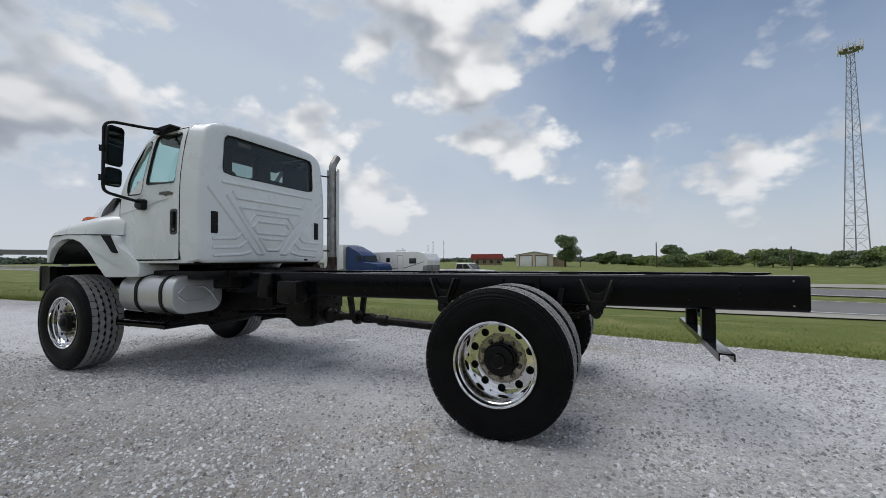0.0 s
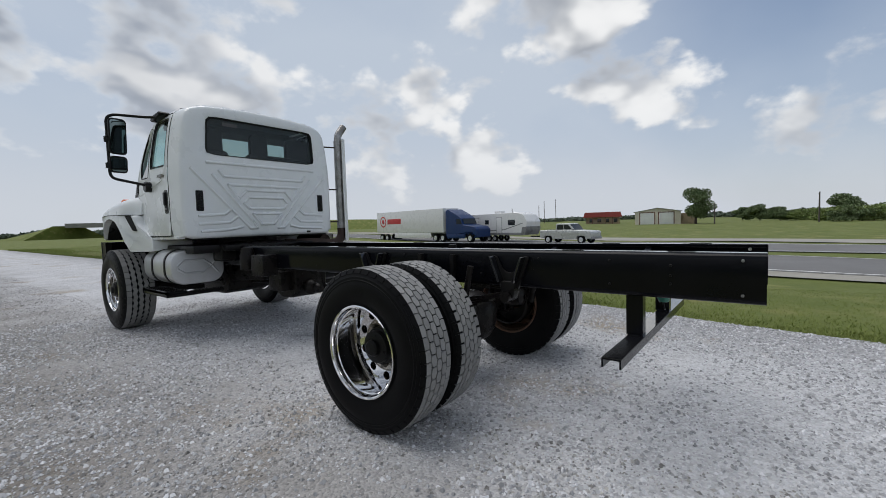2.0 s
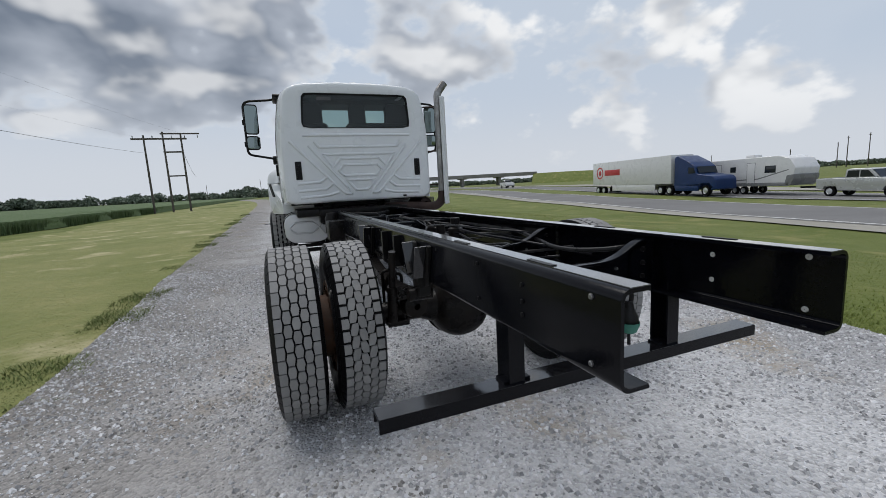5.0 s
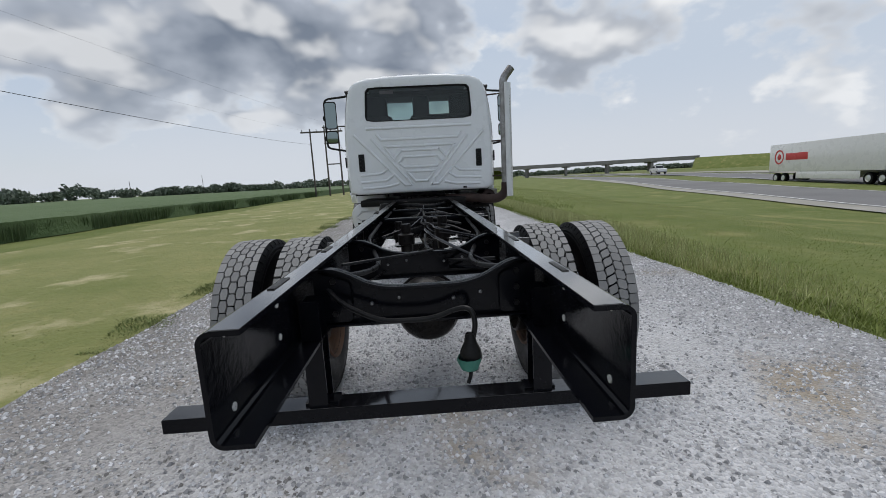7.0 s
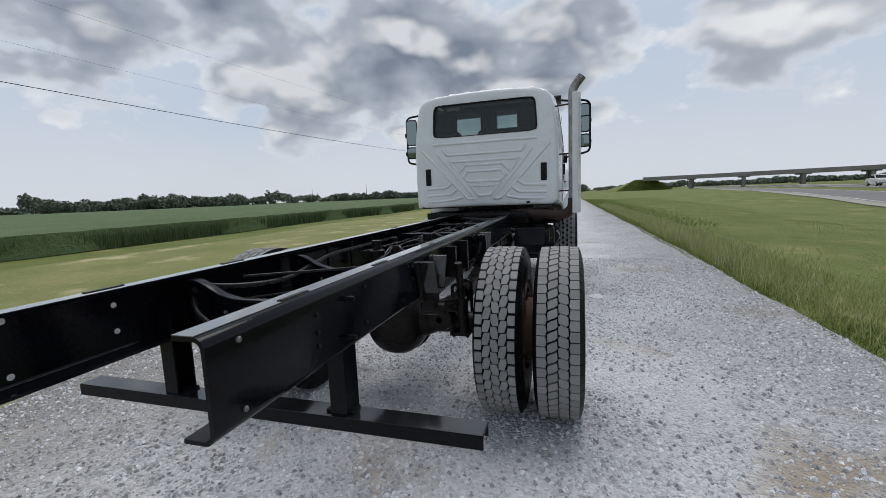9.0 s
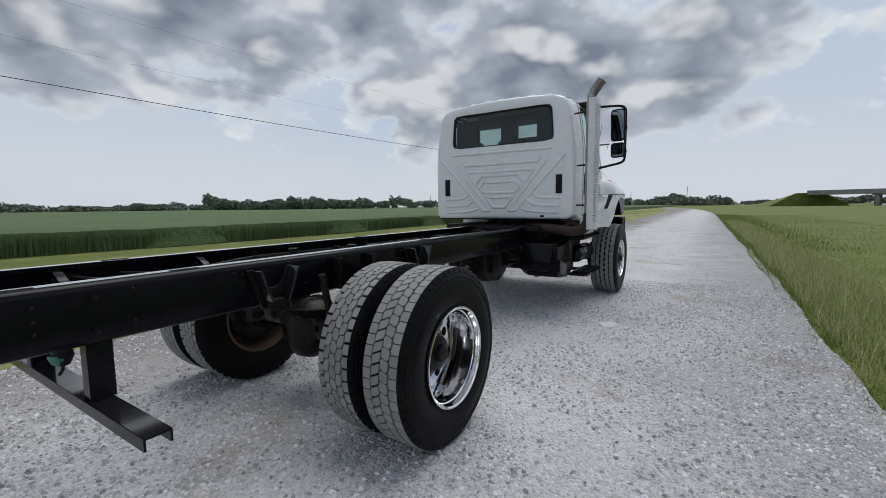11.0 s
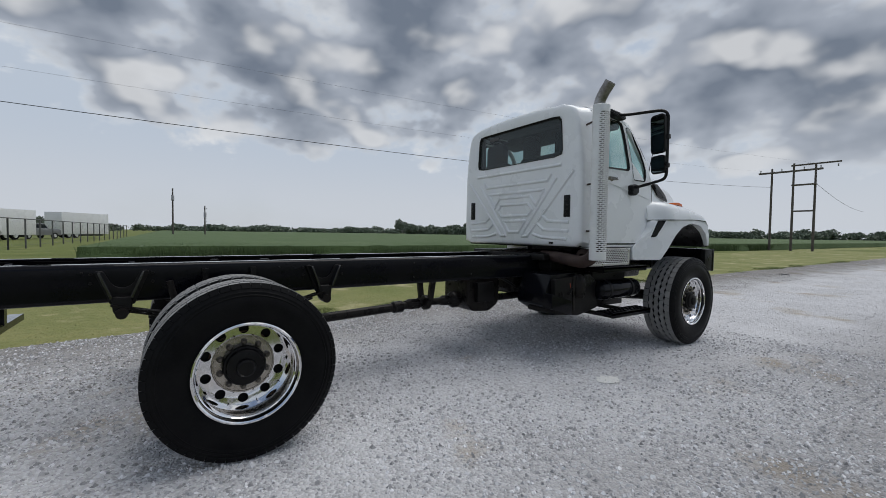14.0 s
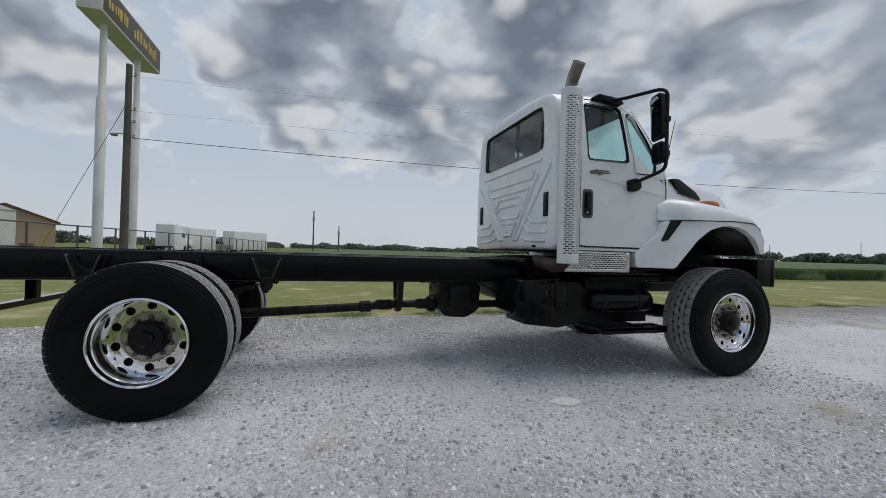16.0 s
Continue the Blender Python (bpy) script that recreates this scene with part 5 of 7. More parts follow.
for s in (-1, 1):
    # door with its window opening
    dw = soften([(3.565, 2.095), (3.555, 2.675), (3.985, 2.675), (4.055, 2.10)], 0.04, 4)
    vw = soften([(4.125, 2.00), (4.035, 2.62), (4.115, 2.625), (4.30, 2.33), (4.385, 2.12), (4.37, 2.00)], 0.035, 4)
    do = soften([(3.497, 1.27), (3.497, 2.72), (3.985, 2.71), (4.12, 2.655), (4.37, 2.29), (4.50, 1.98), (4.51, 1.85), (4.51, 1.50), (4.29, 1.27)], 0.03, 3)
    dc = (3.80, 2.40)
    bm = bmesh.new()
    # the door skin is split in front of the window so that each opening has its own ring
    main = soften([(3.497, 1.27), (3.497, 2.72), (3.995, 2.712), (4.09, 2.08), (4.105, 1.965), (4.50, 1.955), (4.51, 1.50), (4.29, 1.27)], 0.012, 2)
    quarter = soften([(4.000, 2.712), (4.12, 2.665), (4.36, 2.30), (4.50, 1.97), (4.112, 1.97), (4.097, 2.08)], 0.012, 2)
    for o, w2, c in ((main, dw, dc), (quarter, vw, (4.17, 2.33))):
        ang2 = [k * math.tau / 72 for k in range(72)]
        r0 = [bm.verts.new((s * (half_width(p[1]) + 0.004), p[0], p[1])) for p in cast(o, c, ang2)]
        r1 = [bm.verts.new((s * (half_width(p[1]) + 0.006), p[0], p[1])) for p in cast([(q[0] + (c[0] - q[0]) * 0.02, q[1] + (c[1] - q[1]) * 0.02) for q in o], c, ang2)]
        r2 = [bm.verts.new((s * (half_width(p[1]) + 0.006), p[0], p[1])) for p in cast(w2, c, ang2)]
        r3 = [bm.verts.new((s * (half_width(p[1]) - 0.03), p[0], p[1])) for p in cast(w2, c, ang2)]
        bridge(bm, r0, r1), bridge(bm, r1, r2), bridge(bm, r2, r3)
    door = part("door", bm, M_WHITE, truck, "closed white cab door", angle=0.7)
    bm = bmesh.new()
    an3 = [k * math.tau / 90 for k in range(90)]
    ring_o = cast(do, (4.0, 2.0), an3)
    va = [bm.verts.new((s * (half_width(p[1]) + 0.0015), 4.0 + (p[0] - 4.0) * 1.022, 2.0 + (p[1] - 2.0) * 1.016)) for p in ring_o]
    vb3 = [bm.verts.new((s * (half_width(p[1]) + 0.0015), 4.0 + (p[0] - 4.0) * 0.985, 2.0 + (p[1] - 2.0) * 0.985)) for p in ring_o]
    bridge(bm, va, vb3)
    part("door_gap", bm, M_SEAL, door, "dark gap round the door")
    for w2, c, nm in ((dw, dc, "door_window"), (vw, (4.17, 2.33), "quarter_window")):
        bm = bmesh.new()
        bm.faces.new([bm.verts.new((s * (half_width(p[1]) - 0.015), p[0], p[1])) for p in cast(w2, c, [k * math.tau / 40 for k in range(40)])])
        pn = part(nm, bm, G_SIDE, door, "green tinted glass")
        pn.visible_shadow = False
        bm = bmesh.new()
        ang2 = [k * math.tau / 60 for k in range(60)]
        a = [bm.verts.new((s * (half_width(p[1]) + 0.010), p[0], p[1])) for p in cast(w2, c, ang2)]
        b = [bm.verts.new((s * (half_width(p[1]) - 0.006), c[0] + (p[0] - c[0]) * 0.89, c[1] + (p[1] - c[1]) * 0.92)) for p in cast(w2, c, ang2)]
        bridge(bm, a, b)
        part("window_seal", bm, M_SEAL, door)
    hd = part("handle_recess", slabbed(rounded(3.515, 3.635, 1.535, 1.815, 0.035), "x", s * 1.086, s * 1.096, 0.004), M_HANDLE, door, "dark grey recessed door handle")
    part("handle_well", slabbed(rounded(3.535, 3.615, 1.56, 1.79, 0.03), "x", s * 1.095, s * 1.0985, 0.002), M_SEAL, hd)
    part("handle", slabbed(rounded(3.548, 3.592, 1.63, 1.785, 0.02), "x", s * 1.097, s * 1.122, 0.006), M_PLASTIC, hd)
    part("lock", lathed([(0.001, 0.006), (0.012, 0.006), (0.014, 0.0)], 12), M_BOLT, hd).location = (s * 1.0985, 3.572, 1.59)
    if s < 0:
        scene.collection.objects[-1].rotation_euler = (0, 0, math.pi)
    part("door_badge", slabbed(soften([(3.60, 1.965), (3.585, 1.99), (3.66, 2.012), (3.80, 2.004), (3.83, 1.985), (3.74, 1.975), (3.70, 1.955), (3.67, 1.972)], 0.006), "x", s * 1.0935, s * 1.0955), M_DECAL, door, "small dark decal")
    for k in range(5):
        part("badge_bar", boxed(s * 1.0940, s * 1.0962, 3.80 - 0.026 * k - 0.009, 3.80 - 0.026 * k + 0.009, 1.985, 2.012), M_BOLT, door)
    part("crease", slabbed([(3.66, 1.945), (4.50, 1.80), (4.50, 1.79), (3.66, 1.938)], "x", s * 1.088, s * 1.0955), M_WHITE, door)
    # rear-facing fuel of the cab corner: sill and step panel below the door
    part("sill", slabbed(soften([(3.40, 1.225), (3.40, 1.263), (4.30, 1.263), (4.28, 1.225)], 0.01), "x", s * 0.95, s * 1.072, 0.01), M_WHITE, cab)
    # A-pillar
    part("pillar", tubed([(s * 0.965, 4.00, 2.70), (s * 1.0, 4.16, 2.57), (s * 1.045, 4.40, 2.22), (s * 1.06, 4.50, 1.98)], [0.035, 0.032, 0.035, 0.04], 8), M_WHITE, cab)
bm = bmesh.new()
bm.faces.new([bm.verts.new(p) for p in ((-0.95, 4.06, 2.71), (0.95, 4.06, 2.71), (1.03, 4.56, 2.06), (-1.03, 4.56, 2.06))])
ws = part("windscreen", bm, G_SIDE, cab, "green tinted windscreen")
ws.visible_shadow = False
part("dashboard", slabbed(soften([(4.25, 1.75), (4.22, 1.98), (4.35, 2.06), (4.58, 2.06), (4.58, 1.5)], 0.04), "x", -0.95, 0.95), M_PLASTIC, cab)
for xx, w, heads in ((-0.62, 0.25, ((-0.62, 0.18),)), (0.38, 0.50, ((0.05, 0.12), (0.66, 0.20)))):
    seat = part("seat_back", slabbed(rounded(xx - w, xx + w, 1.52, 2.34, 0.07), "y", 3.46, 3.58, 0.03), M_SEAT, cab, "dark grey high-backed cab seat")
    for hx2, hw in heads:
        part("headrest", slabbed(rounded(hx2 - hw, hx2 + hw, 2.27, 2.61, 0.07), "y", 3.47, 3.56, 0.02), M_SEAT, seat)
    part("cushion", boxed(xx - w, xx + w, 3.56, 4.02, 1.48, 1.62, 0.04, 3), M_SEAT, seat)
    part("pedestal", boxed(xx - w + 0.06, xx + w - 0.06, 3.55, 3.95, 1.25, 1.48, 0.02), M_BLACKDULL, seat)
part("overhead_console", slabbed(soften([(3.80, 2.745), (3.86, 2.665), (4.10, 2.62), (4.14, 2.67), (4.05, 2.75)], 0.02), "x", -0.88, 0.88), M_TRIM, cab)
for xx in (-0.86, 0.86):
    part("belt_post", boxed(xx - 0.07, xx + 0.07, 3.37, 3.45, 1.5, 2.72, 0.01), M_TRIM, cab)
bm = lathed([(0.225, 0.0), (0.238, 0.012), (0.25, 0.0), (0.238, -0.012)], 28, axis="z", closed=True)
box(bm, -0.22, 0.22, -0.02, 0.02, -0.02, 0.0, 0.005)
sw = part("steering_wheel", bm, M_PLASTIC, cab)
sw.location, sw.rotation_euler = (-0.52, 4.12, 2.07), (radians(-28), 0, 0)

# ---- hood, fenders, bumper ----
hood_keys = np.array(((4.53, 1.065, 2.075, 1.55), (4.66, 1.05, 2.09, 1.58), (5.0, 0.97, 2.085, 1.62), (5.4, 0.87, 2.045, 1.60), (5.66, 0.79, 1.985, 1.50), (5.80, 0.74, 1.92, 1.42), (5.89, 0.69, 1.82, 1.32), (5.93, 0.63, 1.68, 1.25)))
bm = bmesh.new()
rows = []
for y in list(np.linspace(4.53, 5.66, 16)) + list(np.linspace(5.70, 5.93, 8)):
    w, zt, zs = (float(np.interp(y, hood_keys[:, 0], hood_keys[:, k])) for k in (1, 2, 3))
    o = []
    for k in range(33):
        u = radians(180 - 180 * k / 32)
        c, s2 = math.cos(u), math.sin(u)
        o.append((w * math.copysign(abs(c) ** 0.42, c), zs + (zt + 0.015 - zs) * abs(s2) ** 0.32))
    rows.append([bm.verts.new((p[0], y, p[1])) for p in o])
for a, b in zip(rows, rows[1:]):
    for k in range(len(a) - 1):
        bm.faces.new((a[k], a[k + 1], b[k + 1], b[k]))
bm.faces.new(rows[-1])
hood = part("hood", bm, M_WHITE, truck, "white sloping hood", angle=0.9)
part("grille", slabbed(soften([(-0.48, 1.25), (-0.55, 1.75), (0.55, 1.75), (0.48, 1.25)], 0.05), "y", 5.92, 5.96, 0.01), M_BLACKDULL, hood, "black front grille")
fo = [(4.16, 1.07), (4.15, 1.22), (4.24, 1.29), (4.40, 1.44), (4.43, 1.545), (4.80, 1.565), (5.20, 1.568), (5.52, 1.555), (5.64, 1.47), (5.71, 1.34), (5.725, 1.235), (5.635, 1.24), (5.60, 1.31), (5.50, 1.42), (5.32, 1.505), (5.10, 1.525), (4.90, 1.47), (4.74, 1.36), (4.60, 1.21), (4.51, 1.07)]


def fender_x(y):
    """How far the flare stands out from the middle at y."""
    return float(np.interp(y, (4.14, 4.24, 4.42, 4.62, 5.45, 5.72), (1.085, 1.10, 1.21, 1.275, 1.285, 1.225)))


for s in (-1, 1):
    bm = slabbed(soften(fo, 0.03, 2), "x", 0.62, 1.0)
    for v in bm.verts:
        v.co.x = s * (v.co.x if v.co.x < 0.9 else fender_x(v.co.y))
    bmesh.ops.bevel(bm, geom=[e for e in bm.edges if min(abs(v.co.x) for v in e.verts) > 1.05], offset=0.012, segments=3, affect="EDGES", profile=0.6)
    fen = part("fender", bm, M_WHITE, truck, "white flared front fender with dark wheel arch", angle=0.7)
    # upper half of the fender, swelling out of the hood
    bm = bmesh.new()
    rows = []
    for y in np.linspace(4.40, 5.66, 20):
        xo = fender_x(y) - 0.004
        top = float(np.interp(y, (4.40, 4.52, 4.80, 5.10, 5.35, 5.55, 5.66), (1.80, 1.805, 1.79, 1.765, 1.71, 1.635, 1.55)))
        low = float(np.interp(y, (4.40, 5.20, 5.50, 5.66), (1.552, 1.572, 1.562, 1.48)))
        shelf = float(np.interp(y, (4.40, 4.60, 4.80, 5.10), (1.085, 1.10, 1.10, 1.05)))
        k = smooth_step(4.40, 4.72, y)
        xo2 = 1.09 + (xo - 1.09) * float(0.25 + 0.75 * k) if y < 4.72 else xo
        o = []
        for i in range(13):
            u = radians(90 * i / 12)
            o.append((shelf - 0.28 + (xo2 - shelf + 0.28) * math.cos(u) ** 0.45, low + (top - low) * math.sin(u) ** 0.75))
        o.append((0.60, top + 0.012))
        rows.append([bm.verts.new((s * p[0], y, p[1])) for p in o])
    for a, b in zip(rows, rows[1:]):
        for k in range(len(a) - 1):
            bm.faces.new((a[k], a[k + 1], b[k + 1], b[k]))
    bm.faces.new(rows[-1]), bm.faces.new(rows[0])
    part("fender_crown", bm, M_WHITE, fen, angle=0.9)
    line = fo[10:]
    low = [(p[0] + (5.15 - p[0]) * 0.02, p[1] - 0.016) for p in line]
    part("arch_liner", slabbed(line + low[::-1], "x", s * 0.60, s * 1.20), M_PLASTIC, fen)
    bm = bmesh.new()
    seam = [(y, float(np.interp(y, (4.40, 5.20, 5.50, 5.62), (1.548, 1.568, 1.558, 1.50)))) for y in np.linspace(4.44, 5.62, 18)]
    va = [bm.verts.new((s * (fender_x(y) + 0.001), y, z + 0.005)) for y, z in seam]
    vb = [bm.verts.new((s * (fender_x(y) + 0.001), y, z - 0.004)) for y, z in seam]
    vc = [bm.verts.new((s * (fender_x(y) - 0.04), y, z + 0.005)) for y, z in seam]
    for k in range(len(seam) - 1):
        bm.faces.new((va[k], va[k + 1], vb[k + 1], vb[k])), bm.faces.new((va[k], vc[k], vc[k + 1], va[k + 1]))
    part("flare_seam", bm, M_SEAL, fen, "dark seam above the flare")
    part("side_panel", boxed(s * 0.60, s * 0.615, 4.56, 5.75, 1.08, 1.72, 0.004), M_BLACKDULL, fen)
    bm = slabbed(soften([(4.375, 1.34), (4.425, 1.35), (4.555, 1.545), (4.445, 1.54)], 0.012), "x", 1.0, 1.1)
    for v in bm.verts:
        v.co.x = s * (fender_x(v.co.y) + (0.006 if v.co.x > 1.05 else -0.05))
    part("fender_vent", bm, M_PLASTIC, fen, "black wedge-shaped vent")
    part("headlight", slabbed(soften([(5.54, 1.45), (5.60, 1.535), (5.67, 1.50), (5.735, 1.38), (5.72, 1.31), (5.62, 1.35)], 0.03), "x", s * 0.70, s * 1.225, 0.02), M_LAMP, fen, "clear wraparound headlight")
    part("marker_lamp", slabbed(soften([(5.00, 1.755), (5.02, 1.79), (5.10, 1.797), (5.19, 1.78), (5.21, 1.735)], 0.01), "x", s * 1.03, s * 1.12, 0.012), M_AMBER, fen, "orange teardrop marker lamp")
    # hood side intake with slats
    bm = slabbed(soften([(4.62, 2.005), (4.74, 2.01), (5.02, 1.90), (5.12, 1.825), (4.80, 1.85), (4.68, 1.90)], 0.02), "x", s * 0.80, s * 1.062, 0.004)
    for v in bm.verts:
        v.co.x -= s * (v.co.y - 4.60) * 0.19
    iv = part("hood_intake", bm, M_BLACKDULL, hood, "black slatted hood intake")
    for k in range(5):
        z0 = 1.985 - 0.028 * k
        y0, y1 = 4.64 + 0.018 * k, 4.82 + 0.066 * k
        bm = slabbed([(y0, z0), (y1, z0 - 0.055), (y1, z0 - 0.068), (y0, z0 - 0.014)], "x", s * 1.060, s * 1.072)
        for v in bm.verts:
            v.co.x -= s * (v.co.y - 4.60) * 0.19
        part("slat", bm, M_PLASTIC, iv)
    part("hood_badge", boxed(s * 1.066, s * 1.072, 4.60, 4.74, 1.70, 1.73), M_BOLT, hood)
bump = part("front_bumper", slabbed(soften([(-1.235, 5.80), (-1.235, 5.88), (-1.05, 5.95), (1.05, 5.95), (1.235, 5.88), (1.235, 5.80), (1.05, 5.86), (-1.05, 5.86)], 0.03), "z", 0.89, 1.19, 0.01), M_BLACK, truck, "black steel front bumper")
for s in (-1, 1):
    part("bumper_wing", boxed(s * 1.17, s * 1.23, 5.62, 5.83, 0.895, 1.185, 0.008), M_BLACKDULL, bump)
    part("bumper_arm", boxed(s * 0.36, s * 0.44, 5.70, 5.88, 0.88, 1.10, 0.006), M_BLACKDULL, bump)

# ---- mirrors ----
for s in (-1, 1):
    arm = tubed(bend([(s * 1.0, 3.80, 2.725), (s * 1.12, 3.92, 2.72), (s * 1.42, 4.10, 2.735), (s * 1.48, 4.116, 2.69), (s * 1.48, 4.116, 2.02), (s * 1.45, 4.11, 1.975), (s * 1.10, 4.09, 1.905)], 6, 0.06), 0.0165, 10)
    mr = part("mirror_frame", arm, M_PLASTIC, truck, "black tubular mirror frame")
    part("mount", slabbed(soften([(3.66, 2.735), (3.69, 2.765), (3.95, 2.745), (3.99, 2.70), (3.95, 2.675), (3.80, 2.70)], 0.014), "x", s * 0.95, s * 1.07, 0.012), M_PLASTIC, mr)
    part("foot", slabbed(soften([(4.03, 1.83), (4.02, 1.93), (4.08, 1.955), (4.15, 1.94), (4.16, 1.86), (4.10, 1.82)], 0.02), "x", s * 1.06, s * 1.15, 0.014), M_PLASTIC, mr)
    for zz in (2.44, 2.13):
        part("clamp", boxed(s * 1.455, s * 1.502, 4.09, 4.142, zz - 0.025, zz + 0.025, 0.008), M_PLASTIC, mr)
    tilt = Matrix.Translation((s * 1.385, 4.09, 0)) @ Matrix.Rotation(-s * radians(13), 4, "Z") @ Matrix.Translation((0, 0, 2.4)) @ Matrix.Rotation(radians(3), 4, "X") @ Matrix.Translation((0, 0, -2.4))
    for nm, z0, z1 in (("flat_mirror", 2.265, 2.69), ("convex_mirror", 2.045, 2.245)):
        bm = bmesh.new()
        zc, hz = (z0 + z1) / 2, (z1 - z0) / 2
        shells = []
        for depth, k in ((0.0, 1.0), (0.012, 1.0), (0.035, 0.97), (0.058, 0.88), (0.075, 0.70), (0.084, 0.40)):
            shells.append([bm.verts.new((p[0] * k, depth, zc + (p[1] - zc) * k)) for p in rounded(-0.095, 0.095, z0, z1, 0.045)])
        for a, b in zip(shells, shells[1:]):
            bridge(bm, a, b)
        bm.faces.new(shells[0]), bm.faces.new(shells[-1])
        bmesh.ops.transform(bm, matrix=tilt, verts=bm.verts)
        h2 = part(nm, bm, M_PLASTIC, mr, "black mirror housing")
        bm = slabbed(rounded(-0.082, 0.082, z0 + 0.018, z1 - 0.018, 0.035), "y", -0.004, 0.001)
        bmesh.ops.transform(bm, matrix=tilt, verts=bm.verts)
        part("mirror_glass", bm, M_MIRROR, h2, "mirror glass")
part("antenna", tubed([(1.0, 4.56, 2.05), (1.06, 4.64, 2.62)], [0.006, 0.003], 6), M_BLACKDULL, truck)
part("wiper", tubed([(-0.3, 4.64, 2.12), (-0.55, 4.50, 2.26), (-0.9, 4.52, 2.2)], 0.008, 6), M_PLASTIC, truck)

# ---- fuel tank on the driver's side ----
bm = slabbed(rounded(-1.10, -0.47, 0.66, 1.09, 0.17, 8), "y", 3.58, 4.50, 0.028)
tank = part("fuel_tank", bm, M_ALU, truck, "satin aluminium fuel tank with pressed end", angle=0.5)
bm = bmesh.new()
ridge(bm, [(-1.02, 0.90), (-0.95, 0.96), (-0.72, 0.96), (-0.62, 0.88), (-0.55, 0.98)], 0.014, 0.008, 3.578)
ridge(bm, [(-1.02, 0.86), (-0.94, 0.80), (-0.72, 0.80), (-0.62, 0.88), (-0.55, 0.78)], 0.014, 0.008, 3.578)
part("pressed_end", bm, M_ALU, tank)
for yy in (3.76, 4.18):
    o, i2 = rounded(-1.108, -0.46, 0.652, 1.098, 0.178, 8), rounded(-1.10, -0.47, 0.66, 1.09, 0.17, 8)
    bm = bmesh.new()
    va = [bm.verts.new((p[0], yy - 0.025, p[1])) for p in o]
    vb2 = [bm.verts.new((p[0], yy + 0.025, p[1])) for p in o]
    vc = [bm.verts.new((p[0], yy - 0.025, p[1])) for p in i2]
    vd = [bm.verts.new((p[0], yy + 0.025, p[1])) for p in i2]
    bridge(bm, va, vb2), bridge(bm, va, vc), bridge(bm, vb2, vd)
    part("strap", bm, M_BLACKDULL, tank, "black steel tank strap")
part("filler_cap", lathed([(0.05, 0), (0.05, 0.04), (0.045, 0.05), (0.001, 0.052)], 16, at=(-0.85, 4.36, 1.085), axis="z"), M_ALU, tank)


def tread_step(s, y0, y1, z, x0, x1, label):
    st = part("step", box(boxed(s * x0, s * x1, y0, y1, z - 0.03, z, 0.004), s * x1 - s * 0.015, s * x1, y0, y1, z - 0.06, z + 0.006, 0.004), M_BLACK, truck, label)
    for k in range(int((y1 - y0) / 0.07)):
        for j in range(3):
            part("grip", boxed(s * (x0 + 0.03 + j * 0.06), s * (x0 + 0.06 + j * 0.06), y0 + 0.03 + k * 0.07, y0 + 0.065 + k * 0.07, z, z + 0.009, 0.003), M_BLACKDULL, st)
    for yy in (y0 + 0.12, y1 - 0.12):
        part("bracket", boxed(s * 0.44, s * x1 - s * 0.05, yy - 0.025, yy + 0.025, z - 0.075, z - 0.03, 0.005), M_BLACKDULL, st)
    return st


tread_step(-1, 3.62, 4.46, 0.585, 0.92, 1.14, "black grip step under the fuel tank")
tread_step(1, 3.78, 4.56, 0.47, 0.88, 1.10, "black grip step under the air tank")
tread_step(1, 3.62, 4.46, 1.00, 0.86, 1.09, "black tread plate step below the door")

# ---- exhaust and boxes on the passenger side ----
stack = part("exhaust_pipe", tubed(bend([(1.225, 3.27, 1.12), (1.225, 3.27, 2.64), (1.225, 3.27, 2.74), (1.345, 3.27, 2.885)], 8, 0.12), 0.056, 18, caps=False), M_STACK, truck, "grey steel exhaust stack with a curved tip")
part("tip_bore", tubed(bend([(1.225, 3.27, 2.66), (1.225, 3.27, 2.74), (1.343, 3.27, 2.883)], 8, 0.12), 0.050, 16), M_SEAL, stack)
part("elbow", tubed(bend([(0.35, 3.45, 1.10), (0.70, 3.30, 1.10), (1.10, 3.27, 1.06), (1.225, 3.27, 1.16), (1.225, 3.27, 1.30)], 8, 0.14), 0.066, 18), M_RUST, stack, "rusty brown exhaust elbow")
for zz in (2.55, 1.90, 1.40):
    part("stay", tubed([(1.0, 3.37, zz), (1.19, 3.29, zz)], 0.011, 8), M_RUST, stack)


def perforated(rows, cols, pos, solid, mat, name, parent, label):
    """A thin curved sheet with staggered slots. pos(u, v): its surface; solid: margins in cells (columns, rows)."""
    bm = bmesh.new()
    g2 = [[bm.verts.new(pos(c / cols, r / rows)) for c in range(cols + 1)] for r in range(rows + 1)]
    for r in range(rows):
        for c in range(cols):
            inside = solid[0] <= c < cols - solid[0] and solid[1] <= r < rows - solid[1]
            cut = inside and r % 2 == 1 and (c + 2 * ((r // 2) % 2)) % 4 != 0
            if not cut:
                bm.faces.new((g2[r][c], g2[r][c + 1], g2[r + 1][c + 1], g2[r + 1][c]))
    ob = part(name, bm, mat, parent, label)
    m = ob.modifiers.new("thick", "SOLIDIFY")
    m.thickness = 0.004
    return ob


def guard_pos(u, v):
    a = radians(-100 + 200 * u)
    return (1.235 + 0.095 * math.cos(a), 3.27 + 0.10 * math.sin(a), 1.10 + 1.575 * v)


perforated(160, 26, guard_pos, (6, 8), M_GUARD, "heat_guard", stack, "white heat guard with staggered slots")


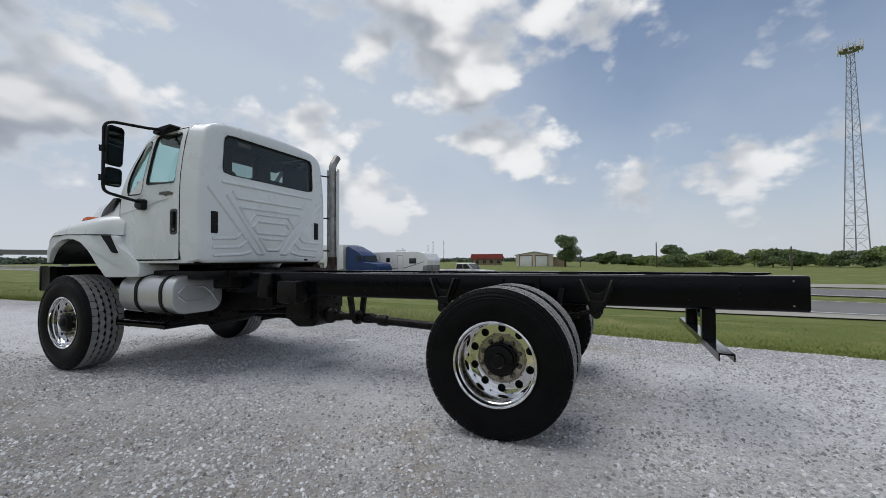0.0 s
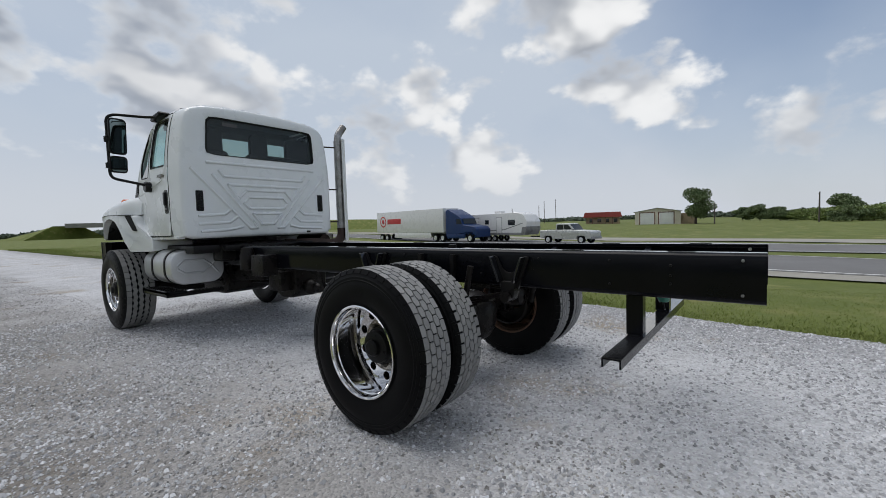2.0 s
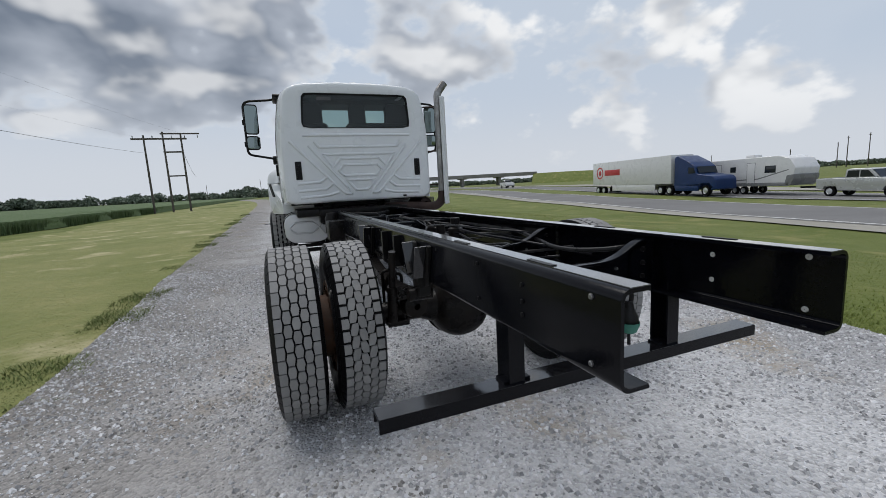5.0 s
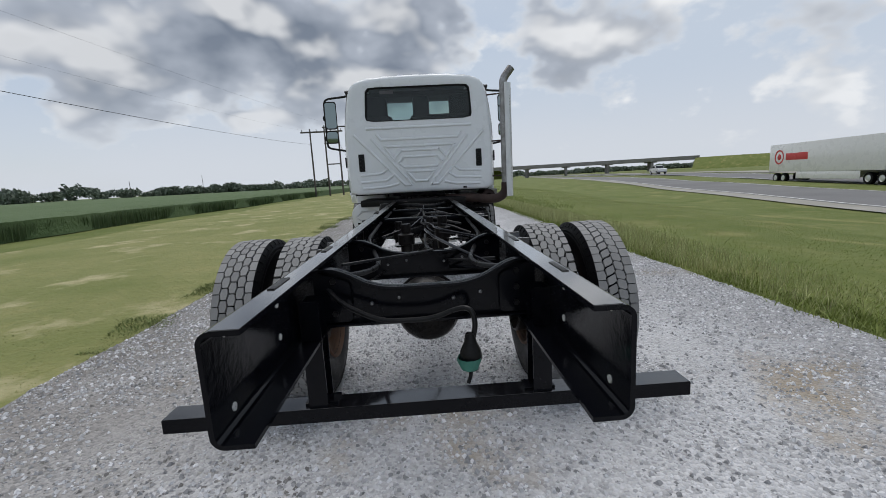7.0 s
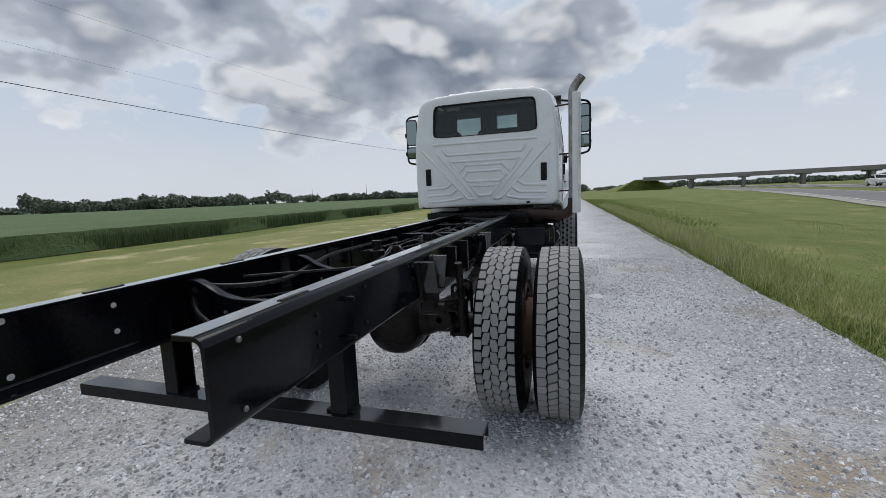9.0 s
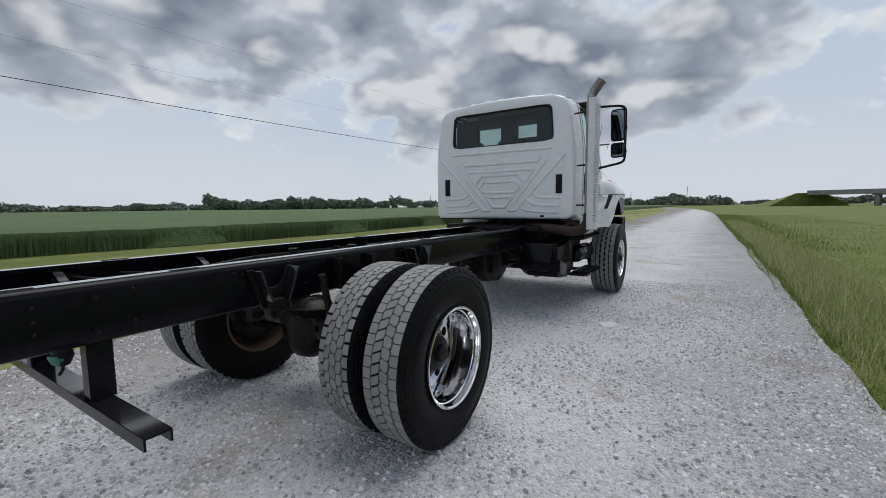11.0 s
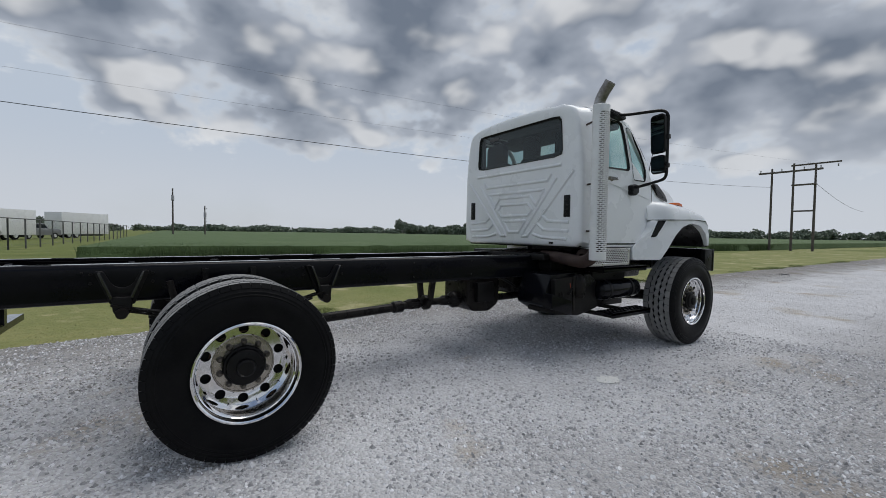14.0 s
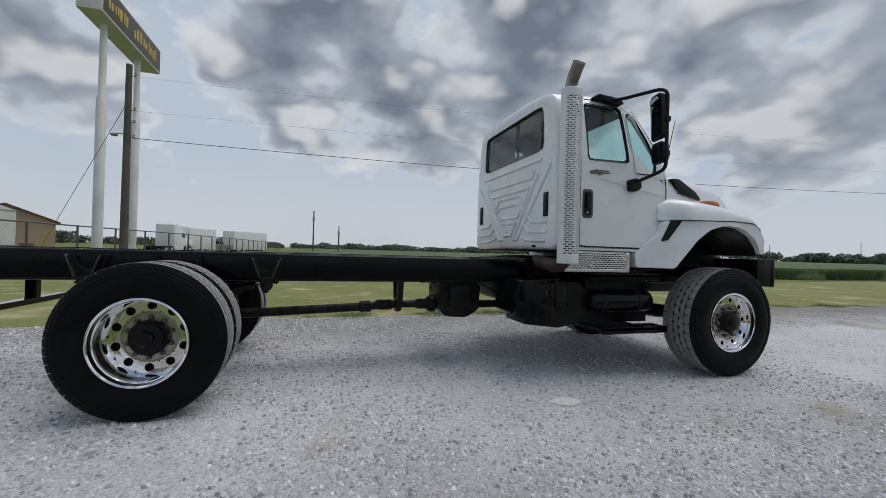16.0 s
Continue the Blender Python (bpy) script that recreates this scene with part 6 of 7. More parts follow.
def muffler_pos(u, v):
    if v < 0.7:
        return (1.105, 3.33 + 0.74 * u, 1.02 + 0.18 * v / 0.7)
    a = radians(90 * (v - 0.7) / 0.3)
    return (1.065 + 0.04 * math.cos(a) - 0.09 * max(0, v - 0.85) / 0.15, 3.33 + 0.74 * u, 1.20 + 0.02 * math.sin(a))


muf = part("muffler", lathed([(0.04, 3.36), (0.095, 3.38), (0.095, 4.02), (0.04, 4.04)], 20, at=(0.985, 0, 1.115), axis="y"), M_RUST, truck, "rusty horizontal muffler")
perforated(26, 72, muffler_pos, (3, 2), M_SILVER, "muffler_guard", muf, "silver perforated muffler cover")
bb = part("battery_box", slabbed(soften([(2.92, 0.60), (2.92, 0.70), (3.02, 0.92), (3.45, 0.94), (3.55, 0.60), (3.24, 0.49), (3.10, 0.50)], 0.015), "x", 0.46, 0.86, 0.008), M_BLACK, truck, "black battery tray with open wiring")
part("side_plate", slabbed(soften([(2.90, 0.58), (2.90, 0.74), (3.22, 0.64), (3.22, 0.485)], 0.01), "x", 0.86, 0.985, 0.004), M_BLACK, bb)
part("tray", slabbed(soften([(3.02, 0.50), (3.02, 0.88), (3.60, 0.92), (3.74, 0.80), (3.74, 0.52), (3.40, 0.455)], 0.02), "x", 0.52, 0.92, 0.01), M_BLACKDULL, bb)
part("lid_strap", boxed(0.92, 0.93, 3.30, 3.34, 0.52, 0.90, 0.002), M_UNDER, bb)
part("air_dryer", lathed([(0.02, -0.15), (0.075, -0.14), (0.08, 0.02), (0.07, 0.08), (0.05, 0.12), (0.001, 0.13)], 16, at=(0.90, 3.42, 0.80), axis="z"), M_UNDER, bb)
gw = random.Random(9)
for k in range(9):
    y0 = gw.uniform(3.12, 3.42)
    p = [(0.87, y0, gw.uniform(0.66, 0.86)), (gw.uniform(0.90, 0.97), y0 + gw.uniform(-0.08, 0.08), gw.uniform(0.70, 0.92)), (gw.uniform(0.89, 0.95), y0 + gw.uniform(-0.12, 0.12), gw.uniform(0.62, 0.9)), (0.86, y0 + gw.uniform(-0.1, 0.1), 0.7)]
    part("wire", tubed(bend(p, 5, 0.08), 0.005, 6), M_RED if k % 3 == 0 else M_PLASTIC, bb)
at = part("air_tank", lathed([(0.001, 3.70), (0.06, 3.705), (0.10, 3.73), (0.112, 3.77), (0.112, 4.40), (0.10, 4.44), (0.06, 4.465), (0.001, 4.47)], 24, at=(0.93, 0, 0.72), axis="y"), M_BLACK, truck, "glossy black cylindrical air tank")
for yy in (3.85, 4.28):
    part("strap", lathed([(0.113, yy - 0.02), (0.117, yy - 0.018), (0.117, yy + 0.018), (0.113, yy + 0.02)], 24, at=(0.93, 0, 0.72), axis="y"), M_BLACKDULL, at)
part("tank_bracket", boxed(0.44, 0.84, 3.75, 4.40, 0.66, 0.98, 0.01), M_BLACKDULL, truck)
part("tank_bracket", boxed(-0.48, -0.44, 3.62, 4.46, 0.70, 1.02, 0.01), M_BLACKDULL, truck)
part("oil_pan", slabbed(soften([(3.85, 0.48), (4.0, 0.42), (4.7, 0.42), (4.85, 0.5), (4.85, 0.9), (3.85, 0.9)], 0.04), "x", -0.3, 0.3, 0.03), M_UNDER, truck)
part("splash_panel", boxed(0.52, 0.55, 3.30, 4.80, 0.43, 1.06, 0.005), M_BLACKDULL, truck)
part("splash_panel", boxed(-0.47, -0.44, 4.4, 4.85, 0.55, 1.06, 0.005), M_BLACKDULL, truck)
# cab mounts and the dark clutter under the cab
for s in (-1, 1):
    part("cab_mount", slabbed(soften([(3.28, 0.95), (3.28, 1.13), (3.42, 1.15), (3.50, 0.95)], 0.02), "x", s * 0.36, s * 0.62, 0.01), M_BLACKDULL, truck)
    part("cab_air_spring", lathed([(0.05, 0.0), (0.07, 0.02), (0.062, 0.06), (0.07, 0.10), (0.05, 0.12)], 16, at=(s * 0.25, 3.22, 1.0), axis="z"), M_UNDER, truck)
part("under_cab_beam", boxed(-0.62, 0.62, 3.16, 3.26, 1.06, 1.13, 0.012), M_BLACKDULL, truck)
part("under_cab_skirt", box(boxed(-0.92, 0.92, 3.34, 4.6, 1.04, 1.14, 0.02), -0.60, 0.60, 3.30, 4.5, 0.92, 1.06, 0.03), M_BLACKDULL, truck)
part("coolant_pipe", tubed(bend([(0.3, 3.05, 1.05), (0.1, 2.9, 1.03), (-0.2, 3.0, 1.06), (-0.38, 3.2, 1.04)], 6, 0.12), 0.03, 10), M_PLASTIC, truck)
part("air_dryer", lathed([(0.02, -0.15), (0.085, -0.14), (0.085, 0.05), (0.06, 0.12), (0.001, 0.13)], 16, at=(-0.52, 2.85, 0.98), axis="z"), M_UNDER, truck)
part("fuel_filter_box", boxed(-0.62, -0.44, 2.35, 2.62, 0.78, 1.02, 0.02), M_UNDER, truck)

# everything ahead of the open frame
for ob in [o for o in scene.collection.objects if o.parent == truck and o.type == "MESH" and not o.name.startswith("wheel")]:
    if min(v.co.y for v in ob.data.vertices) > 2.6:
        ob.location.y += 0.034
        ob.location.z -= 0.006

# ---------------- things along the left side ----------------


def cable(name, a, b, sag, r, label, mat=None):
    a, b = Vector(a), Vector(b)
    pts = [a.lerp(b, i / 24) - Vector((0, 0, sag * 4 * (i / 24) * (1 - i / 24))) for i in range(25)]
    ob = part(name, tubed(pts, r, 6), mat or M_BLACKDULL)
    return tagged(ob, label, "cable")


def at_dir(az, d, x0=0.0, y0=-1.5):
    return x0 + d * math.sin(radians(az)), y0 + d * math.cos(radians(az))


# utility pole with lamp arm
def utility_pole(x, y, h, r, label, lamp=False, crossarm=True, can=True):
    e = new("utility_pole")
    e.location = (x, y, 0)
    tagged(e, label, "utility pole", group="utility poles")
    part("post", tubed([(0, 0, -0.3), (0, 0, h * 0.5), (0, 0, h)], [r, r * 0.86, r * 0.7], 12), M_POLE, e)
    if crossarm:
        part("crossarm", boxed(-0.9, 0.9, -0.05, 0.05, h - 0.75, h - 0.63, 0.01), M_POLE, e)
        for k in (-0.8, 0.0, 0.8):
            part("insulator", lathed([(0.02, 0), (0.05, 0.03), (0.03, 0.07), (0.05, 0.10), (0.02, 0.15)], 10, at=(k, 0, h - 0.63), axis="z"), M_STEEL, e)
    else:
        for zz, yy in ((h - 0.5, 0.16), (h - 2.0, 0.16), (h - 2.55, 0.16), (h - 3.2, 0.14)):
            part("bracket", tubed([(0, 0, zz), (0, yy + 0.1, zz + 0.02)], 0.02, 6), M_STEEL, e)
            part("insulator", lathed([(0.02, 0), (0.055, 0.03), (0.03, 0.07), (0.055, 0.11), (0.02, 0.16)], 10, at=(0, yy + 0.1, zz + 0.02), axis="z"), M_STEEL, e)
    if can:
        part("transformer", lathed([(0.01, -0.45), (0.2, -0.44), (0.2, 0.3), (0.16, 0.36), (0.01, 0.37)], 14, at=(0.34, 0, h - 1.35), axis="z"), M_STEEL, e)
    if lamp:
        part("lamp_arm", tubed([(0, 0, h - 3.1), (-0.35, -0.35, h - 2.95), (-0.7, -0.7, h - 2.9)], 0.028, 8), M_STEEL, e)
        part("lamp_head", lathed([(0.02, 0.05), (0.10, 0.03), (0.16, -0.03), (0.12, -0.09), (0.01, -0.10)], 14, at=(-0.8, -0.8, h - 2.9), axis="z"), M_STEEL, e)
        part("meter_box", boxed(-0.32, -0.13, -0.12, 0.12, 1.2, 1.75, 0.02), M_STEEL, e)
    return e


PX, PY, PH = -16.9, -6.9, 8.95
utility_pole(PX, PY, PH, 0.17, "tall weathered wooden utility pole with a lamp arm", lamp=True, crossarm=False, can=False)
utility_pole(-69.0, 0.6, 7.4, 0.13, "distant wooden utility pole with a transformer can")
utility_pole(-72, 4.9, 5.2, 0.12, "short distant wooden utility pole", crossarm=False)
for az, d, h in ((-8.0, 260, 9.0), (-2.0, 300, 12.0), (-27.0, 300, 12.0), (-34.0, 300, 10.0)):
    x, y = at_dir(az, d)
    utility_pole(x, y, h, 0.16, "far bare wooden utility pole", crossarm=False, can=False)

# three-post frame carrying the line over the field edge
hx, hy, hh = -13.4, 58.0, 9.7
hf = new("power_line_frame")
hf.location = (hx, hy, 0)
tagged(hf, "tall wooden three-post power line frame with crossarms", "power line frame")
for k, top in ((-1.9, hh - 0.4), (0.1, hh), (2.0, hh - 0.2)):
    part("post", tubed([(k, 0, -0.3), (k, 0, top)], [0.13, 0.095], 10), M_POLE, hf)
part("crossarm", boxed(-3.2, 2.6, -0.09, 0.09, hh - 0.95, hh - 0.75, 0.015), M_POLE, hf)
part("crossarm", boxed(-0.2, 4.0, 0.12, 0.28, hh - 0.30, hh - 0.14, 0.015), M_POLE, hf)
part("platform", boxed(0.0, 2.1, -0.3, 0.3, hh - 2.5, hh - 2.36, 0.015), M_POLE, hf)
part("brace", boxed(0.0, 2.1, -0.05, 0.05, 4.3, 4.46, 0.01), M_POLE, hf)
for k in (-3.0, -1.0, 1.0, 2.4, 3.8):
    part("insulator", lathed([(0.03, 0), (0.07, 0.05), (0.04, 0.12), (0.07, 0.2), (0.03, 0.3)], 10, at=(k, 0.0, hh - 0.75), axis="z"), M_STEEL, hf)
cable("power_cable", (PX, PY + 0.25, PH - 3.2), (hx - 1.9, hy, 7.2), 0.55, 0.013, "thick black cable strung between the poles")
cable("power_cable", (PX, PY + 0.25, PH - 2.0), (hx - 3.0, hy, hh - 0.5), 0.5, 0.003, "thin black cable strung between the poles")
cable("power_cable", (PX, PY + 0.25, PH - 0.5), (hx + 2.4, hy, hh - 0.3), 0.5, 0.003, "thin black cable strung between the poles")
cable("power_cable", (hx + 2.0, hy, 7.4), (hx - 6, hy + 60, 7.0), 0.6, 0.02, "thick black cable leaving the pole frame")
cable("guy_wire", (PX, PY, PH - 1.6), (-21.3, -12.4, 0.1), 0.0, 0.012, "straight steel guy wire holding the pole")
gm = part("guy_marker", tubed([(-21.27, -12.36, 0.14), (-20.27, -11.11, 1.78)], 0.03, 8), M_YELLOW)
tagged(gm, "yellow plastic guy wire marker tube", "guy marker")

# roadside sign on two posts
sg = new("pole_sign")
sg.location = (-24.5, -10.1, 0)
tagged(sg, "tall roadside sign with a dark face on two white posts", "sign")
for k in (-2.1, 2.3):
    part("post", tubed([(k, 0, -0.3), (k, 0, 8.9), (k, 0, 9.0), (k, 0, 12.95)], [0.24, 0.24, 0.17, 0.17], 14), M_SIGNW, sg)
cabin = part("cabinet", boxed(-4.3, 3.9, -0.55, 0.55, 12.85, 14.5, 0.05), M_SIGNW, sg, "white sign cabinet")
for s in (-1, 1):
    face = part("face", boxed(-4.15, 3.75, s * 0.565 - 0.015, s * 0.565 + 0.015, 12.98, 14.37, 0.02), M_SIGNF, sg, "dark brown weathered sign face")
    gs = random.Random(3)
    xx = -3.2
    while xx < 3.2:
        w = gs.uniform(0.14, 0.34)
        if xx > -0.4 or xx < -0.9:
            part("letter_bar", boxed(-xx * s - w / 2, -xx * s + w / 2, s * 0.59 - 0.012, s * 0.59 + 0.012, 13.32 + gs.uniform(-0.08, 0.08), 13.9 + gs.uniform(-0.15, 0.2), 0.01), M_SIGNY, sg)
        xx += w + 0.14

# chain-link fence along the yard


def fence(a, b, posts, h, label):
    f = new("fence")
    f.location = (a[0], a[1], 0)
    tagged(f, label, "fence")
    d = Vector((b[0] - a[0], b[1] - a[1], 0))
    for k in range(posts + 1):
        p = d * (k / posts)
        part("post", tubed([(p.x, p.y, -0.2), (p.x, p.y, h)], 0.05, 8), M_FENCE, f)
    part("top_rail", tubed([(0, 0, h), tuple(d + Vector((0, 0, h)))], 0.032, 8), M_FENCE, f)
    part("bottom_wire", tubed([(0, 0, 0.15), tuple(d + Vector((0, 0, 0.15)))], 0.008, 6), M_FENCE, f)
    bm = bmesh.new()
    n = d.normalized()
    step = 0.42
    L = d.length
    k = 0.0
    while k < L:
        for sgn in (1, -1):
            a0, b0 = k, k + sgn * h
            if 0 <= b0 <= L:
                p, q = n * a0, n * b0
                tube(bm, [(p.x, p.y, 0.1), (q.x, q.y, h)], 0.0014, 3, caps=False)
        k += step
    m = part("mesh", bm, M_FENCE, f, "wire mesh")
    tagged(m, kind="stuff")
    return f


fence((-12.0, -11.8), (-33.0, -8.6), 7, 1.95, "grey steel chain-link yard fence")
fence((-33.0, -8.6), (-82.0, -5.6), 16, 1.95, "grey steel chain-link yard fence running far back")

# ---------------- vehicles ----------------


def far_wheel(parent, x, y, r, w, side):
    t = part("wheel", lathed([(r * 0.55, -w / 2), (r * 0.95, -w / 2), (r, -w * 0.3), (r, w * 0.3), (r * 0.95, w / 2), (r * 0.55, w / 2)], 20), M_RUBBER, parent)
    t.location = (x, y, r)
    part("rim", lathed([(0.001, 0.02), (r * 0.3, 0.03), (r * 0.5, 0.0), (r * 0.57, 0.035), (r * 0.57, -0.05)], 16, at=(side * w * 0.45, 0, 0)), M_ALU, t)
    return t


def pickup(x, y, z, turn, paint, label):
    """A crew-cab pickup; its nose looks to +y before the turn."""
    e = new("pickup_truck")
    e.location, e.rotation_euler = (x, y, z), (0, 0, radians(turn))
    tagged(e, label, "pickup truck", group="highway traffic")
    prof = soften([(-2.9, 0.6), (-2.92, 1.33), (-1.05, 1.35), (-1.0, 1.36), (0.85, 1.36), (1.05, 1.33), (2.7, 1.24), (2.9, 1.12), (2.92, 0.5), (2.35, 0.45), (2.25, 0.75), (1.5, 0.75), (1.4, 0.45), (-1.4, 0.45), (-1.5, 0.75), (-2.3, 0.75), (-2.4, 0.5)], 0.07)
    part("body", slabbed(prof, "x", -0.98, 0.98, 0.06), paint, e)
    cabp = soften([(-1.06, 1.33), (-0.98, 1.93), (-0.85, 2.0), (0.38, 2.0), (0.56, 1.94), (1.12, 1.33)], 0.08)
    part("cabin", slabbed(cabp, "x", -0.86, 0.86, 0.08), paint, e)
    for s in (-1, 1):
        for a, b, c, d in ((-0.92, -0.82, -0.12, -0.12), (-0.05, -0.05, 0.42, 0.85)):
            part("side_window", slabbed([(a, 1.41), (b, 1.88), (c, 1.88), (d, 1.41)], "x", s * 0.855, s * 0.872), M_CARGLASS, e)
        for yy in (-1.9, 1.88):
            far_wheel(e, s * 0.86, yy, 0.40, 0.26, s)
    part("windscreen", slabbed([(0.60, 1.91), (1.08, 1.40), (1.10, 1.41), (0.62, 1.92)], "x", -0.76, 0.76), M_CARGLASS, e)
    part("bed", boxed(-0.82, 0.82, -2.78, -1.12, 1.355, 1.365, 0.01), M_PLASTIC, e)
    part("front_bumper", boxed(-0.95, 0.95, 2.86, 2.98, 0.45, 0.68, 0.03), M_STEEL, e)
    return e


def semi(x, y, z, turn, paint, label, trailer=True):
    e = new("semi_truck")
    e.location, e.rotation_euler = (x, y, z), (0, 0, radians(turn))
    tagged(e, label, "semi truck")
    prof = soften([(1.2, 0.7), (1.2, 3.7), (1.6, 3.9), (3.2, 3.2), (3.9, 2.75), (4.2, 2.05), (6.0, 1.8), (6.3, 1.5), (6.35, 0.6), (5.9, 0.5), (5.7, 1.05), (4.8, 1.05), (4.6, 0.6)], 0.12)
    part("cab_body", slabbed(prof, "x", -1.15, 1.15, 0.12), paint, e)
    part("windscreen", slabbed([(3.98, 2.70), (4.25, 2.12), (4.29, 2.13), (4.02, 2.72)], "x", -1.0, 1.0), M_CARGLASS, e)
    for s in (-1, 1):
        part("side_window", slabbed([(3.1, 2.1), (3.1, 2.7), (3.75, 2.65), (4.0, 2.1)], "x", s * 1.148, s * 1.162), M_CARGLASS, e)
        part("fairing", boxed(s * 1.0, s * 1.16, 1.4, 4.4, 0.45, 0.95, 0.05), paint, e)
        for yy in (5.3, 0.6, -0.75):
            far_wheel(e, s * 1.0, yy, 0.5, 0.35, s)
    part("chassis", boxed(-0.45, 0.45, -1.4, 5.9, 0.7, 0.95, 0.02), M_BLACKDULL, e)
    if trailer:
        tr = part("trailer_box", boxed(-1.28, 1.28, -14.0, 0.9, 1.15, 4.05, 0.04), M_CARW, e, "white box trailer")
        for s in (-1, 1):
            part("red_roundel", lathed([(0.75, 0), (0.78, 0.01), (0.60, 0.012), (0.60, 0)], 24, at=(0, 0, 0)), M_REDP, tr).location = (s * 1.285, -12.3, 2.7)
            part("red_dot", lathed([(0.001, 0.012), (0.3, 0.012), (0.32, 0)], 20, at=(0, 0, 0)), M_REDP, tr).location = (s * 1.285, -12.3, 2.7)
            part("text_bar", boxed(s * 1.282, s * 1.292, -11.2, -7.9, 2.35, 3.05, 0.002), M_REDP, tr)
            part("skirt", boxed(s * 1.2, s * 1.25, -9.5, -1.5, 0.45, 1.15, 0.02), M_CARW, tr)
            for yy in (-11.6, -12.9):
                far_wheel(e, s * 1.0, yy, 0.5, 0.35, s)
    return e


def on_land(x, y):
    return float(land(x, y)) + 0.03


def travel_trailer(x, y, z, turn, label):
    """A long caravan whose hitch looks to +y before the turn."""
    e = new("travel_trailer")
    e.location, e.rotation_euler = (x, y, z), (0, 0, radians(turn))
    tagged(e, label, "caravan")
    prof = soften([(-4.9, 0.75), (-4.95, 3.2), (3.2, 3.25), (4.2, 3.0), (4.75, 2.2), (4.6, 1.35), (4.3, 0.75)], 0.12)
    part("body", slabbed(prof, "x", -1.22, 1.22, 0.08), M_CARW, e)
    part("nose_cap", slabbed(soften([(3.9, 0.78), (4.05, 1.6), (4.72, 1.7), (4.68, 1.3), (4.42, 0.78)], 0.08), "x", -1.235, 1.235, 0.05), M_CARG, e, "dark grey nose panel")
    part("awning", tubed([(-1.28, -4.2, 3.1), (-1.28, 1.6, 3.1)], 0.09, 8), M_CARG, e)
    part("roof_unit", boxed(-0.4, 0.4, -0.6, 0.3, 3.22, 3.5, 0.06), M_CARW, e)
    for s in (-1, 1):
        for a, b, z0, z1 in ((-4.2, -3.8, 1.7, 2.6), (-1.4, -0.8, 2.0, 2.5), (2.1, 3.1, 1.85, 2.45)):
            part("side_window", boxed(s * 1.215, s * 1.232, a, b, z0, z1, 0.005), M_CARGLASS, e)
        for a in (-3.2, 0.4):
            part("door", boxed(s * 1.215, s * 1.235, a, a + 0.75, 0.95, 2.75, 0.01), M_CARW, e)
            part("door_frame", boxed(s * 1.212, s * 1.226, a - 0.04, a + 0.79, 0.91, 2.79, 0.005), M_CARG, e)
        part("skirt", boxed(s * 1.20, s * 1.235, -4.85, 4.25, 0.72, 1.02, 0.01), M_CARG, e)
        part("stripe", slabbed([(-4.6, 1.5), (-2.0, 1.25), (1.5, 1.4), (4.2, 2.1), (4.2, 2.02), (1.5, 1.3), (-2.0, 1.15), (-4.6, 1.4)], "x", s * 1.215, s * 1.229), M_CARG, e)
        for yy in (-0.9, 0.0):
            far_wheel(e, s * 1.0, yy, 0.37, 0.24, s)
    part("hitch", boxed(-0.08, 0.08, 4.3, 5.6, 0.5, 0.65, 0.02), M_BLACKDULL, e)
    return e


pickup(38.1, 14.0, on_land(38.1, 14.0), 168.7, M_CARSILVER, "silver crew-cab pickup truck towing a caravan on the highway")
travel_trailer(39.8, 22.9, on_land(39.8, 22.9), 168.7, "white travel trailer with dark stripes towed on the highway")
semi(37.7, 29.4, on_land(37.7, 29.4), 168.7, M_CARB, "blue semi tractor hauling a white box trailer on the highway")
pickup(54.0, 92.0, on_land(54.0, 92.0), 168.5, M_CARW, "far white pickup truck on the highway")
# yard vehicles behind the fence
for az, d, paint, lab in ((-106.8, 62, M_CARW, "white parked semi tractor in the fenced yard"), (-105.2, 66, M_CARW, "white parked semi tractor beside another in the yard")):
    x, y = at_dir(az, d, 4.4, 0.5)
    semi(x, y, -0.05, 80 + (d - 62) * 5, paint, lab, trailer=False)


def box_trailer(x, y, turn, L, h, label):
    e = new("box_trailer")
    e.location, e.rotation_euler = (x, y, -0.05), (0, 0, radians(turn))
    tagged(e, label, "trailer", group="yard trailers")
    part("box", boxed(-1.25, 1.25, -L / 2, L / 2, 0.55, h, 0.04), M_CARW, e)
    part("door_frame", boxed(-1.2, 1.2, L / 2, L / 2 + 0.03, 0.65, h - 0.1, 0.01), M_STEEL, e)
    part("chassis", boxed(-0.5, 0.5, -L / 2 + 0.2, L / 2 - 0.2, 0.3, 0.55, 0.02), M_BLACKDULL, e)
    part("vent", boxed(-1.265, -1.25, -0.5, 0.5, h - 1.1, h - 0.6, 0.005), M_CARGLASS, e)
    for s in (-1, 1):
        for yy in (-L / 2 + 1.2, -L / 2 + 2.4):
            far_wheel(e, s * 1.0, yy, 0.5, 0.3, s)
    return e


x, y = at_dir(-103.3, 70, 4.4, 0.5)
box_trailer(x, y, 62, 5.0, 3.5, "short white box body parked in the yard")
x, y = at_dir(-98.0, 84, 4.4, 0.5)
box_trailer(x, y, 55, 8.0, 3.7, "white box trailer parked at the end of the yard")
x, y = at_dir(-101.3, 76, 4.4, 0.5)
pickup(x, y, -0.05, 60, M_CARG, "grey pickup truck parked in the yard")

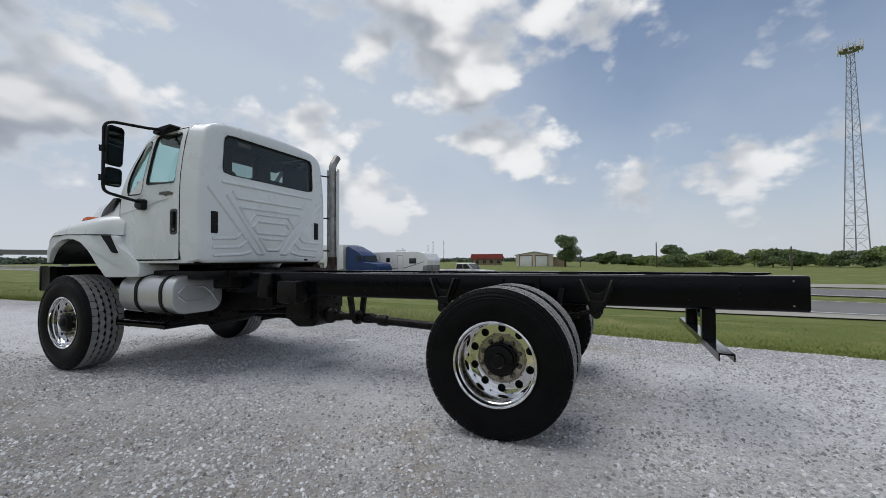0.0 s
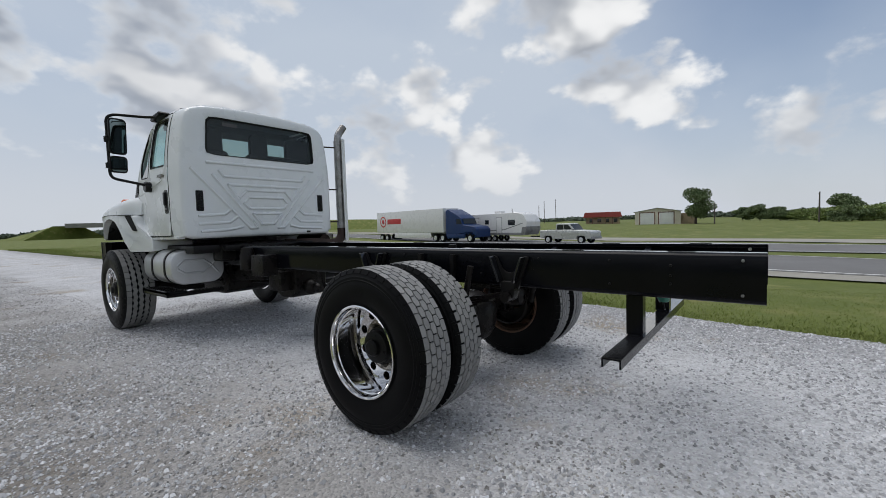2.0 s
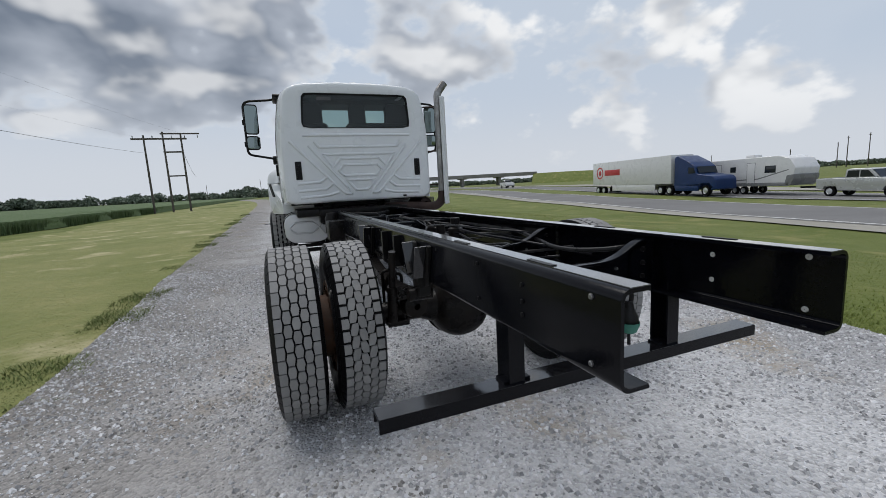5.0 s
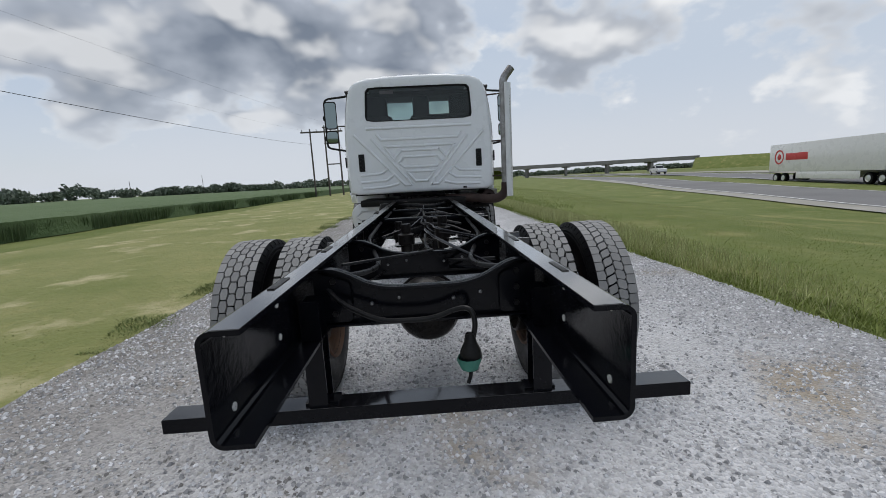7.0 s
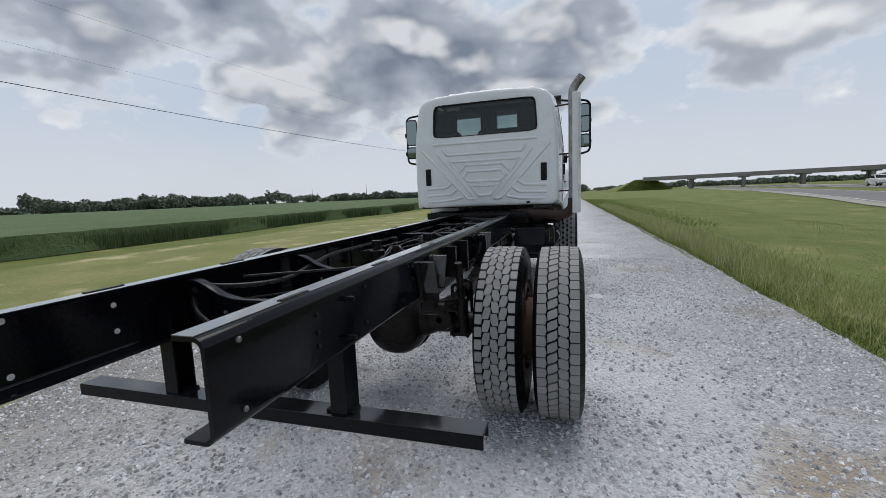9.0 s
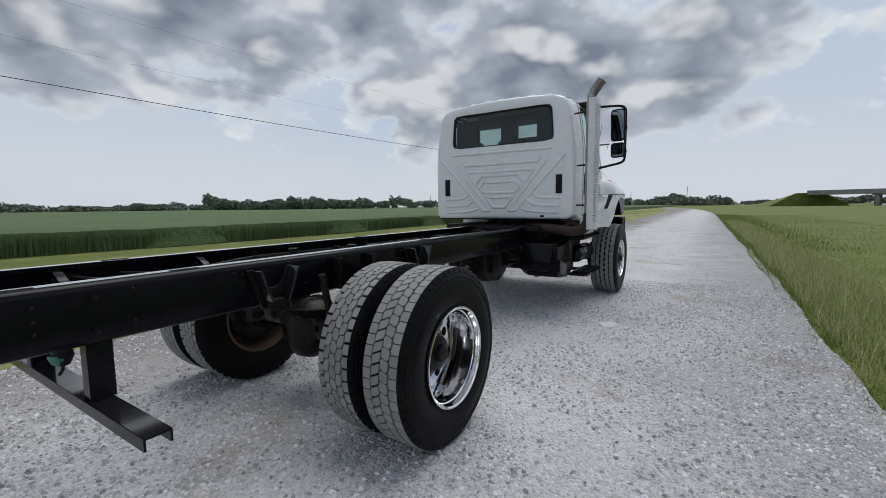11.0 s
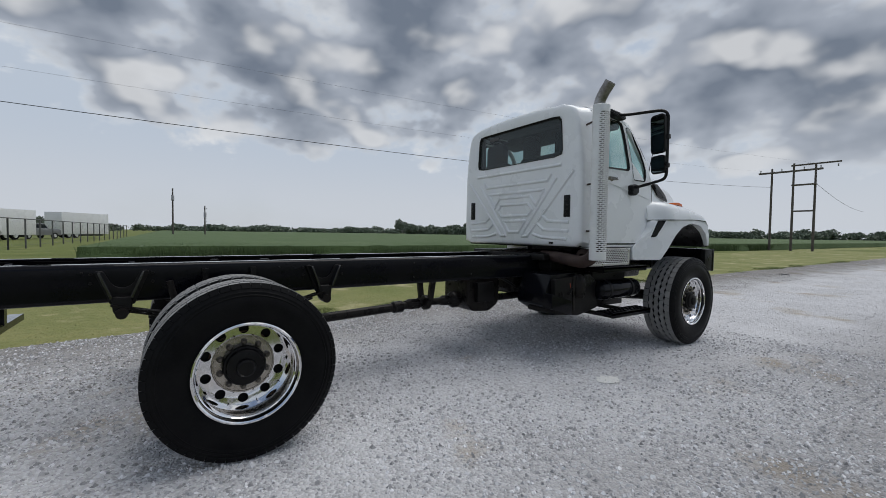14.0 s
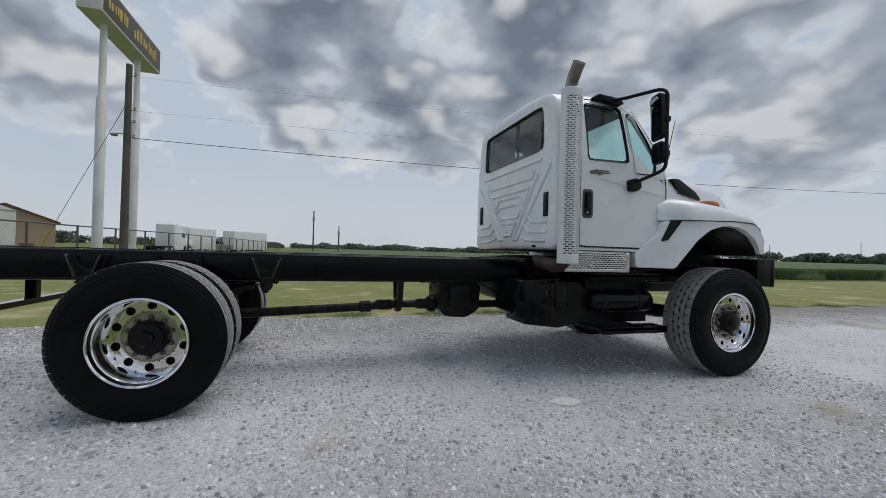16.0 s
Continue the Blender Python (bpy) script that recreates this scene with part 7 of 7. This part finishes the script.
# small drone left standing on the gravel
dr = new("drone")
dr.location, dr.scale = (-1.70, 18.2, -0.04), (0.6, 0.6, 0.6)
tagged(dr, "small dark quadcopter drone on the gravel", "drone")
part("body", boxed(-0.06, 0.06, -0.12, 0.12, 0.09, 0.17, 0.02), M_CARG, dr)
for sx in (-1, 1):
    for sy in (-1, 1):
        part("arm", tubed([(sx * 0.04, sy * 0.08, 0.14), (sx * 0.20, sy * 0.19, 0.17)], 0.012, 6), M_PLASTIC, dr)
        part("rotor", boxed(sx * 0.20 - 0.12, sx * 0.20 + 0.12, sy * 0.19 - 0.012, sy * 0.19 + 0.012, 0.185, 0.19), M_PLASTIC, dr)
        part("leg", tubed([(sx * 0.18, sy * 0.17, 0.16), (sx * 0.20, sy * 0.18, 0.0)], 0.008, 6), M_PLASTIC, dr)

# ---------------- buildings ----------------


def gable(name, x, y, z, turn, w, d, h, rise, wall, roof, label, doors=()):
    """A shed whose gable end looks to -y before the turn."""
    e = new(name)
    e.location, e.rotation_euler = (x, y, z), (0, 0, radians(turn))
    tagged(e, label, "building")
    part("wall", slabbed([(-w / 2, 0), (-w / 2, h), (0, h + rise), (w / 2, h), (w / 2, 0)], "y", 0, d), wall, e)
    for s in (-1, 1):
        part("roof", slabbed([(0, h + rise + 0.02), (s * (w / 2 + 0.4), h - 0.4 * rise / (w / 2) + 0.02), (s * (w / 2 + 0.4), h - 0.4 * rise / (w / 2) + 0.14), (0, h + rise + 0.15)], "y", -0.4, d + 0.4), roof, e)
    for k, (dx2, dw, dh, mat) in enumerate(doors):
        part("door_trim", boxed(dx2 - dw / 2 - 0.25, dx2 + dw / 2 + 0.25, -0.05, 0.0, 0.0, dh + 0.25, 0.01), M_BRICKR, e)
        part("roller_door", boxed(dx2 - dw / 2, dx2 + dw / 2, -0.06, 0.02, 0.0, dh, 0.01), mat, e)
    return e


x, y = at_dir(79.0, 130)
shop = gable("workshop", x, y, -0.75, -79, 11.5, 18, 3.6, 1.0, M_WALLW, M_STEEL, "cream metal workshop with two roller doors", ((-2.6, 3.6, 3.3, M_DOORW), (2.2, 3.6, 3.3, M_DOORW)))
part("annex", boxed(5.75, 9.5, 1.0, 12, 0, 3.0, 0.03), M_WALLT, shop)
x, y = at_dir(72.6, 150)
red = new("red_roofed_shelter")
red.location, red.rotation_euler = (x, y, -0.75), (0, 0, radians(-72))
tagged(red, "long low shelter with a bright red roof", "building")
part("wall", boxed(-5.2, 5.2, 1.0, 7, 0, 2.7, 0.02), M_WALLT, red)
part("roof", slabbed([(-6.2, 2.65), (-5.7, 4.35), (5.7, 4.35), (6.2, 2.65)], "y", -0.4, 8.0), M_ROOFRED, red)
for k in range(6):
    part("post", boxed(-5.3 + k * 2.12 - 0.09, -5.3 + k * 2.12 + 0.09, -0.1, 0.1, 0, 2.66), M_BRICKR, red)
for k in range(4):
    part("window", boxed(-4.2 + k * 2.6, -3.0 + k * 2.6, 0.985, 1.01, 0.9, 2.1, 0.005), M_CARGLASS, red)
x, y = at_dir(-119.2, 66, 4.4, 0.5)
gable("yard_building", x, y, -0.06, 122, 8.4, 16, 3.4, 1.7, M_WALLT, M_BRICKR, "tan metal yard building with a low roof", ((1.8, 0.7, 0.6, M_CARGLASS),))
bx, by = at_dir(-120.6, 62, 4.4, 0.5)
bin_ = new("grain_bin")
bin_.location = (bx, by, -0.06)
tagged(bin_, "white corrugated steel grain bin", "grain bin")
part("wall", lathed([(2.4 + 0.03 * (k % 2), 0.2 * k) for k in range(22)], 28, axis="z"), M_SIGNW, bin_)
part("roof", lathed([(2.5, 4.2), (0.3, 5.2), (0.001, 5.25)], 28, axis="z"), M_STEEL, bin_)

# ---------------- cell tower ----------------
tx, ty = at_dir(112.1, 150, -4.0, -0.8)
tower = new("cell_tower")
tower.location = (tx, ty, -0.7)
tagged(tower, "tall three-legged steel lattice cell tower with antennas", "tower")
TH, W0, W1 = 57.0, 2.9, 0.75
legs = [(math.cos(radians(a)), math.sin(radians(a))) for a in (100, 220, 340)]


def leg_at(k, z):
    w = W0 + (W1 - W0) * z / TH
    return (legs[k][0] * w, legs[k][1] * w, z)


for k in range(3):
    part("leg", tubed([leg_at(k, 0), leg_at(k, TH)], [0.16, 0.09], 8), M_STEEL, tower)
for k in range(3):
    bm = bmesh.new()
    z, i = 0.0, 0
    while z < TH - 1:
        st = 3.6 - 2.0 * z / TH
        a, b = (k, (k + 1) % 3) if i % 2 else ((k + 1) % 3, k)
        tube(bm, [leg_at(a, z), leg_at(b, min(TH, z + st))], 0.05, 5, caps=False)
        tube(bm, [leg_at(k, z + st), leg_at((k + 1) % 3, z + st)], 0.04, 5, caps=False)
        z += st
        i += 1
    part("lattice", bm, M_STEEL, tower)
part("platform", lathed([(0.6, TH - 1.2), (2.3, TH - 1.2), (2.3, TH - 1.05), (0.6, TH - 1.05)], 12, axis="z", closed=True), M_STEEL, tower)
for k in range(12):
    a = k * math.tau / 12
    part("antenna", boxed(-0.14, 0.14, -0.08, 0.08, -1.2, 1.3, 0.03), M_SIGNW, tower).location = (2.4 * math.cos(a), 2.4 * math.sin(a), TH - 0.6)

# ---------------- overpass ----------------
A, B = Vector((36, 222, 0)), Vector((128, 190, 0))
ov = new("overpass")
ov.location = A
tagged(ov, "long grey concrete highway overpass on piers", "bridge")
d = B - A
n2 = Vector((-d.y, d.x, 0)).normalized() * 5


def strip(z0, z1, off0, off1):
    bm = bmesh.new()
    q = [Vector((0, 0, 0)) + n2 * off0, d + n2 * off0, d + n2 * off1, n2 * off1]
    lo = [bm.verts.new(p + Vector((0, 0, z0))) for p in q]
    hi = [bm.verts.new(p + Vector((0, 0, z1))) for p in q]
    bm.faces.new(lo), bm.faces.new(hi)
    bridge(bm, lo, hi)
    return bm


part("deck", strip(4.4, 5.3, -1, 1), M_CONC, ov)
part("parapet", strip(5.3, 6.1, -1, -0.93), M_CONC, ov)
part("parapet", strip(5.3, 6.1, 0.93, 1), M_CONC, ov)
for k in range(1, 5):
    p = d * (k / 5)
    for s in (-0.7, 0.7):
        q = p + n2 * s
        part("pier", boxed(q.x - 0.6, q.x + 0.6, q.y - 0.6, q.y + 0.6, 0, 4.4, 0.1), M_CONC, ov)
    part("pier_cap", boxed(p.x - 0.8, p.x + 0.8, p.y - 4.6, p.y + 4.6, 3.9, 4.4, 0.1), M_CONC, ov)
for nm, P, Q in (("embankment", B, Vector((215, 118, 0))), ("embankment", A, Vector((-8, 330, 0)))):
    bm = bmesh.new()
    dd = Q - P
    nn = Vector((-dd.y, dd.x, 0)).normalized()
    rows = []
    for k in range(13):
        u = k / 12
        top = 5.2 * (1 - smooth_step(0.15, 1, u) * 0.85) if P is B else 5.2 - 5.1 * smooth_step(0.0, 0.2, u)
        c = P + dd * u
        rows.append([bm.verts.new((c + nn * o + Vector((0, 0, z)))) for o, z in ((-16, -0.8), (-5, top), (5, top), (16, -0.8))])
    for a, b in zip(rows, rows[1:]):
        for k in range(3):
            bm.faces.new((a[k], a[k + 1], b[k + 1], b[k]))
    bm.faces.new(rows[0])
    tagged(part(nm, bm, M_GRASS), "grassy embankment carrying the road to the overpass", "embankment", kind="structure")

# ---------------- trees ----------------


def leaves(g, blobs, n, size):
    """Many small four-sided leaf clumps filling some ellipsoids."""
    w = np.array([b[3] * b[4] * b[5] for b in blobs])
    pick = g.choice(len(blobs), n, p=w / w.sum())
    c = np.array(blobs)[pick]
    v = g.normal(size=(n, 3))
    v /= np.linalg.norm(v, axis=1)[:, None]
    v *= (0.45 + 0.6 * g.random(n) ** 0.6)[:, None]
    p = c[:, :3] + v * c[:, 3:6]
    a, b = g.normal(size=(n, 3)), g.normal(size=(n, 3))
    a /= np.linalg.norm(a, axis=1)[:, None]
    b -= a * (a * b).sum(1)[:, None]
    b /= np.linalg.norm(b, axis=1)[:, None]
    s = size * (0.6 + 0.8 * g.random(n))[:, None]
    V = np.stack([p - a * s, p + b * s * 0.7, p + a * s, p - b * s * 0.7], 1).reshape(-1, 3)
    return V, np.arange(n * 4).reshape(-1, 4)


def tree(x, y, h, w, seed, mat, label, low=0.16, leaf=0.20, count=8000, z=-0.7, group="far trees"):
    g2 = np.random.default_rng(seed)
    e = new("tree")
    e.location = (x, y, z)
    tagged(e, label, "tree", group=group)
    bm = tubed([(0, 0, -0.2), (0.05 * w, 0, h * 0.4), (0.0, 0.03 * w, h * 0.8)], [0.035 * h, 0.022 * h, 0.006 * h], 8)
    blobs = [(0, 0, h * 0.85, w * 0.22, w * 0.22, h * 0.13)]
    for k in range(15):
        a, u = g2.random() * math.tau, low + (0.85 - low) * g2.random()
        r = w * 0.5 * (0.35 + 0.45 * g2.random()) * (1.15 - 0.6 * abs(u - 0.5))
        bx2, by2, bz2 = r * math.cos(a), r * math.sin(a), h * u
        tube(bm, [(0, 0, bz2 * 0.75), (bx2 * 0.6, by2 * 0.6, bz2 * 0.95), (bx2, by2, bz2)], [0.012 * h, 0.007 * h, 0.003 * h], 6)
        blobs.append((bx2, by2, bz2, w * (0.20 + 0.1 * g2.random()), w * (0.20 + 0.1 * g2.random()), h * (0.11 + 0.06 * g2.random())))
    part("trunk", bm, M_BARK, e)
    V, F = leaves(g2, blobs, count, leaf)
    raw("crown", V, F, mat, e)
    return e


for az, d, h, w, m, lab in ((83.1, 126, 9.6, 6.6, M_LEAF, "tall dark green tree beside the workshop"), (96.0, 140, 6.6, 7.0, M_LEAF, "rounded green tree beyond the highway"),
                            (89.2, 170, 5.4, 6.5, M_LEAF, "small dark tree beyond the highway"), (87.6, 185, 4.8, 6.0, M_LEAF, "small dark tree beyond the highway"), (91.0, 150, 4.0, 6.0, M_LEAF, "low dark tree beyond the highway")):
    x, y = at_dir(az, d)
    tree(x, y, h, w, int(az * 10), m, lab)
gt = random.Random(8)
for k in range(17):
    az = 92.5 + k * 1.45 + gt.uniform(-0.4, 0.4)
    d = gt.uniform(118, 150)
    x, y = at_dir(az, d)
    tree(x, y, gt.uniform(2.8, 5.2), gt.uniform(5.5, 8.0), 300 + k, M_LEAFL if gt.random() < 0.6 else M_LEAF, "leafy green bush in the far hedgerow", low=0.12, count=3200, group="hedgerow bushes")
for az, d, h in ((94.2, 118, 6.4), (66.8, 215, 12.5), (65.3, 215, 12.0), (64.6, 215, 10.0), (61.0, 190, 8.0), (85.0, 120, 5.0), (54.0, 260, 10.0), (107.5, 95, 4.2)):
    x, y = at_dir(az, d)
    utility_pole(x, y, h, 0.17, "far wooden pole beyond the highway", crossarm=h > 11, can=False).location.z = -0.7


def treeline(name, az0, az1, d, h0, h1, n, seed, label):
    g2 = np.random.default_rng(seed)
    blobs = []
    for k in range(int((az1 - az0) * 3.0)):
        az = az0 + (az1 - az0) * g2.random()
        dd = d * (0.95 + 0.15 * g2.random())
        x, y = at_dir(az, dd)
        h = h0 + (h1 - h0) * g2.random() ** 1.6 * (0.55 + 0.45 * math.sin(az * 0.9 + seed) * math.sin(az * 0.37))
        w = 0.011 * d * (0.7 + 0.9 * g2.random())
        for _ in range(3):
            blobs.append((x + g2.normal(0, w * 0.5), y + g2.normal(0, w * 0.5), h * (0.3 + 0.4 * g2.random()), w * 0.8, w * 0.8, h * 0.38))
    V, F = leaves(g2, blobs, n * 2, 0.0023 * d)
    ob = raw(name, V, F, M_WOODS)
    return tagged(ob, label, "trees", kind="stuff")


treeline("far_woods", -62, -38, 300, 6, 12, 16000, 1, "dark green woods along the far side of the field")
treeline("far_woods", -38, 2, 380, 5, 10, 16000, 2, "dark green woods along the far horizon")
treeline("far_woods", -100, -62, 420, 4, 9, 12000, 3, "low dark woods on the horizon behind the crop")
treeline("far_woods", -135, -98, 330, 4, 9, 12000, 4, "low dark woods behind the yard")
treeline("far_woods", 36, 92, 420, 3, 6, 15000, 5, "low dark hedges on the horizon beyond the highway")
treeline("far_woods", 92, 140, 300, 3, 7, 12000, 6, "low green woods beyond the hedgerow")
treeline("far_woods", 2, 36, 520, 4, 8, 10000, 7, "low dark woods behind the overpass")
